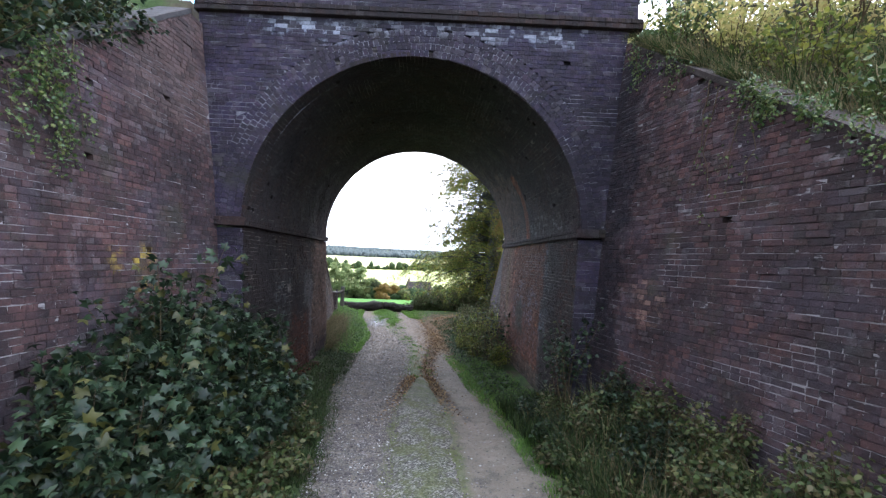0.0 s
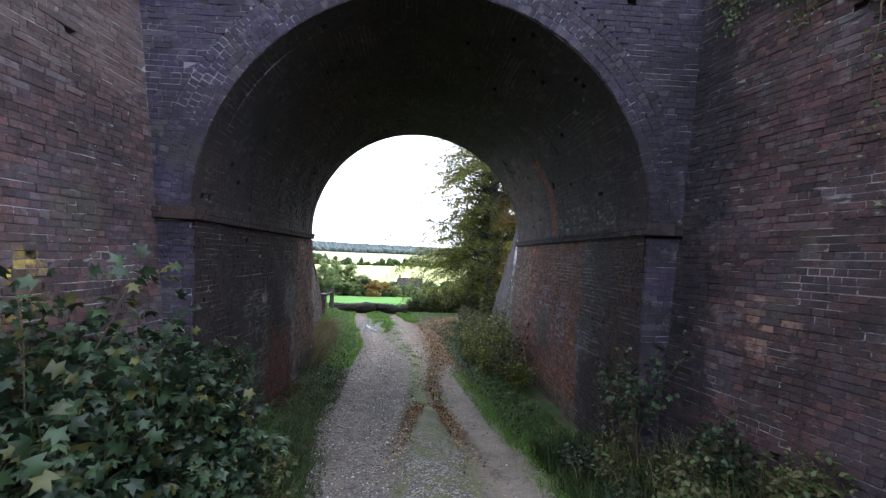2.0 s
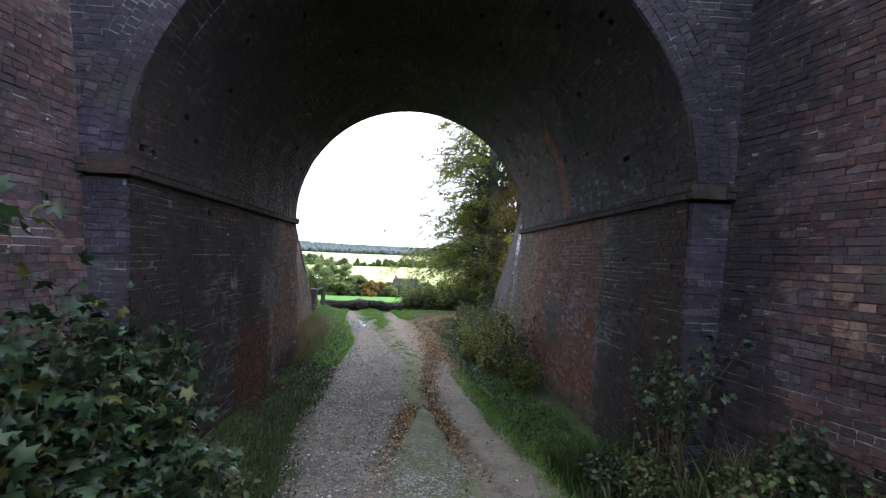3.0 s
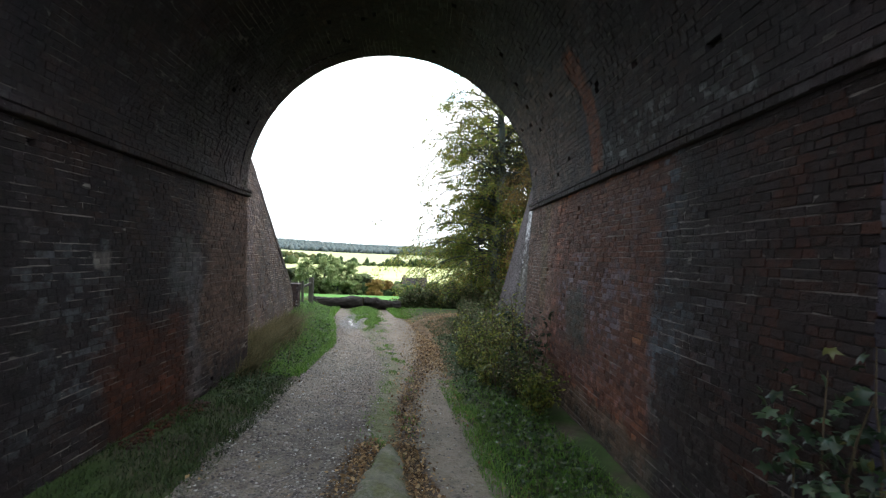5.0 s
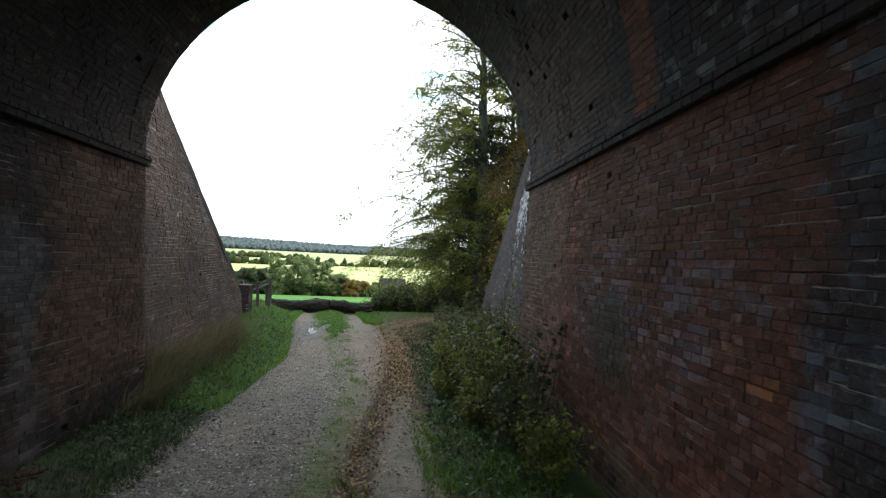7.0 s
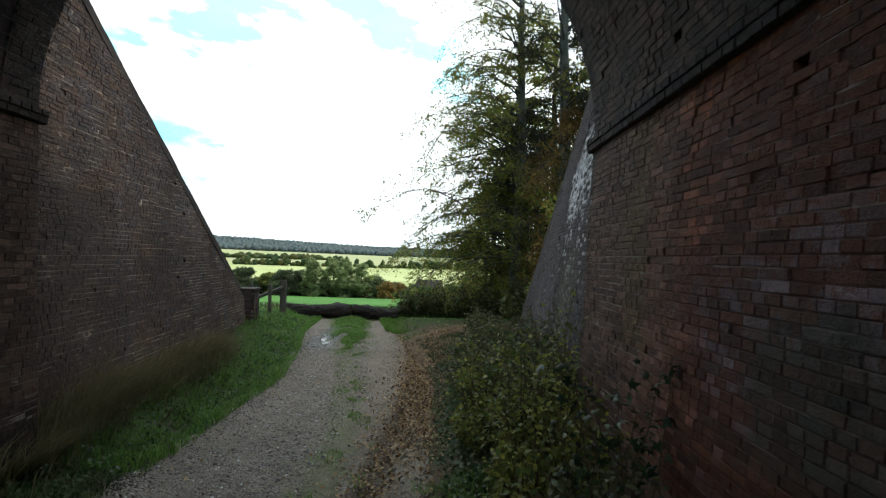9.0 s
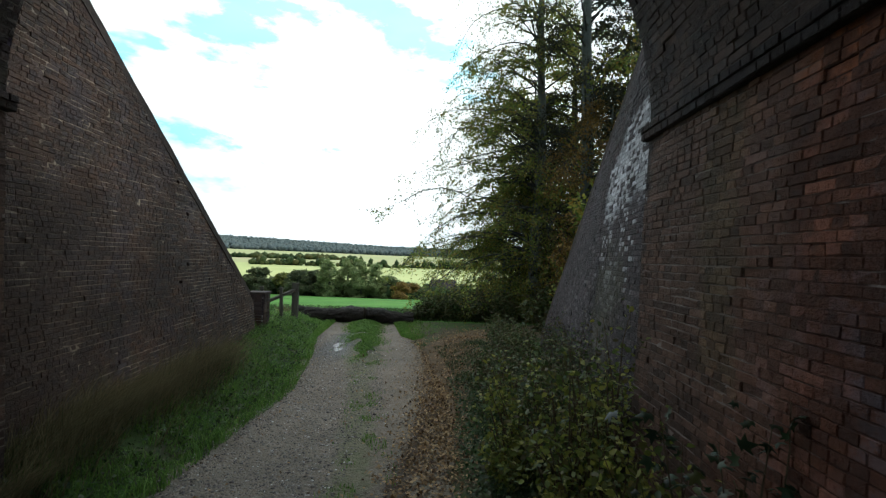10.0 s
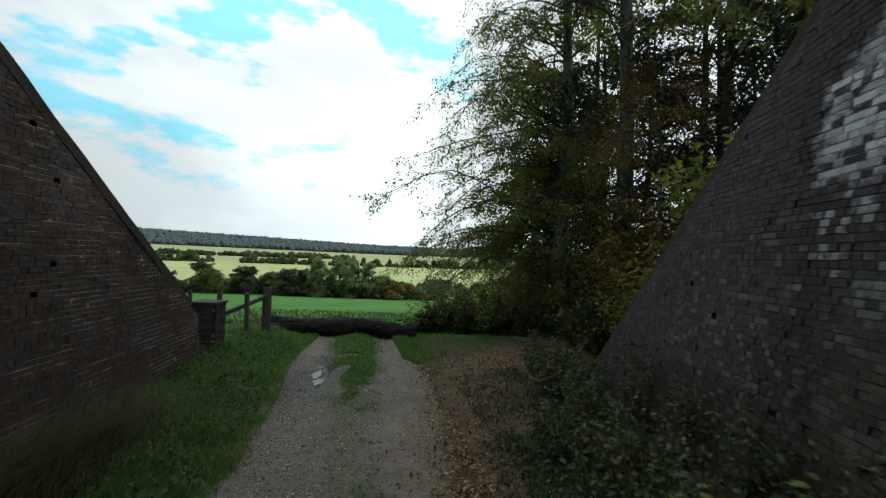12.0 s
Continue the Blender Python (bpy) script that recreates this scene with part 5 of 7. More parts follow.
def beech(label, at, height, radius, seed, reach, limbs, low=2.2, toward=(-0.5, -0.2), material=None, leaf=0.07, thin=0.66):
    """A tall beech: a straight pale trunk and tiers of fine drooping sprays, their leaves lying flat in layers.
    reach: heights and the length of the limbs there; thin: from this share of the height on the crown opens."""
    rng = np.random.default_rng(seed)
    root = thing("beech_tree", label, "tree", "trees by the gate", at)
    n = 16
    tr = np.array([(0.10 * math.sin(i * 0.7 + seed), 0.08 * math.cos(i * 0.5 + seed), -0.2 + height * i / (n - 1), radius * (1.3 - 0.3 * min(1, i / 2)) * (1 - 0.72 * i / (n - 1))) for i in range(n)])
    limb_lines, twig_lines, pts, ways = [], [], [], []
    for k in range(limbs):
        z = low + (height * 0.97 - low) * ((k + rng.uniform(0, 1)) / limbs) ** 1.25
        i = min(int((z + 0.2) / height * (n - 1)), n - 2)
        p = tr[i, :3].copy()
        p[2] = z
        a = rng.uniform(0, 2 * math.pi)
        way = np.array([math.cos(a) + toward[0], math.sin(a) + toward[1], 0.0])
        q = float(np.interp(z, reach[0], reach[1])) * rng.uniform(0.62, 1.08) * (0.55 + 0.45 * min(1.4, float(np.linalg.norm(way))))
        way = unit(way) + np.array([0, 0, rng.uniform(0.05, 0.35) + 0.6 * rng.random() * min(1.0, z / 9)])
        ln = stem_line(p, way, q, rng, max(0.012, radius * 0.15), 0.38, 0.26, 10)
        limb_lines.append(ln)
        bare = 0.45 if z > height * thin else 1.0
        for j in range(11):
            s0 = (0.18 + 0.82 * (j + rng.uniform(0, 1)) / 11) * 9
            i2 = min(int(s0), 8)
            b = ln[i2, :3] + (ln[i2 + 1, :3] - ln[i2, :3]) * (s0 - i2)
            d = unit(ln[i2 + 1, :3] - ln[i2, :3])
            flat = np.cross(d, (0, 0, 1.0)) * (1 if j % 2 else -1)
            br = stem_line(b, d * 0.9 + flat * rng.uniform(0.3, 1.0) + np.array([0, 0, rng.uniform(-0.25, 0.15)]), q * rng.uniform(0.16, 0.34) * (1.25 - s0 / 14) + 0.2, rng, 0.008, 0.25, 0.22, 6)
            twig_lines.append(br)
            for _ in range(4):
                s1 = rng.uniform(0.15, 1.0) * 5
                i3 = min(int(s1), 4)
                c = br[i3, :3] + (br[i3 + 1, :3] - br[i3, :3]) * (s1 - i3)
                d2 = unit(br[i3 + 1, :3] - br[i3, :3]) + rng.normal(0, 0.6, 3) * np.array([1, 1, 0.75])
                tw = stem_line(c, d2, rng.uniform(0.25, 0.7), rng, 0.0045, 0.25, 0.2, 4)
                twig_lines.append(tw)
                m = int(rng.uniform(8, 18) * bare)
                t = rng.uniform(0.05, 1.05, m) * 3
                i4 = np.minimum(t.astype(int), 2)
                pts.append(tw[i4, :3] + (tw[i4 + 1, :3] - tw[i4, :3]) * (t - i4)[:, None] + rng.normal(0, 1, (m, 3)) * np.array([0.08, 0.08, 0.07]))
                ways.append(np.repeat(unit(tw[-1, :3] - tw[0, :3])[None], m, 0))
    mesh_part("trunk", tubes("trunk", [tr], m_trunk, 14), root)
    mesh_part("branch", tubes("branch", limb_lines + twig_lines, m_bark, 4), root, kind="stuff")
    mesh_part("crown", leaves("crown", np.concatenate(pts), leaf, DIAMOND, material or m_leaf_beech, rng, 0.25, 0.42, np.concatenate(ways)), root, kind="stuff")
    return root


def blades(name, label, where, count, height, width, material, seed, lean=(0.0, 0.0), curl=0.5):
    """Grass blades; where(rng, n) gives their feet, with a height factor."""
    rng = np.random.default_rng(seed)
    foot, fac = where(rng, count)
    n = len(foot)
    h = height * fac * rng.uniform(0.55, 1.2, n)
    a = rng.uniform(0, 2 * math.pi, n)
    side = np.stack([np.cos(a), np.sin(a), np.zeros(n)], -1)
    b = a + math.pi / 2 + rng.normal(0, 0.6, n)
    out = np.stack([np.cos(b) * curl + lean[0], np.sin(b) * curl + lean[1], np.zeros(n)], -1) * rng.uniform(0.2, 1.2, n)[:, None]
    w = width * rng.uniform(0.7, 1.3, n)
    rows = []
    for t, ww in ((0, 1.0), (0.55, 0.8), (1.0, 0.12)):
        c = foot + np.stack([np.zeros(n), np.zeros(n), h * (t - 0.25 * curl * t * t)], -1) + out * (h * t * t)[:, None]
        rows += [c - side * (w * ww)[:, None] / 2, c + side * (w * ww)[:, None] / 2]
    v = np.stack(rows, 1).reshape(-1, 3)
    f = (np.array([(0, 1, 3, 2), (2, 3, 5, 4)])[None] + (np.arange(n) * 6)[:, None, None]).reshape(-1, 4)
    return tagged(new(name, fast_mesh(name, v, f, [material])), label, "grass", kind="stuff")


# ---- plants: near side ----
def strip(side, y0, y1, inner, outer, tall=lambda x, y: 1.0):
    """Feet for grass between the track's edge and the walls."""
    def where(rng, n):
        y = rng.uniform(y0, y1, n)
        q = rng.uniform(0, 1, n)
        x = np.array([centre_x(v) for v in y]) + side * (inner + (outer - inner) * q)
        z = np.array([terrain(a, b) for a, b in zip(x, y)])
        clump = np.array([0.80 + 0.75 * noise.noise(Vector((a * 1.3, b * 1.3, 2.0))) + 0.5 * noise.noise(Vector((a * 4.1, b * 4.1, 6.0))) for a, b in zip(x, y)])
        keep = clump > 0.35
        fac = np.array([tall(a, b) for a, b in zip(x, y)]) * np.clip(clump, 0.3, 1.9)
        return np.stack([x, y, z - 0.01], -1)[keep], fac[keep]
    return where


def build_near_plants():
    saps = [  # x, y, height, spread x, spread y, stems
        (-3.0, 3.1, 1.15, 0.5, 0.7, 14), (-2.75, 4.3, 1.75, 0.6, 0.6, 16), (-2.95, 5.4, 2.25, 0.6, 0.7, 19), (-2.65, 6.4, 2.05, 0.6, 0.6, 18),
        (-2.45, 7.2, 1.75, 0.5, 0.5, 13), (-2.35, 3.6, 1.2, 0.8, 0.8, 14), (-2.2, 5.1, 1.15, 0.6, 0.7, 14), (-2.1, 6.4, 0.95, 0.5, 0.7, 12), (-2.9, 2.0, 0.85, 0.6, 0.7, 10),
    ]
    for i, (x, y, h, sx, sy, st) in enumerate(saps):
        bush("sycamore_sapling", "dense dark green broad-leaved saplings against the brick wing wall", (x, y), (sx, sy), h * 1.22, st + 10, 96, 0.105, LOBED, m_leaf_dark, 20 + i, group="saplings by the wing wall", low=0.25)
    for i, (x, y, h, s) in enumerate([(-1.95, 3.0, 0.5, 0.55), (-1.8, 4.2, 0.42, 0.5), (-1.85, 5.4, 0.4, 0.5), (-2.0, 7.6, 0.6, 0.4), (-2.35, 8.2, 0.45, 0.35), (-1.7, 2.2, 0.45, 0.5), (-1.75, 3.4, 0.45, 0.45), (-1.7, 4.8, 0.4, 0.4), (-1.65, 5.9, 0.4, 0.4), (-1.75, 6.8, 0.45, 0.4), (-1.55, 2.8, 0.35, 0.4), (-2.1, 4.6, 0.6, 0.5)]):
        bush("bramble", "low dark green brambles on the grass verge", (x, y), (s, s * 1.2), h, 24, 40, 0.07, OVAL, m_leaf_bramble, 60 + i, group="brambles on the verge", low=0.1, up=0.8)
    for i, (x, y, h, s) in enumerate([(2.45, 3.0, 0.55, 0.5), (2.75, 3.8, 0.75, 0.5), (2.3, 4.4, 0.5, 0.5), (2.7, 5.0, 0.7, 0.45), (2.25, 5.6, 0.5, 0.45), (2.55, 6.2, 0.65, 0.45), (2.15, 6.7, 0.5, 0.4), (2.35, 7.3, 0.75, 0.35), (2.9, 2.4, 0.8, 0.5), (2.1, 7.9, 0.45, 0.35), (3.1, 4.5, 0.8, 0.35), (3.0, 5.4, 0.75, 0.35), (2.95, 6.3, 0.75, 0.35), (3.2, 3.3, 0.8, 0.4), (2.2, 3.4, 0.55, 0.5), (2.5, 2.0, 0.6, 0.5), (2.05, 5.1, 0.4, 0.4), (2.0, 6.1, 0.4, 0.4)]):
        bush("bramble", "dark tangled brambles and nettles at the wall foot", (x, y), (s, s * 1.1), h * (1.15 if x > 2.4 else 0.85), 28, 60, 0.055, OVAL, m_leaf_bramble if i % 3 else m_leaf_dark, 80 + i, group="brambles on the verge", low=0.1, up=0.9)
    bush("sycamore_sapling", "thin sapling with dusty green leaves by the pier", (2.5, 7.42), (0.24, 0.25), 2.25, 12, 34, 0.072, LOBED, m_leaf_dark, 101, low=0.5)
    blades("grass_verge_west", "green grass along the edge of the track", strip(-1, -2, 14.5, 1.32, 2.55), 26000, 0.11, 0.009, m_grass, 5, curl=0.9)
    blades("grass_verge_east", "green grass along the edge of the track", strip(1, -2, 14.5, 1.32, 2.5), 28000, 0.14, 0.009, m_grass_lush, 6, curl=0.9)
    blades("rough_grass_east", "rough long grass and nettles at the wall foot", strip(1, 0.0, 8.6, 1.6, 2.75), 12000, 0.46, 0.012, m_grass, 61, curl=0.6)
    blades("rough_grass_west", "rough long grass among the saplings", strip(-1, 0.0, 9.0, 1.55, 2.7), 6000, 0.20, 0.011, m_grass, 62, curl=0.9)
    blades("dead_stalks", "dry straw-coloured stalks among the brambles", strip(1, 1.5, 8.0, 1.75, 2.75), 1500, 0.70, 0.008, m_grass_dry, 7, curl=0.6)
    # ivy over the copings and down the wing walls
    def ivy(name, label, which, spots, seed, size=0.07):
        rng = np.random.default_rng(seed)
        root = thing(name, label, "ivy")
        lines, pts, ways = [], [], []
        s = 1 if which[1] == "l" else -1
        for y, drop, n in spots:
            z = wing_top(which, y) + 0.1
            ln = []
            yy = y
            for i in range(9):
                zz = z - drop * i / 8
                yy += rng.normal(0, 0.05)
                ln.append((wing_x(which, yy, zz) + s * (0.05 if i else -0.12), yy, zz, 0.009 * (1 - i / 10)))
            lines.append(np.array(ln))
            for t in rng.uniform(0, 8, n * 2):
                i = min(int(t), 7)
                p = np.array(ln[i][:3]) + (np.array(ln[i + 1][:3]) - np.array(ln[i][:3])) * (t - i)
                pts.append(p + np.array([s * abs(rng.normal(0.03, 0.04)), rng.normal(0, 0.10), rng.normal(0, 0.07)]))
                ways.append((s * 0.6, 0, -0.8))
        mesh_part("vines", tubes("vines", lines, m_stem, 5), root)
        mesh_part("foliage", leaves("foliage", np.array(pts), size, LOBED, m_leaf_ivy, rng, 0.5, 0.1, np.array(ways)), root)
    ivy("ivy", "yellow-green ivy hanging over the wing wall coping", "nl", [(4.50, 0.7, 90), (4.60, 1.1, 130), (4.70, 1.35, 150), (4.80, 1.25, 140), (4.92, 0.9, 90), (5.02, 1.2, 50), (3.9, 0.3, 40), (3.4, 0.3, 40), (5.5, 0.2, 24)], 31, 0.034)
    ivy("ivy", "thin ivy stems trailing down the wing wall", "nr", [(6.9, 0.7, 40), (6.6, 0.35, 30), (5.5, 1.6, 12), (5.3, 1.9, 16), (5.05, 1.5, 16), (4.8, 1.2, 10), (4.9, 0.22, 90), (4.7, 0.25, 110), (4.5, 0.25, 110), (4.3, 0.22, 90), (4.1, 0.2, 60), (3.8, 0.2, 50), (3.5, 0.25, 60), (6.2, 0.2, 40), (5.8, 0.2, 40), (3.2, 0.3, 60), (7.1, 0.8, 60)], 32, 0.034)
    def over(rng, n):
        y = rng.uniform(1.0, 7.25, n)
        z = np.array([wing_top("nr", v) for v in y])
        x = wing_x("nr", y, z) + 0.04 + np.abs(rng.normal(0, 0.20, n))
        k = np.array([noise.noise(Vector((a, b * 1.2, 3.3))) for a, b in zip(x, y)]) > -0.25
        return np.stack([x, y, z - 0.01], -1)[k], np.ones(k.sum())
    def slope(rng, n):
        y = rng.uniform(-1.0, 7.2, n)
        z0 = np.array([wing_top("nr", v) for v in y])
        x = wing_x("nr", y, z0) + 0.34 + 3.6 * rng.uniform(0, 1, n) ** 1.5
        z = np.array([terrain(a, b) for a, b in zip(x, y)])
        return np.stack([x, y, z - 0.02], -1), rng.uniform(0.5, 1.3, n)
    blades("embankment_grass", "rank green grass and weeds on the railway embankment", slope, 11000, 0.40, 0.014, m_grass, 65, lean=(-0.3, 0.0), curl=0.8)
    blades("embankment_dry_grass", "pale dead grass on the railway embankment", slope, 8000, 0.52, 0.010, m_grass_dry, 66, lean=(-0.3, 0.0), curl=0.7)
    blades("grass_on_coping", "dry and green grass hanging over the wing wall coping", over, 5000, 0.26, 0.010, m_grass_dry, 63, lean=(-0.7, 0.0), curl=0.8)
    blades("weeds_on_coping", "green weeds growing over the wing wall coping", over, 6000, 0.22, 0.015, m_grass, 64, lean=(-0.6, 0.0), curl=0.8)
    # scrub on the embankment above the wing walls
    for i, (x, y, h, s, mat) in enumerate([
        (4.6, 6.6, 1.2, 0.7, m_leaf_gold), (4.7, 5.4, 1.0, 0.7, m_leaf_hedge), (4.8, 4.2, 0.9, 0.7, m_leaf_ivy), (4.7, 3.1, 0.9, 0.7, m_leaf_hedge), (6.0, 6.4, 2.2, 1.0, m_leaf_gold), (6.4, 5.0, 2.2, 1.0, m_leaf_gold),
        (6.6, 3.6, 2.4, 1.0, m_leaf_gold), (4.3, 7.3, 1.3, 0.5, m_leaf_ivy), (8.0, 6.2, 3.0, 1.2, m_leaf_gold), (8.6, 4.2, 3.0, 1.2, m_leaf_gold), (4.9, 2.0, 1.0, 0.8, m_leaf_hedge)]):
        bush("embankment_shrub", "autumn scrub growing on the railway embankment", (x, y), (s, s), h, 22, 44, 0.075, OVAL, mat, 120 + i, group="embankment scrub")
    for i, (x, y, h, s) in enumerate([(-4.4, 4.2, 1.2, 0.7), (-4.5, 3.2, 1.3, 0.8), (-4.4, 5.2, 1.1, 0.6), (-4.5, 6.3, 1.0, 0.6), (-5.8, 4.4, 2.2, 1.0), (-6.2, 6.0, 2.0, 1.0), (-4.4, 2.2, 1.2, 0.7)]):
        bush("embankment_shrub", "dark ivy-grown scrub on the railway embankment", (x, y), (s, s), h, 24, 60, 0.09, OVAL, m_leaf_bramble, 140 + i, group="embankment scrub")
    for i, (y, h, s) in enumerate([(2.6, 1.2, 0.7), (3.5, 1.3, 0.7), (4.3, 1.2, 0.6), (5.1, 1.0, 0.55), (5.8, 0.8, 0.5)]):
        z = wing_top("nl", y)
        bush("embankment_shrub", "dark evergreen scrub leaning over the wing wall coping", (wing_x("nl", y, z) - 0.55, y, z - 0.15), (s, s), h, 22, 60, 0.07, OVAL, m_leaf_dark, 660 + i, (0.45, 0.0), "embankment scrub", 0.2)
    for i, (x, y, h) in enumerate([(10.5, 9.5, 9), (13, 6.5, 9), (9.0, 12.5, 8), (15.5, 10, 10), (7.5, 8.8, 7), (12, 13, 10), (-9.5, 8.5, 8), (-12, 5, 8)]):
        tree("embankment_tree", "yellowing trees on the railway embankment", (x, y, terrain(x, y)), h, 0.14, 16, 160 + i, m_leaf_gold if x > 0 else m_leaf_wood, 0.14, 26, 2.8, 0.12, group="embankment trees", twigs=10)


build_near_plants()


# ---- plants: under the arch and field side ----
def build_far_plants():
    spots = [(2.1, 12.6, 1.0, 0.35), (2.0, 13.3, 1.3, 0.42), (2.05, 14.1, 1.35, 0.4), (2.1, 14.9, 1.45, 0.45), (1.8, 15.7, 1.15, 0.5), (2.2, 16.5, 1.1, 0.5), (1.9, 17.4, 0.95, 0.5), (2.4, 18.3, 0.95, 0.55), (2.0, 19.2, 0.8, 0.5),
             (2.6, 20.2, 0.9, 0.55), (2.3, 21.3, 0.8, 0.5), (2.9, 22.2, 1.0, 0.5), (2.5, 23.1, 0.8, 0.5), (1.7, 15.2, 0.6, 0.32), (1.8, 13.7, 0.6, 0.3), (2.75, 16.0, 1.5, 0.4), (2.95, 17.3, 1.4, 0.4), (3.15, 18.7, 1.3, 0.45), (3.35, 20.0, 1.2, 0.45), (2.6, 15.1, 1.7, 0.35), (2.15, 11.8, 0.6, 0.25)]
    for i, (x, y, h, s) in enumerate(spots):
        bush("hawthorn_bush", "small-leaved yellow-green hawthorn and bramble by the track", (x, y), (s * 0.9, s * 1.2), h * (1.0 if i % 2 else 1.3), 24, 62, 0.056, OVAL, m_leaf_hedge if i % 3 and y < 16.2 else m_leaf_bramble, 200 + i, group="bushes by the track", low=0.1)
    bush("hawthorn_bush", "slender young hawthorn against the abutment", (2.32, 14.4), (0.18, 0.2), 2.2, 6, 26, 0.055, OVAL, m_leaf_hedge, 230, low=0.35)
    bush("sycamore_sapling", "thin sapling with dark leaves at the foot of the abutment", (2.28, 12.75), (0.3, 0.32), 1.85, 7, 20, 0.075, LOBED, m_leaf_dark, 231, low=0.5)
    blades("grass_verge_west_field", "lush green grass on the bank beside the track", strip(-1, 14.5, 27.5, 1.36, 3.6), 36000, 0.20, 0.010, m_grass_lush, 8, curl=0.9)
    blades("grass_verge_east_field", "green grass and weeds beside the track", strip(1, 13.5, 23.0, 1.85, 3.2), 11000, 0.16, 0.010, m_grass, 9, curl=0.9)
    def weeds(name, label, where, count, size, seed):
        rng = np.random.default_rng(seed)
        foot, _ = where(rng, count)
        foot = foot + np.stack([np.zeros(len(foot)), np.zeros(len(foot)), rng.uniform(0.03, 0.16, len(foot))], -1)
        tagged(new(name, leaves(name, foot, size, OVAL, m_grass, rng, 0.1, 0.6)), label, "weeds", kind="stuff")
    weeds("verge_weeds", "broad-leaved weeds and clover in the grass bank", strip(-1, 12.5, 26.0, 1.55, 3.0), 6000, 0.05, 17)
    weeds("verge_weeds_east", "broad-leaved weeds in the grass under the wall", strip(1, 8.5, 20.0, 1.6, 2.4), 5000, 0.05, 18)
    def tall(rng, n):
        y = 13.4 + 6.5 * rng.beta(2.0, 1.6, n)
        x = wing_x("fl", y, 0.2) + 0.08 + np.abs(rng.normal(0, 0.30, n))
        x = np.maximum(x, -2.62 - 0.9 * (y > 14.6))
        z = np.array([terrain(a, b) for a, b in zip(x, y)])
        k = np.array([noise.noise(Vector((a * 1.5, b * 1.1, 5.0))) for a, b in zip(x, y)])
        keep = k > -0.22
        return np.stack([x, y, z - 0.01], -1)[keep], (0.75 + 0.8 * np.clip(k, 0, 1) + 0.35 * (rng.random(n) < 0.12))[keep]
    blades("long_grass", "long pale dry grass leaning along the wing wall", tall, 8500, 0.62, 0.007, m_grass_dry, 10, lean=(0.5, 0.2), curl=0.65)
    blades("weed_grass", "green weeds among the dry grass by the wall", tall, 3000, 0.30, 0.012, m_grass, 14, lean=(0.2, 0.0), curl=0.6)
    def middle(rng, n):
        y = 20.4 + 7.2 * rng.uniform(0, 1, n) ** 0.7
        d = rng.normal(0, 0.5, n) * np.interp(y, [20, 22.5, 26], [0.2, 0.5, 0.55]) * np.array([1 + 0.4 * noise.noise(Vector((2.0, v * 0.9, 0))) for v in y])
        x = np.array([centre_x(v) for v in y]) + d
        k = np.array([noise.noise(Vector((a * 2.2, b * 1.6, 1.0))) for a, b in zip(x, y)]) > np.interp(y, [20, 23, 25], [0.20, -0.05, -0.5])
        z = np.array([floor_z(a, b) for a, b in zip(x, y)])
        return np.stack([x, y, z - 0.01], -1)[k], np.clip((y - 19.5) / 4, 0.4, 1)[k]
    blades("grass_crown", "short grass between the wheel tracks", middle, 22000, 0.10, 0.010, m_grass_lush, 11, curl=0.9)
    def edges(rng, n):
        y = 22.5 + 5.6 * rng.uniform(0, 1, n)
        side = np.where(rng.random(n) < 0.4, -1.0, 1.0)
        inner = np.where(side < 0, np.interp(y, [22, 25, 27.5], [1.55, 1.3, 1.1]), np.interp(y, [22, 24.2, 25, 27.5], [1.7, 1.5, 1.15, 1.05]))
        x = np.array([centre_x(v) for v in y]) + side * (inner + rng.exponential(0.35, n))
        ok = (side < 0) | (x < 0.2 + (y - 24.5) * 0.55)
        z = np.array([floor_z(a, b) for a, b in zip(x, y)])
        return np.stack([x, y, z - 0.01], -1)[ok], np.ones(ok.sum())
    blades("grass_track_end", "green grass closing in on the end of the track", edges, 12000, 0.12, 0.011, m_grass_lush, 15)
    def behind(rng, n):
        x = rng.uniform(-5.5, -0.3, n)
        y = 28.0 + np.abs(rng.normal(0, 0.35, n))
        z = np.array([terrain(a, b) for a, b in zip(x, y)])
        return np.stack([x, y, z - 0.01], -1), rng.uniform(0.5, 1.2, n)
    blades("dry_grass_by_logs", "brown dead grass and weeds behind the logs", behind, 1800, 0.42, 0.012, m_grass_dry, 16, curl=0.5)
    def crown(rng, n):
        y = rng.uniform(8.0, 20.5, n)
        x = 0.15 - np.maximum(0, y - 15.5) * 0.17 + rng.normal(0, 0.16, n)
        z = np.array([floor_z(a, b) for a, b in zip(x, y)])
        k = np.array([noise.noise(Vector((a * 3, b * 1.9, 7))) for a, b in zip(x, y)]) > 0.12
        return np.stack([x, y, z - 0.005], -1)[k], np.ones(k.sum())
    blades("moss_crown", "sparse short grass and moss on the crown of the track", crown, 6000, 0.06, 0.009, m_grass_lush, 12)
    def meadow(rng, n):
        y = 28.6 + 14 * rng.uniform(0, 1, n) ** 1.5
        x = rng.uniform(-11, 4, n)
        z = np.array([terrain(a, b) for a, b in zip(x, y)])
        return np.stack([x, y, z - 0.01], -1), np.ones(n)
    blades("meadow_grass", "bright green pasture behind the logs", meadow, 9000, 0.16, 0.02, m_grass, 13)
    # trees beside the field gate
    beech("tall beech with a grey-green trunk and drooping autumn sprays", (5.07, 31.1, terrain(5.07, 31.1)), 19, 0.30, 41, ([2, 3.5, 7, 11, 19], [6.4, 6.4, 5.0, 4.2, 3.0]), 165, 2.4, (-0.75, 0.25), leaf=0.082)
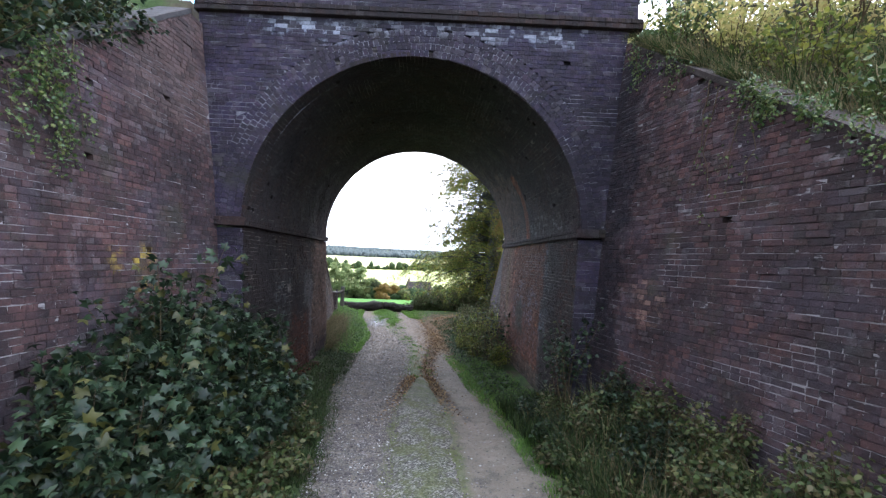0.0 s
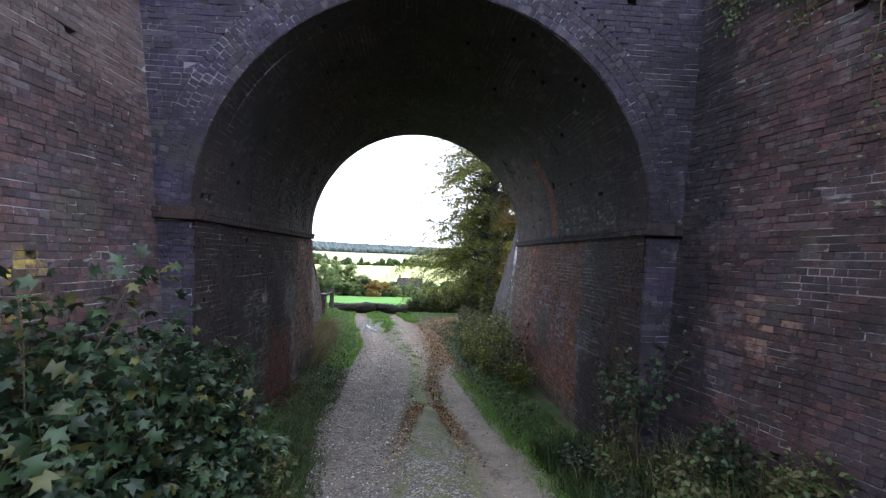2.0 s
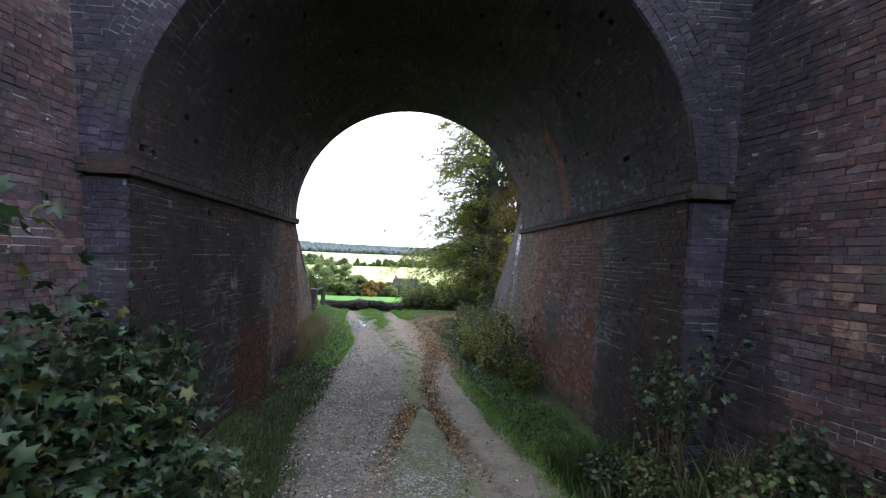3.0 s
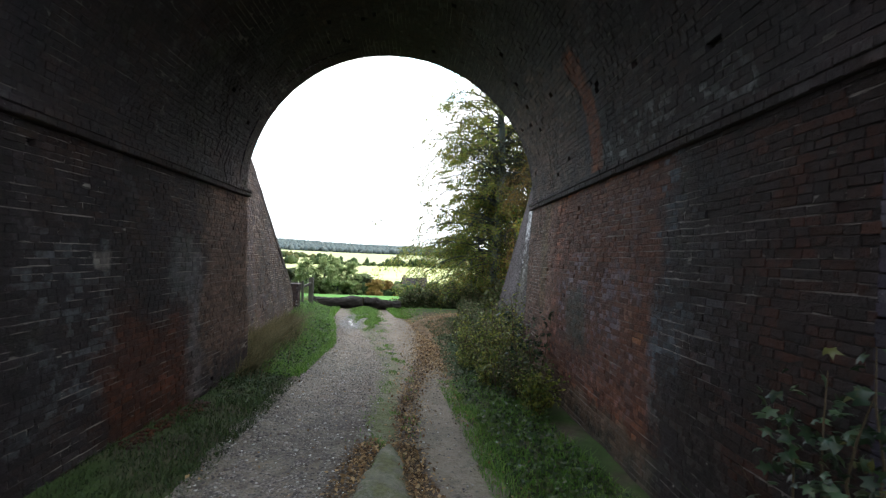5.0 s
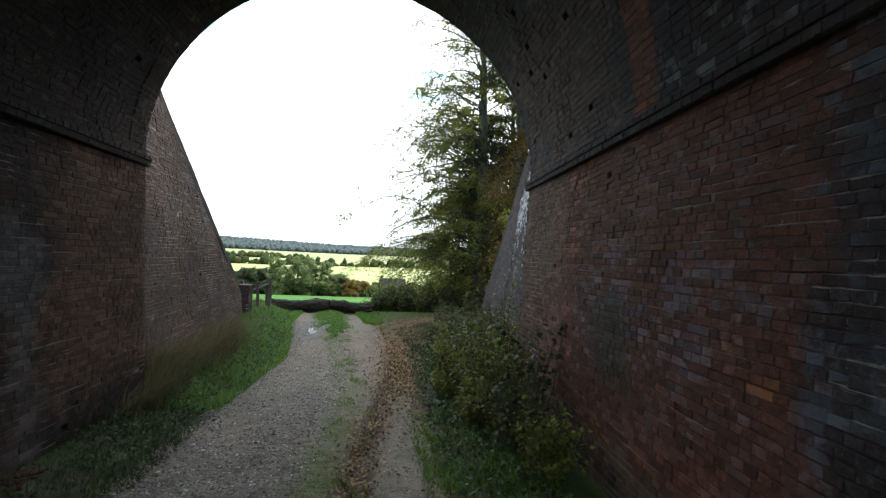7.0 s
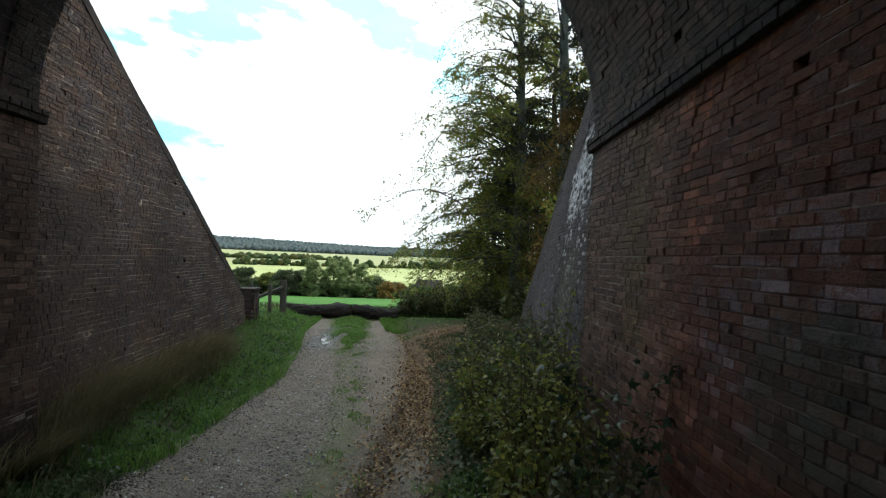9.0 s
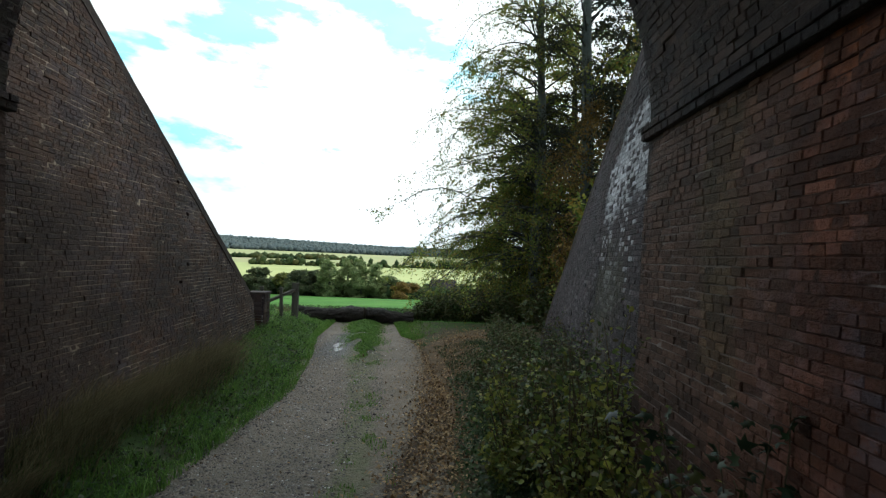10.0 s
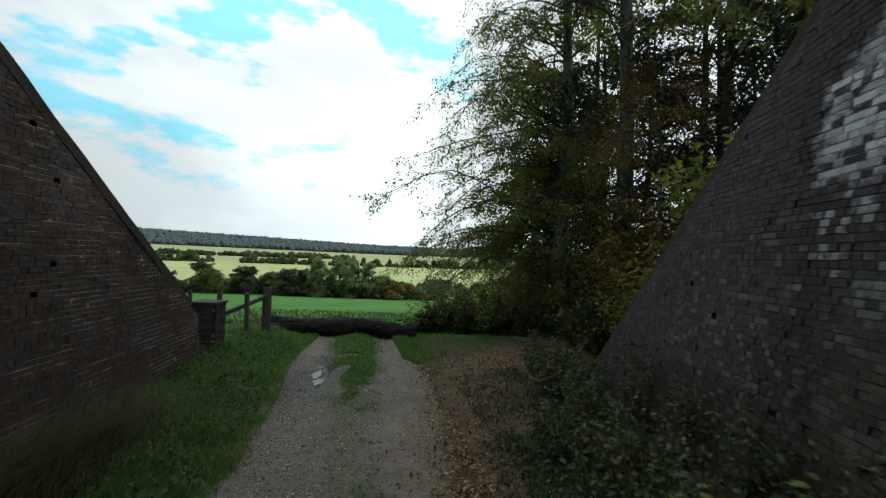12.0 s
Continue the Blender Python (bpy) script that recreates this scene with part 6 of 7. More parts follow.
    beech("tall grey beech with a bare lower trunk", (6.6, 29.3, terrain(6.6, 29.3)), 20, 0.34, 42, ([3, 7, 12, 20], [3.6, 3.8, 3.4, 2.4]), 70, 4.2, (0.1, -0.2), m_leaf_wood)
    for i, (x, y, h, rch) in enumerate([(4.1, 32.4, 6.5, 2.6), (6.6, 31.6, 8.0, 2.8), (6.2, 33.4, 9.0, 3.2), (7.0, 27.4, 8.5, 2.8), (3.9, 32.6, 5.5, 2.6)]):
        tree("young_beech", "young beech with dense olive autumn leaves below the tall trees", (x, y, terrain(x, y)), h, 0.08, 34, 520 + i, (m_leaf_beech, m_leaf_beech, m_leaf_wood, m_leaf_rust, m_leaf_beech)[i], 0.085, 34, rch, 0.05, (-0.3, -0.2), group="young beeches", twigs=16, sag=0.35, rise=0.6, trunk_mat=m_trunk)
    for i, (x, y, h, rch, n) in enumerate([(8.6, 27.0, 15, 4.2, 26), (10.5, 31.5, 18, 5.0, 28), (13.5, 26.0, 16, 5.0, 28), (8.0, 36.0, 17, 5.0, 28), (15, 33, 18, 5.5, 28), (12, 39, 17, 5.0, 24), (19, 28, 17, 5.5, 26), (9.2, 22.5, 15, 4.0, 34), (13, 23, 17, 4.6, 34), (6.2, 41, 15, 4.4, 24), (7.4, 19.2, 13, 3.4, 34), (11, 17.5, 14, 4.2, 34), (5.6, 35.5, 13, 3.6, 24), (7.2, 33.0, 12, 4.0, 30), (9.5, 28.8, 13, 4.4, 30)]):
        tree("woodland_tree", "dark woodland tree with thinning autumn leaves", (x, y, terrain(x, y)), h, 0.2, n, 300 + i, m_leaf_wood if i % 3 else m_leaf_beech, 0.14, 26, rch, 0.06, group="woodland trees", twigs=20)
    for i, (x, y, h, s, mat) in enumerate([(5.2, 24.2, 3.0, 0.9, m_leaf_beech), (6.2, 25.6, 5.0, 1.3, m_leaf_rust), (4.55, 20.4, 2.2, 0.8, m_leaf_beech), (5.1, 18.8, 2.4, 0.8, m_leaf_hedge), (5.4, 22.8, 3.4, 1.0, m_leaf_beech), (4.6, 26.2, 2.2, 0.9, m_leaf_bramble), (7.3, 24.0, 4.2, 1.2, m_leaf_wood), (5.4, 28.0, 2.6, 1.0, m_leaf_wood), (4.2, 30.2, 1.8, 0.9, m_leaf_hedge), (6.0, 22.6, 2.4, 0.9, m_leaf_wood), (5.0, 21.4, 1.8, 0.7, m_leaf_bramble), (7.2, 27.6, 3.6, 1.2, m_leaf_wood), (6.4, 32.4, 5.0, 1.8, m_leaf_wood), (8.2, 31.0, 5.5, 2.0, m_leaf_wood), (5.0, 33.2, 4.0, 1.5, m_leaf_beech), (9.4, 25.4, 5.0, 1.7, m_leaf_wood), (7.4, 36.5, 5.5, 2.0, m_leaf_wood)]):
        bush("hazel_bush", "yellow-green undergrowth below the trees", (x, y), (s, s), h, 26, 80, 0.12, OVAL, mat, 330 + i, group="undergrowth")
    for i, (x, y, h, s) in enumerate([(0.5, 29.6, 1.25, 0.7), (1.5, 29.3, 1.45, 0.7), (2.5, 29.4, 1.6, 0.7), (3.4, 29.0, 1.7, 0.7), (1.0, 30.6, 1.5, 0.7), (0.0, 29.2, 0.8, 0.5), (2.2, 31.0, 1.9, 0.8)]):
        bush("dark_bush", "dense dark bramble thicket at the end of the logs", (x, y), (s, s), h, 28, 80, 0.10, OVAL, m_leaf_bramble, 350 + i, group="bramble thicket", low=0.05)
    for i, (x, y, h, s) in enumerate([(3.6, 38, 2.8, 1.4), (5.2, 46, 3.4, 1.8), (2.6, 44, 2.4, 1.4), (8.5, 50, 4.0, 2.2)]):
        bush("hedge_bush", "yellowing bushes beyond the thicket", (x, y), (s, s), h, 24, 50, 0.14, OVAL, m_leaf_gold if i % 2 else m_leaf_hedge, 370 + i, group="hedge beyond the thicket", low=0.1)


build_far_plants()


# ---- field gate, logs and small things ----
def log_thing(label, a, b, r0, r1, seed):
    """A felled trunk lying on the ground, with rough bark and sawn ends."""
    rng = np.random.default_rng(seed)
    a, b = Vector(a), Vector(b)
    root = thing("log", label, "log", "felled logs", a.lerp(b, 0.5))
    n, sides = 64, 40
    axis = (b - a).normalized()
    side = axis.cross(Vector((0, 0, 1))).normalized()
    up = side.cross(axis)
    verts, faces = [], []
    for i in range(n):
        t = i / (n - 1)
        c = a.lerp(b, t) - a.lerp(b, 0.5) + Vector((0, 0, 0.05 * math.sin(t * 4 + seed)))
        r = (r0 + (r1 - r0) * t) * (1 + 0.35 * noise.noise(Vector((t * 4.5, seed, 2.0))))
        for k in range(sides):
            q = 2 * math.pi * k / sides
            d = side * math.cos(q) + up * math.sin(q)
            crag = 0.10 * abs(noise.noise(Vector((t * 9 + seed, math.cos(q) * 3.5, math.sin(q) * 3.5)))) - 0.16 * max(0.0, noise.noise(Vector((t * 6 + 3 * seed, math.cos(q) * 1.5 + 5, math.sin(q) * 1.5))) - 0.15)
            rib = 0.035 * noise.noise(Vector((t * 5 + seed, math.cos(q) * 7, math.sin(q) * 7)))
            bump = crag + rib + 0.12 * noise.noise(Vector((t * 4 + seed, math.cos(q) * 1.2, math.sin(q) * 1.2))) + 0.035 * noise.noise(Vector((t * 16, math.cos(q) * 4, math.sin(q) * 4 + seed)))
            knot = 0.12 * max(0.0, noise.noise(Vector((t * 5 + 9, math.cos(q) * 2 + seed, math.sin(q) * 2))) - 0.35)
            verts.append(c + d * r * (1 + bump * 2.2 + knot * 1.5))
    for i in range(n - 1):
        for k in range(sides):
            faces.append((i * sides + k, i * sides + (k + 1) % sides, (i + 1) * sides + (k + 1) % sides, (i + 1) * sides + k))
    mesh_part("bark", mesh_from("bark", verts, faces, [m_log], smooth=True), root)
    for i, s in ((0, -1), (n - 1, 1)):
        ring = [v.copy() for v in verts[i * sides:(i + 1) * sides]]
        mid = sum(ring, Vector()) / sides + axis * 0.01 * s
        cap = [mid] + ring + [mid.lerp(v, 0.5) + axis * 0.012 * s * rng.uniform(0.2, 1) for v in ring]
        f = []
        for k in range(sides):
            k2 = (k + 1) % sides
            f += [(1 + k, 1 + k2, 1 + sides + k2, 1 + sides + k), (1 + sides + k, 1 + sides + k2, 0, 0)]
        f = [q if q[2] != q[3] else q[:3] for q in f]
        mesh_part("sawn_end", mesh_from("sawn_end", cap, f, [m_cutwood]), root, "pale sawn end")
    return root


def post(name, label, x, y, h, w, cat="post", group="", lean=0.0):
    z = terrain(x, y)
    bm = bmesh.new()
    bm_box(bm, (-w / 2, -w / 2, -0.3), (w / 2, w / 2, h), w * 0.12)
    for v in bm.verts:
        v.co.x += lean * v.co.z + 0.01 * noise.noise(v.co * 6)
        if v.co.z > h - 0.05:
            v.co.z += 0.03 * noise.noise(Vector((v.co.x * 20, v.co.y * 20, x)))
    me = bpy.data.meshes.new(name)
    bm.to_mesh(me)
    bm.free()
    me.materials.append(m_timber)
    ob = tagged(new(name, me), label, cat, group)
    ob.location = (x, y, z)
    return ob


def build_gate_corner():
    log_thing("thick dark felled tree trunk lying across the track end", (-4.55, 27.95, -0.17), (-1.98, 27.62, -0.16), 0.24, 0.26, 3)
    log_thing("dark felled tree trunk lying in line with another", (-1.95, 27.74, -0.19), (-0.2, 27.95, -0.22), 0.25, 0.20, 8)
    post("gate_post", "stout weathered timber gate post in the grass bank", -4.2, 26.4, 1.25, 0.2)
    post("fence_post", "slender leaning timber fence post", -4.35, 25.5, 1.0, 0.10, group="fence posts", lean=-0.03)
    post("fence_post", "slender timber fence post beside the brick pier", -4.75, 24.8, 1.0, 0.10, group="fence posts", lean=0.02)
    # brace from the gate post down to the fence post
    a, b = Vector((-4.2, 26.3, terrain(-4.2, 26.4) + 1.0)), Vector((-4.75, 24.8, terrain(-4.75, 24.8) + 0.45))
    bm = bmesh.new()
    length = (b - a).length
    bm_box(bm, (-0.04, -0.05, 0), (0.04, 0.05, length), 0.01)
    me = bpy.data.meshes.new("brace_rail")
    bm.to_mesh(me)
    bm.free()
    me.materials.append(m_timber)
    rail = tagged(new("brace_rail", me), "weathered diagonal timber rail between two posts", "rail")
    rail.matrix_basis = Matrix.Translation(a) @ (b - a).to_track_quat("Z", "Y").to_matrix().to_4x4()
    # field fence going off to the west
    for i in range(6):
        x, y = -6.6 - i * 2.2, 27.0 + i * 0.5
        post("fence_post", "weathered field fence post", x, y, 1.05, 0.10, group="fence posts")
    wire = thing("fence_wire", "thin sagging strands of fence wire", "wire")
    for h in (0.35, 0.65, 0.95):
        pts = []
        for i in range(25):
            x = -4.2 - 13.2 * i / 24
            y = 26.4 + 3.1 * i / 24
            pts.append((x, y, terrain(x, y) + h, 0.004))
        mesh_part("strand", tubes("strand", [np.array(pts)], m_timber, 4), wire)
    # brick pier that ends the wing wall
    pier = thing("brick_pier", "small dark brick end pier with a stone cap", "pier", at=(-4.2, 23.2, 0))
    m_p = m_brick_far
    bm = bmesh.new()
    rng = random.Random(7)
    for k in range(18):
        z = -0.35 + k * 0.071
        for ax, n in ((0, 2), (1, 2)):
            for s in (-1, 1):
                for j in range(n):
                    u0 = -0.21 + j * 0.21 + (0.0 if k % 2 else 0.0)
                    u1 = u0 + 0.2
                    d = rng.uniform(-0.004, 0.004)
                    if ax == 0:
                        bm_box(bm, (u0, s * 0.21 - 0.05 + d, z), (u1, s * 0.21 + 0.05 + d, z + 0.061), 0.004)
                    else:
                        bm_box(bm, (s * 0.21 - 0.05 + d, u0, z), (s * 0.21 + 0.05 + d, u1, z + 0.061), 0.004)
    part("brickwork", bm, m_p, pier)
    bm = bmesh.new()
    bm_box(bm, (-0.235, -0.235, -0.4), (0.235, 0.235, 0.92))
    part("mortar_core", bm, m_mortar, pier)
    bm = bmesh.new()
    bm_box(bm, (-0.275, -0.275, 0.92), (0.275, 0.275, 0.98), 0.015)
    part("cap", bm, m_coping_brick, pier, "worn stone cap")


def build_track_details():
    # muddy puddle in the west wheel track
    n, verts, faces = 32, [], []
    for px, py, ax, ay in ((0.0, 0.05, 0.17, 0.42), (-0.13, 0.66, 0.10, 0.24), (0.10, -0.58, 0.11, 0.26), (0.20, 0.45, 0.05, 0.12)):
        base = len(verts)
        verts.append((px, py, 0))
        for k in range(n):
            q = 2 * math.pi * k / n
            r = 1 + 0.55 * noise.noise(Vector((math.cos(q) * 1.3 + px * 9, math.sin(q) * 1.3 + py * 5, 4.0))) + 0.3 * noise.noise(Vector((math.cos(q) * 4 + px, math.sin(q) * 4 + py, 8.0)))
            verts.append((px + ax * r * math.cos(q), py + ay * r * math.sin(q), 0.0))
        faces += [(base, base + 1 + k, base + 1 + (k + 1) % n) for k in range(n)]
    n2 = Nodes("puddle water", 0.02, 0.6)
    n2.bsdf.inputs["IOR"].default_value = 1.33
    n2.bump(n2.noise(22, 4, 0.65), 0.6, 0.012)
    water = n2.color((0.035, 0.03, 0.024))
    pud = tagged(new("puddle", mesh_from("puddle", verts, faces, [water])), "shallow muddy puddle in the wheel track", "puddle", kind="structure")
    pud.location = (-1.95, 23.5, floor_z(-1.95, 23.5) + 0.004)
    # smooth mossy crown that comes to a blunt point between the wheel tracks
    ys = np.concatenate([np.linspace(3.0, 9.6, 90), np.linspace(9.64, 10.68, 40)])
    verts, faces, m = [], [], 25
    for y in ys:
        half = min(0.50, 0.10 + 0.165 * (10.62 - y)) * math.sqrt(max(0.0, min(1.0, (10.68 - y) / 0.22)))
        lw = half * (1 + 0.30 * noise.noise(Vector((3.0, y * 1.9, 1.0))) + 0.22 * noise.noise(Vector((3.0, y * 5.5, 2.0))))
        rw = half * (1 + 0.30 * noise.noise(Vector((7.0, y * 1.9, 1.0))) + 0.22 * noise.noise(Vector((7.0, y * 5.5, 2.0))))
        tall = float(np.interp(y, [3, 7.5, 9.6, 10.6, 10.68], [0.012, 0.03, 0.062, 0.055, 0.03]))
        for j in range(m):
            q = -1 + 2 * j / (m - 1)
            x = 0.17 + q * (lw if q < 0 else rw)
            verts.append((x, y, floor_z(x, y) + tall * (1 - abs(q) ** 3.5) - 0.03 * abs(q) ** 6 + 0.010 * noise.noise(Vector((x * 7, y * 7, 5)))))
    for i in range(len(ys) - 1):
        for j in range(m - 1):
            faces.append((i * m + j, i * m + j + 1, (i + 1) * m + j + 1, (i + 1) * m + j))
    n3 = Nodes("mossy trodden crown", 0.95, 0.2)
    cx, cy, cz = n3.xyz()
    base = n3.ramp(n3.noise(7, 8, 0.74), (0.3, (0.09, 0.087, 0.070)), (0.5, (0.165, 0.157, 0.125)), (0.7, (0.27, 0.258, 0.21)))
    v3 = n3.t.nodes.new("ShaderNodeTexVoronoi")
    v3.inputs["Scale"].default_value = 46
    n3.t.links.new(n3.place, v3.inputs["Vector"])
    c3 = n3.t.nodes.new("ShaderNodeSeparateColor")
    n3.t.links.new(v3.outputs["Color"], c3.inputs[0])
    stones = n3.ramp(c3.outputs[0], (0.1, (0.05, 0.044, 0.042)), (0.6, (0.125, 0.112, 0.103)), (0.95, (0.33, 0.31, 0.28)))
    base = n3.mix(n3.math("MULTIPLY", n3.math("SUBTRACT", 1.0, n3.step(n3.math("ADD", cy, n3.math("MULTIPLY", n3.noise(2.5, 6, 0.7), 3.0)), 9.6, 11.7)), 0.85), base, stones)
    n3.bump(n3.math("ADD", n3.noise(30, 5, 0.7), n3.math("MULTIPLY", v3.outputs["Distance"], -0.6)), 0.6, 0.015)
    mossy = n3.color(n3.mix(n3.math("MULTIPLY", n3.step(n3.noise(2.4, 7, 0.74), 0.42, 0.60), 0.72), base, n3.ramp(n3.noise(22, 4, 0.7), (0.35, (0.055, 0.065, 0.022)), (0.65, (0.14, 0.15, 0.06)))))
    tagged(new("track_crown", mesh_from("track_crown", verts, faces, [mossy], smooth=True)), "low mossy trodden crown between the wheel tracks", "track", kind="structure")
    # gravel
    rng = np.random.default_rng(12)
    n = 62000
    y = 3.0 + 22 * rng.uniform(0, 1, n) ** 1.6
    x = np.array([centre_x(v) for v in y]) + np.where(rng.random(n) < 0.90, rng.uniform(-1.55, 0.35, n), rng.uniform(0.35, 1.55, n))
    bare = (np.abs(x - 0.12) < 0.2) & (y > 10.7) & (y < 17) | (np.abs(x - 0.17) < 0.42 - 0.05 * (y - 4)) & (y < 10.7) & (rng.random(n) < 0.6)
    x = np.where(bare, x - 0.75, x)
    s = 0.005 + 0.016 * rng.uniform(0, 1, n) ** 3.0 + 0.018 * (rng.random(n) < 0.010)
    z = np.array([floor_z(a, b) for a, b in zip(x, y)])
    octa = np.array([(1, 0, 0), (0.2, 0.95, 0.1), (-1, 0.1, 0), (-0.1, -1, 0.1), (0.1, 0.1, 0.75), (0, 0, -0.6)])
    of = np.array([(0, 1, 4), (1, 2, 4), (2, 3, 4), (3, 0, 4), (1, 0, 5), (2, 1, 5), (3, 2, 5), (0, 3, 5)])
    a = rng.uniform(0, 6.28, n)
    ca, sa = np.cos(a), np.sin(a)
    j = octa[None] * s[:, None, None] * rng.uniform(0.7, 1.3, (n, 6, 1))
    v = np.stack([j[..., 0] * ca[:, None] - j[..., 1] * sa[:, None], j[..., 0] * sa[:, None] + j[..., 1] * ca[:, None], j[..., 2] * 0.7], -1) + np.stack([x, y, z + s * 0.15], -1)[:, None]
    ng = Nodes("gravel stones", 0.85, 0.3)
    m_peb = ng.color(ng.ramp(ng.rand(), (0.0, (0.07, 0.062, 0.062)), (0.4, (0.145, 0.127, 0.12)), (0.75, (0.20, 0.175, 0.16)), (0.93, (0.33, 0.30, 0.275)), (1.0, (0.64, 0.62, 0.60))))
    tagged(new("gravel", fast_mesh("gravel", v.reshape(-1, 3), (of[None] + (np.arange(n) * 6)[:, None, None]).reshape(-1, 3), [m_peb])), "loose pale flint gravel on the track", "gravel", kind="stuff")
    # fallen leaves, drifted along the east wheel track and the branch
    rng = np.random.default_rng(15)
    n = 14500
    y = 7.5 + 20 * rng.beta(2.0, 1.4, n)
    c = np.interp(y, [7, 10, 13, 16, 19, 21, 23, 25, 28], [0.55, 0.37, 0.37, 0.7, 0.9, 1.0, 1.25, 1.9, 4.2])
    w = np.interp(y, [7, 10, 14, 18, 22, 25, 28], [0.12, 0.11, 0.15, 0.32, 0.46, 0.75, 1.6])
    x = c + rng.normal(0, 1, n) * w
    spread = rng.random(n) < 0.10
    x = np.where(spread, np.array([centre_x(v) for v in y]) + rng.uniform(-1.7, 1.9, n), x)
    edge = rng.random(n) < 0.16
    x = np.where(edge, np.array([centre_x(v) for v in y]) + 1.55 + rng.normal(0, 0.12, n), x)
    fy = 15.0 + 11.5 * rng.beta(1.6, 1.3, 11000)
    fx = np.interp(fy, [15, 18, 21, 23, 25, 27], [0.95, 1.0, 1.15, 1.5, 2.3, 4.0]) + rng.normal(0, 1, 11000) * np.interp(fy, [15, 20, 24, 27], [0.22, 0.40, 0.65, 1.3])
    x, y = np.concatenate([x, fx]), np.concatenate([y, fy])
    # along both sides of the mossy wedge
    ry = 7.6 + 3.2 * rng.beta(2.6, 1.1, 2000)
    sd = np.where(rng.random(2000) < 0.55, -1, 1)
    rx = 0.17 + sd * (0.17 + 0.17 * np.clip(10.75 - ry, 0, 3)) + rng.normal(0, 0.09, 2000)
    x, y = np.concatenate([x, rx]), np.concatenate([y, ry])
    pts = np.stack([x, y, np.array([floor_z(p, q) for p, q in zip(x, y)]) + 0.008], -1)
    me = leaves("fallen_leaves", pts, 0.048, DIAMOND, m_litter, rng, 0.0, 0.8)
    tagged(new("fallen_leaves", me), "brown and orange fallen leaves drifted on the track", "leaves", kind="stuff")
    # brick rubble at the foot of the red patch
    rub = tagged(new("brick_rubble"), "crumbled brick rubble at the wall foot", "rubble", kind="stuff")
    rng = np.random.default_rng(19)
    n = 260
    y = rng.uniform(10.4, 12.3, n)
    x = -2.66 + np.abs(rng.normal(0, 0.10, n))
    z = np.array([terrain(p, q) for p, q in zip(x, y)]) + 0.01
    s = rng.uniform(0.012, 0.04, n)
    v = octa[None] * s[:, None, None] * rng.uniform(0.6, 1.4, (n, 6, 1)) + np.stack([x, y, z], -1)[:, None]
    ob = mesh_part("pieces", fast_mesh("pieces", v.reshape(-1, 3), (of[None] + (np.arange(n) * 6)[:, None, None]).reshape(-1, 3), [m_brick_left]), rub)


build_gate_corner()
build_track_details()


# ---- distance ----
def lumps(name, label, category, spots, material, seed, detail=2):
    """Far tree crowns, each an uneven clump; spots: x, y, z, width, height."""
    rng = np.random.default_rng(seed)
    bm = bmesh.new()
    bmesh.ops.create_icosphere(bm, subdivisions=detail, radius=1.0)
    tv = np.array([v.co[:] for v in bm.verts])
    tf = np.array([[v.index for v in f.verts] for f in bm.faces])
    bm.free()
    spots = np.array(spots)
    n = len(spots)
    v = tv[None] * (1 + rng.normal(0, 0.16, (n, len(tv), 1)))
    v = v * np.stack([spots[:, 3] / 2, spots[:, 3] / 2, spots[:, 4] / 2], -1)[:, None]
    v[..., 2] += spots[:, None, 4] / 2
    v = v + spots[:, None, :3]
    f = tf[None] + (np.arange(n) * len(tv))[:, None, None]
    return tagged(new(name, fast_mesh(name, v.reshape(-1, 3), f.reshape(-1, 3), [material])), label, category, kind="stuff")


def far_green(name, tones):
    n = Nodes(name, 0.95, 0.1)
    c = n.ramp(n.rand(), *[(i / (len(tones) - 1), t) for i, t in enumerate(tones)])
    c = n.mix(n.step(n.noise(1.1, 5, 0.7), 0.35, 0.7), n.mix(0.5, c, (0.012, 0.018, 0.01)), c)
    n.bump(n.noise(1.6, 4, 0.7), 1.0, 0.6)
    return n.color(c)


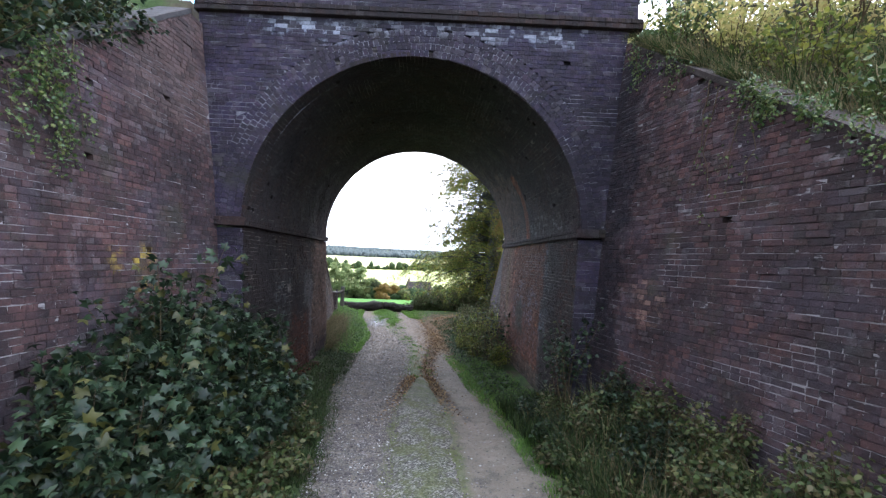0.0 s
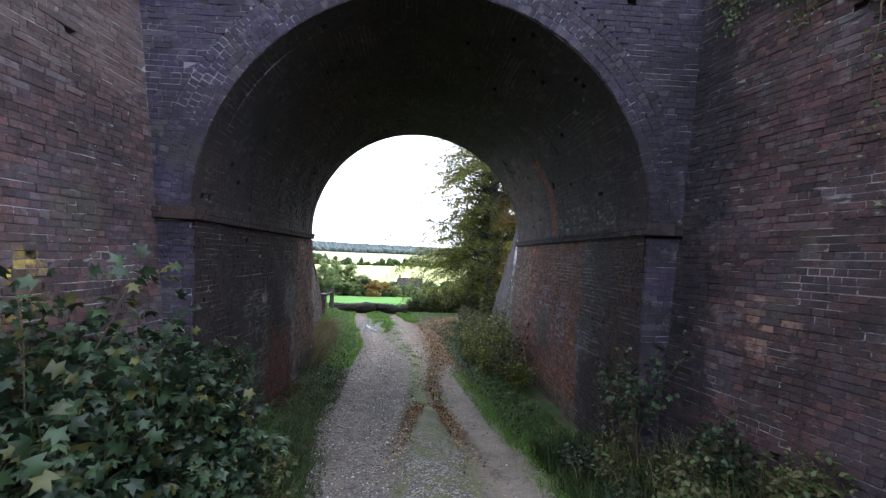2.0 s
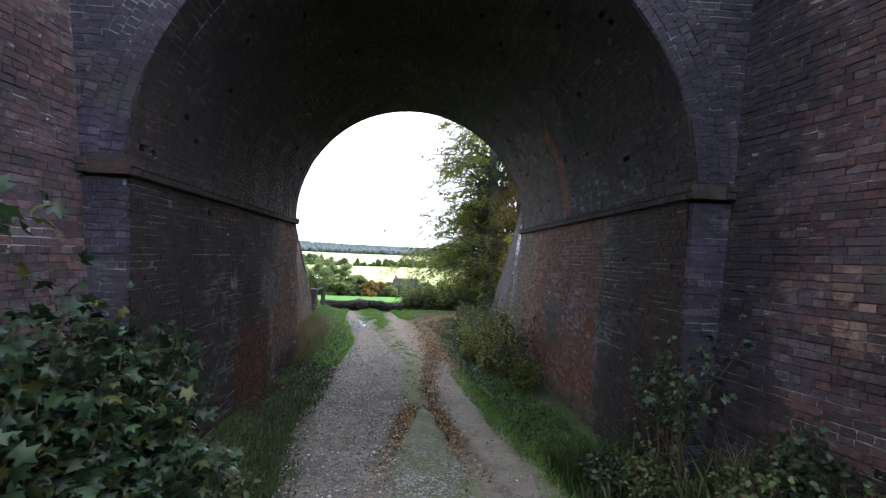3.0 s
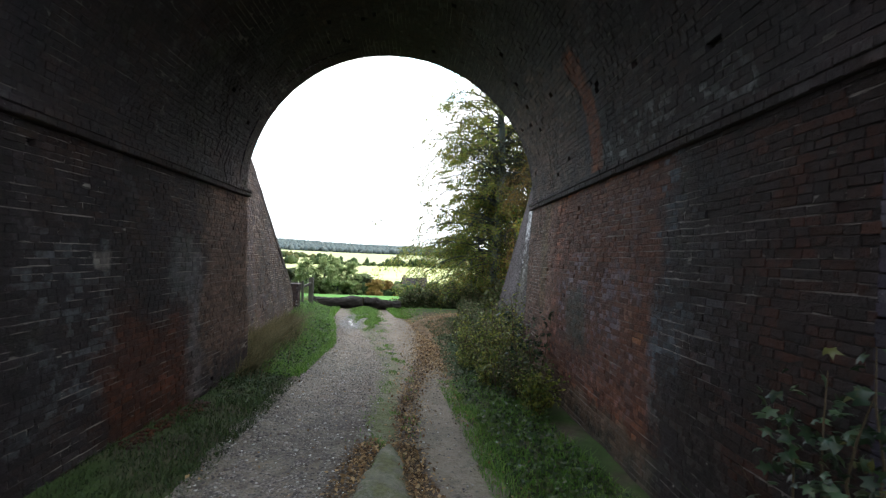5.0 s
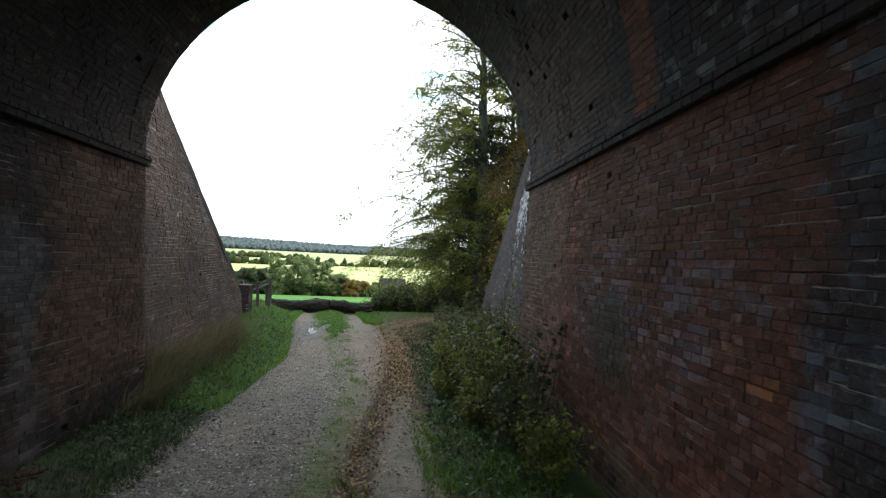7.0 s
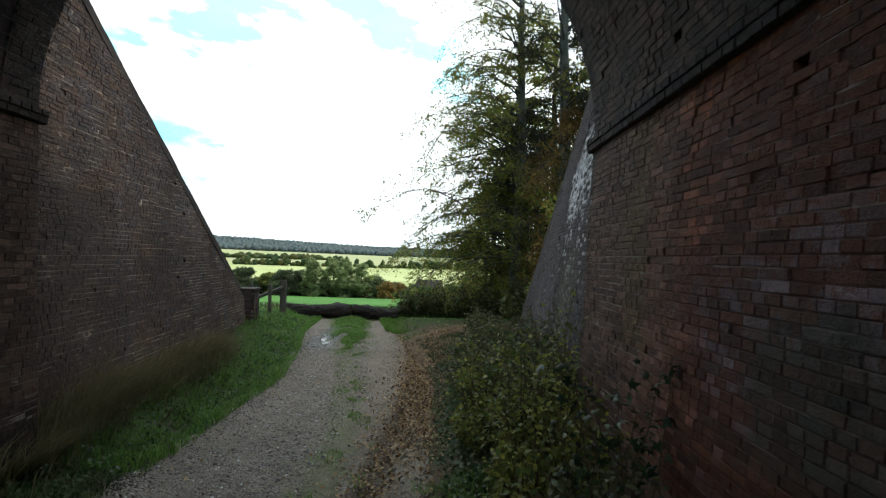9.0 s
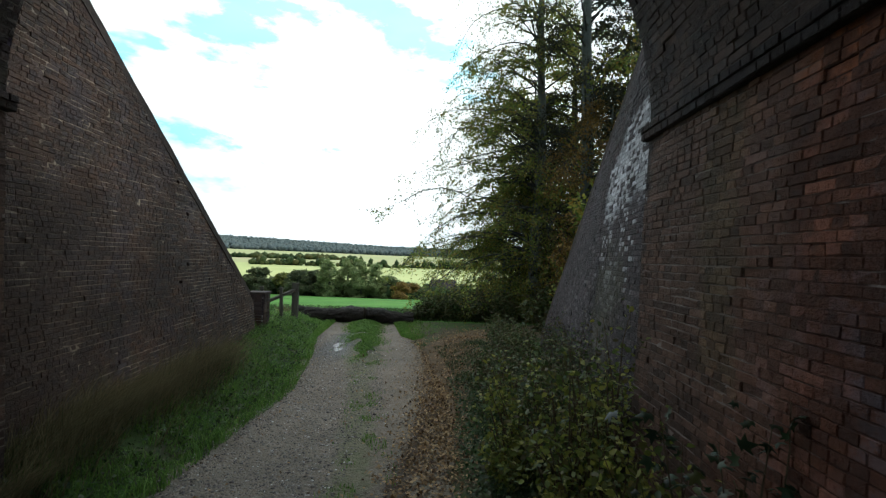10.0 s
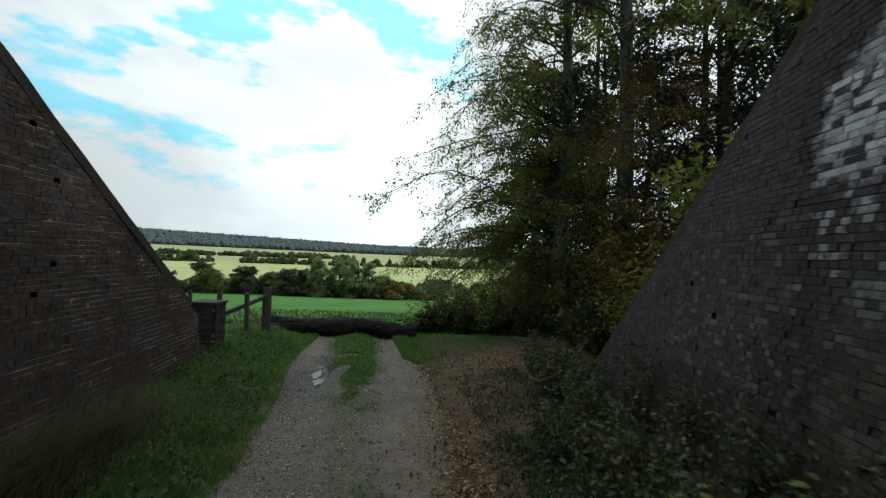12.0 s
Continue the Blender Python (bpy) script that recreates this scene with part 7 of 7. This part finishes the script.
def build_distance():
    rng = np.random.default_rng(77)
    m_hedge_far = far_green("far hedge green", [(0.03, 0.05, 0.02), (0.05, 0.075, 0.028), (0.08, 0.10, 0.035), (0.11, 0.10, 0.035)])
    # distance haze is painted in: leaf green shifted to pale blue-grey
    m_wood_far = far_green("far woodland with painted haze", [(0.115, 0.14, 0.145), (0.13, 0.155, 0.152), (0.15, 0.17, 0.158)])
    # trees along the foot of the pasture
    row = [(-46, 92, 6.0, 0), (-41, 96, 7.5, 0), (-37, 90, 5.5, 2), (-33, 94, 6.5, 0), (-29, 97, 5.5, 2), (-25, 92, 6.0, 0), (-22.5, 95, 6.5, 0), (-19.5, 92, 7.0, 1), (-17, 96, 7.2, 1), (-14, 93, 7.6, 1), (-11.5, 95, 7.0, 1), (-9, 97, 5.5, 0), (-6.8, 93, 4.2, 3), (-5, 97, 4.0, 3), (-2.5, 100, 3.2, 2)]
    for i, (x, y, h, k) in enumerate(row):
        mat = (m_leaf_row, m_leaf_mid, m_leaf_hedge, m_leaf_rust)[k]
        lab = ("dark hedgerow tree at the foot of the pasture", "pale green willow in the hedgerow below the pasture", "olive hedgerow tree below the pasture", "rust-coloured autumn tree in the hedgerow")[k]
        tree("hedgerow_tree", lab, (x, y, terrain(x, y) - 0.1), h * (0.86 if k == 1 else 0.72), 0.16, 30, 400 + i, mat, 0.24, 36, h * 0.34, 0.03, group="hedgerow trees", twigs=14, sag=0.25, rise=0.5)
    spots = []
    for i in range(150):
        x = rng.uniform(-60, 1)
        y = 97 + rng.normal(0, 1.2)
        spots.append((x, y, terrain(x, y) - 0.4, rng.uniform(1.8, 3.2), rng.uniform(1.6, 3.0)))
    lumps("hedge_low", "dark clipped hedge along the foot of the pasture", "hedge", spots, m_hedge_far, 1)
    spots = []
    for i in range(190):
        x = rng.uniform(-170, 120)
        y = 206 + rng.normal(0, 7) - 0.03 * x
        if -12 < x < 12 and y < 196:
            continue
        spots.append((x, y, terrain(x, y) - 0.6, rng.uniform(4, 8), rng.uniform(3, 7.0)))
    lumps("hedge_valley", "trees and hedges along the valley floor", "hedge", spots, m_hedge_far, 2)
    spots = []
    for i in range(900):
        x = rng.uniform(-520, 420)
        y = 512 + rng.normal(0, 3) + 0.06 * x
        gap = noise.noise(Vector((x * 0.02, 3, 1)))
        if gap < -0.25:
            continue
        big = rng.random() < 0.25
        spots.append((x, y, terrain(x, y) - 0.6, rng.uniform(5, 9) if big else rng.uniform(3.5, 6), rng.uniform(7, 11) if big else rng.uniform(3.0, 5.5)))
    for i in range(160):
        x = rng.uniform(-420, -120)
        y = 640 + rng.normal(0, 5) + 0.05 * x
        spots.append((x, y, terrain(x, y) - 0.6, rng.uniform(6, 11), rng.uniform(4, 9)))
    lumps("hedge_far", "far hedgerow with trees between pale fields", "hedge", spots, m_hedge_far, 3, 1)
    spots = []
    for i in range(11000):
        y = rng.uniform(985, 1720)
        x = rng.uniform(-1.25, 0.9) * y
        spots.append((x, y, terrain(x, y) - 2, rng.uniform(8, 15), rng.uniform(9, 14)))
    lumps("woodland_hill", "woodland on the far hill, blue-green haze painted into its colour", "woodland", spots, m_wood_far, 4, 1)


def build_house():
    """A small brick cottage with a tiled roof in the valley."""
    x0, y0 = 0.8, 181.0
    z = terrain(x0, y0) + 0.05
    root = thing("house", "distant brick farmhouse with a brown tiled roof", "house", at=(x0, y0, z))
    m_wall = plain("house brick", (0.14, 0.09, 0.075), (0.24, 0.16, 0.13), 1.5)
    m_tile = plain("brown roof tiles", (0.028, 0.022, 0.022), (0.055, 0.042, 0.04), 2.5, 0.9, 0.2, 0.6, 0.05, (1, 1, 4))
    m_glass = Nodes("window glass", 0.08, 0.6).color((0.35, 0.38, 0.42))
    m_white = plain("white window paint", (0.65, 0.65, 0.63), (0.8, 0.8, 0.78), 5)
    L, W, H, R = 9.0, 6.0, 3.3, 2.7
    bm = bmesh.new()
    bm_box(bm, (-L / 2, -W / 2, -0.6), (L / 2, W / 2, H), 0.03)
    gv = [bm.verts.new(p) for p in ((-L / 2, -W / 2, H), (-L / 2, W / 2, H), (-L / 2, 0, H + R), (L / 2, -W / 2, H), (L / 2, W / 2, H), (L / 2, 0, H + R))]
    bm.faces.new((gv[0], gv[2], gv[1]))
    bm.faces.new((gv[3], gv[4], gv[5]))
    part("wall", bm, m_wall, root)
    for s in (-1, 1):
        bm = bmesh.new()
        pts = [(-L / 2 - 0.3, s * (W / 2 + 0.35), H - 0.3), (L / 2 + 0.3, s * (W / 2 + 0.35), H - 0.3), (L / 2 + 0.3, 0, H + R + 0.05), (-L / 2 - 0.3, 0, H + R + 0.05)]
        lo = [bm.verts.new(p) for p in pts]
        hi = [bm.verts.new((p[0], p[1], p[2] + 0.16)) for p in pts]
        bm.faces.new(lo)
        bm.faces.new(hi[::-1])
        for i in range(4):
            bm.faces.new((lo[i], hi[i], hi[(i + 1) % 4], lo[(i + 1) % 4]))
        bmesh.ops.recalc_face_normals(bm, faces=bm.faces)
        roof = part("roof", bm, m_tile, root)
    for cx in (-L / 2 + 0.5,):
        bm = bmesh.new()
        bm_box(bm, (cx - 0.4, -0.4, H + R - 0.8), (cx + 0.4, 0.4, H + R + 1.2), 0.03)
        part("chimney", bm, m_wall, root)
    for wx in (-2.6, 0.0, 2.6):
        bm = bmesh.new()
        bm_box(bm, (wx - 0.6, -W / 2 - 0.06, 1.0), (wx + 0.6, -W / 2 + 0.06, 2.3), 0.01)
        win = part("window", bm, m_white, root)
        for s in (-1, 1):
            bm = bmesh.new()
            bm_box(bm, (wx + s * 0.28 - 0.22, -W / 2 - 0.09, 1.12), (wx + s * 0.28 + 0.22, -W / 2 - 0.05, 2.18))
            part("pane", bm, m_glass, win)
    root.rotation_euler = (0, 0, radians(12))


build_distance()
build_house()
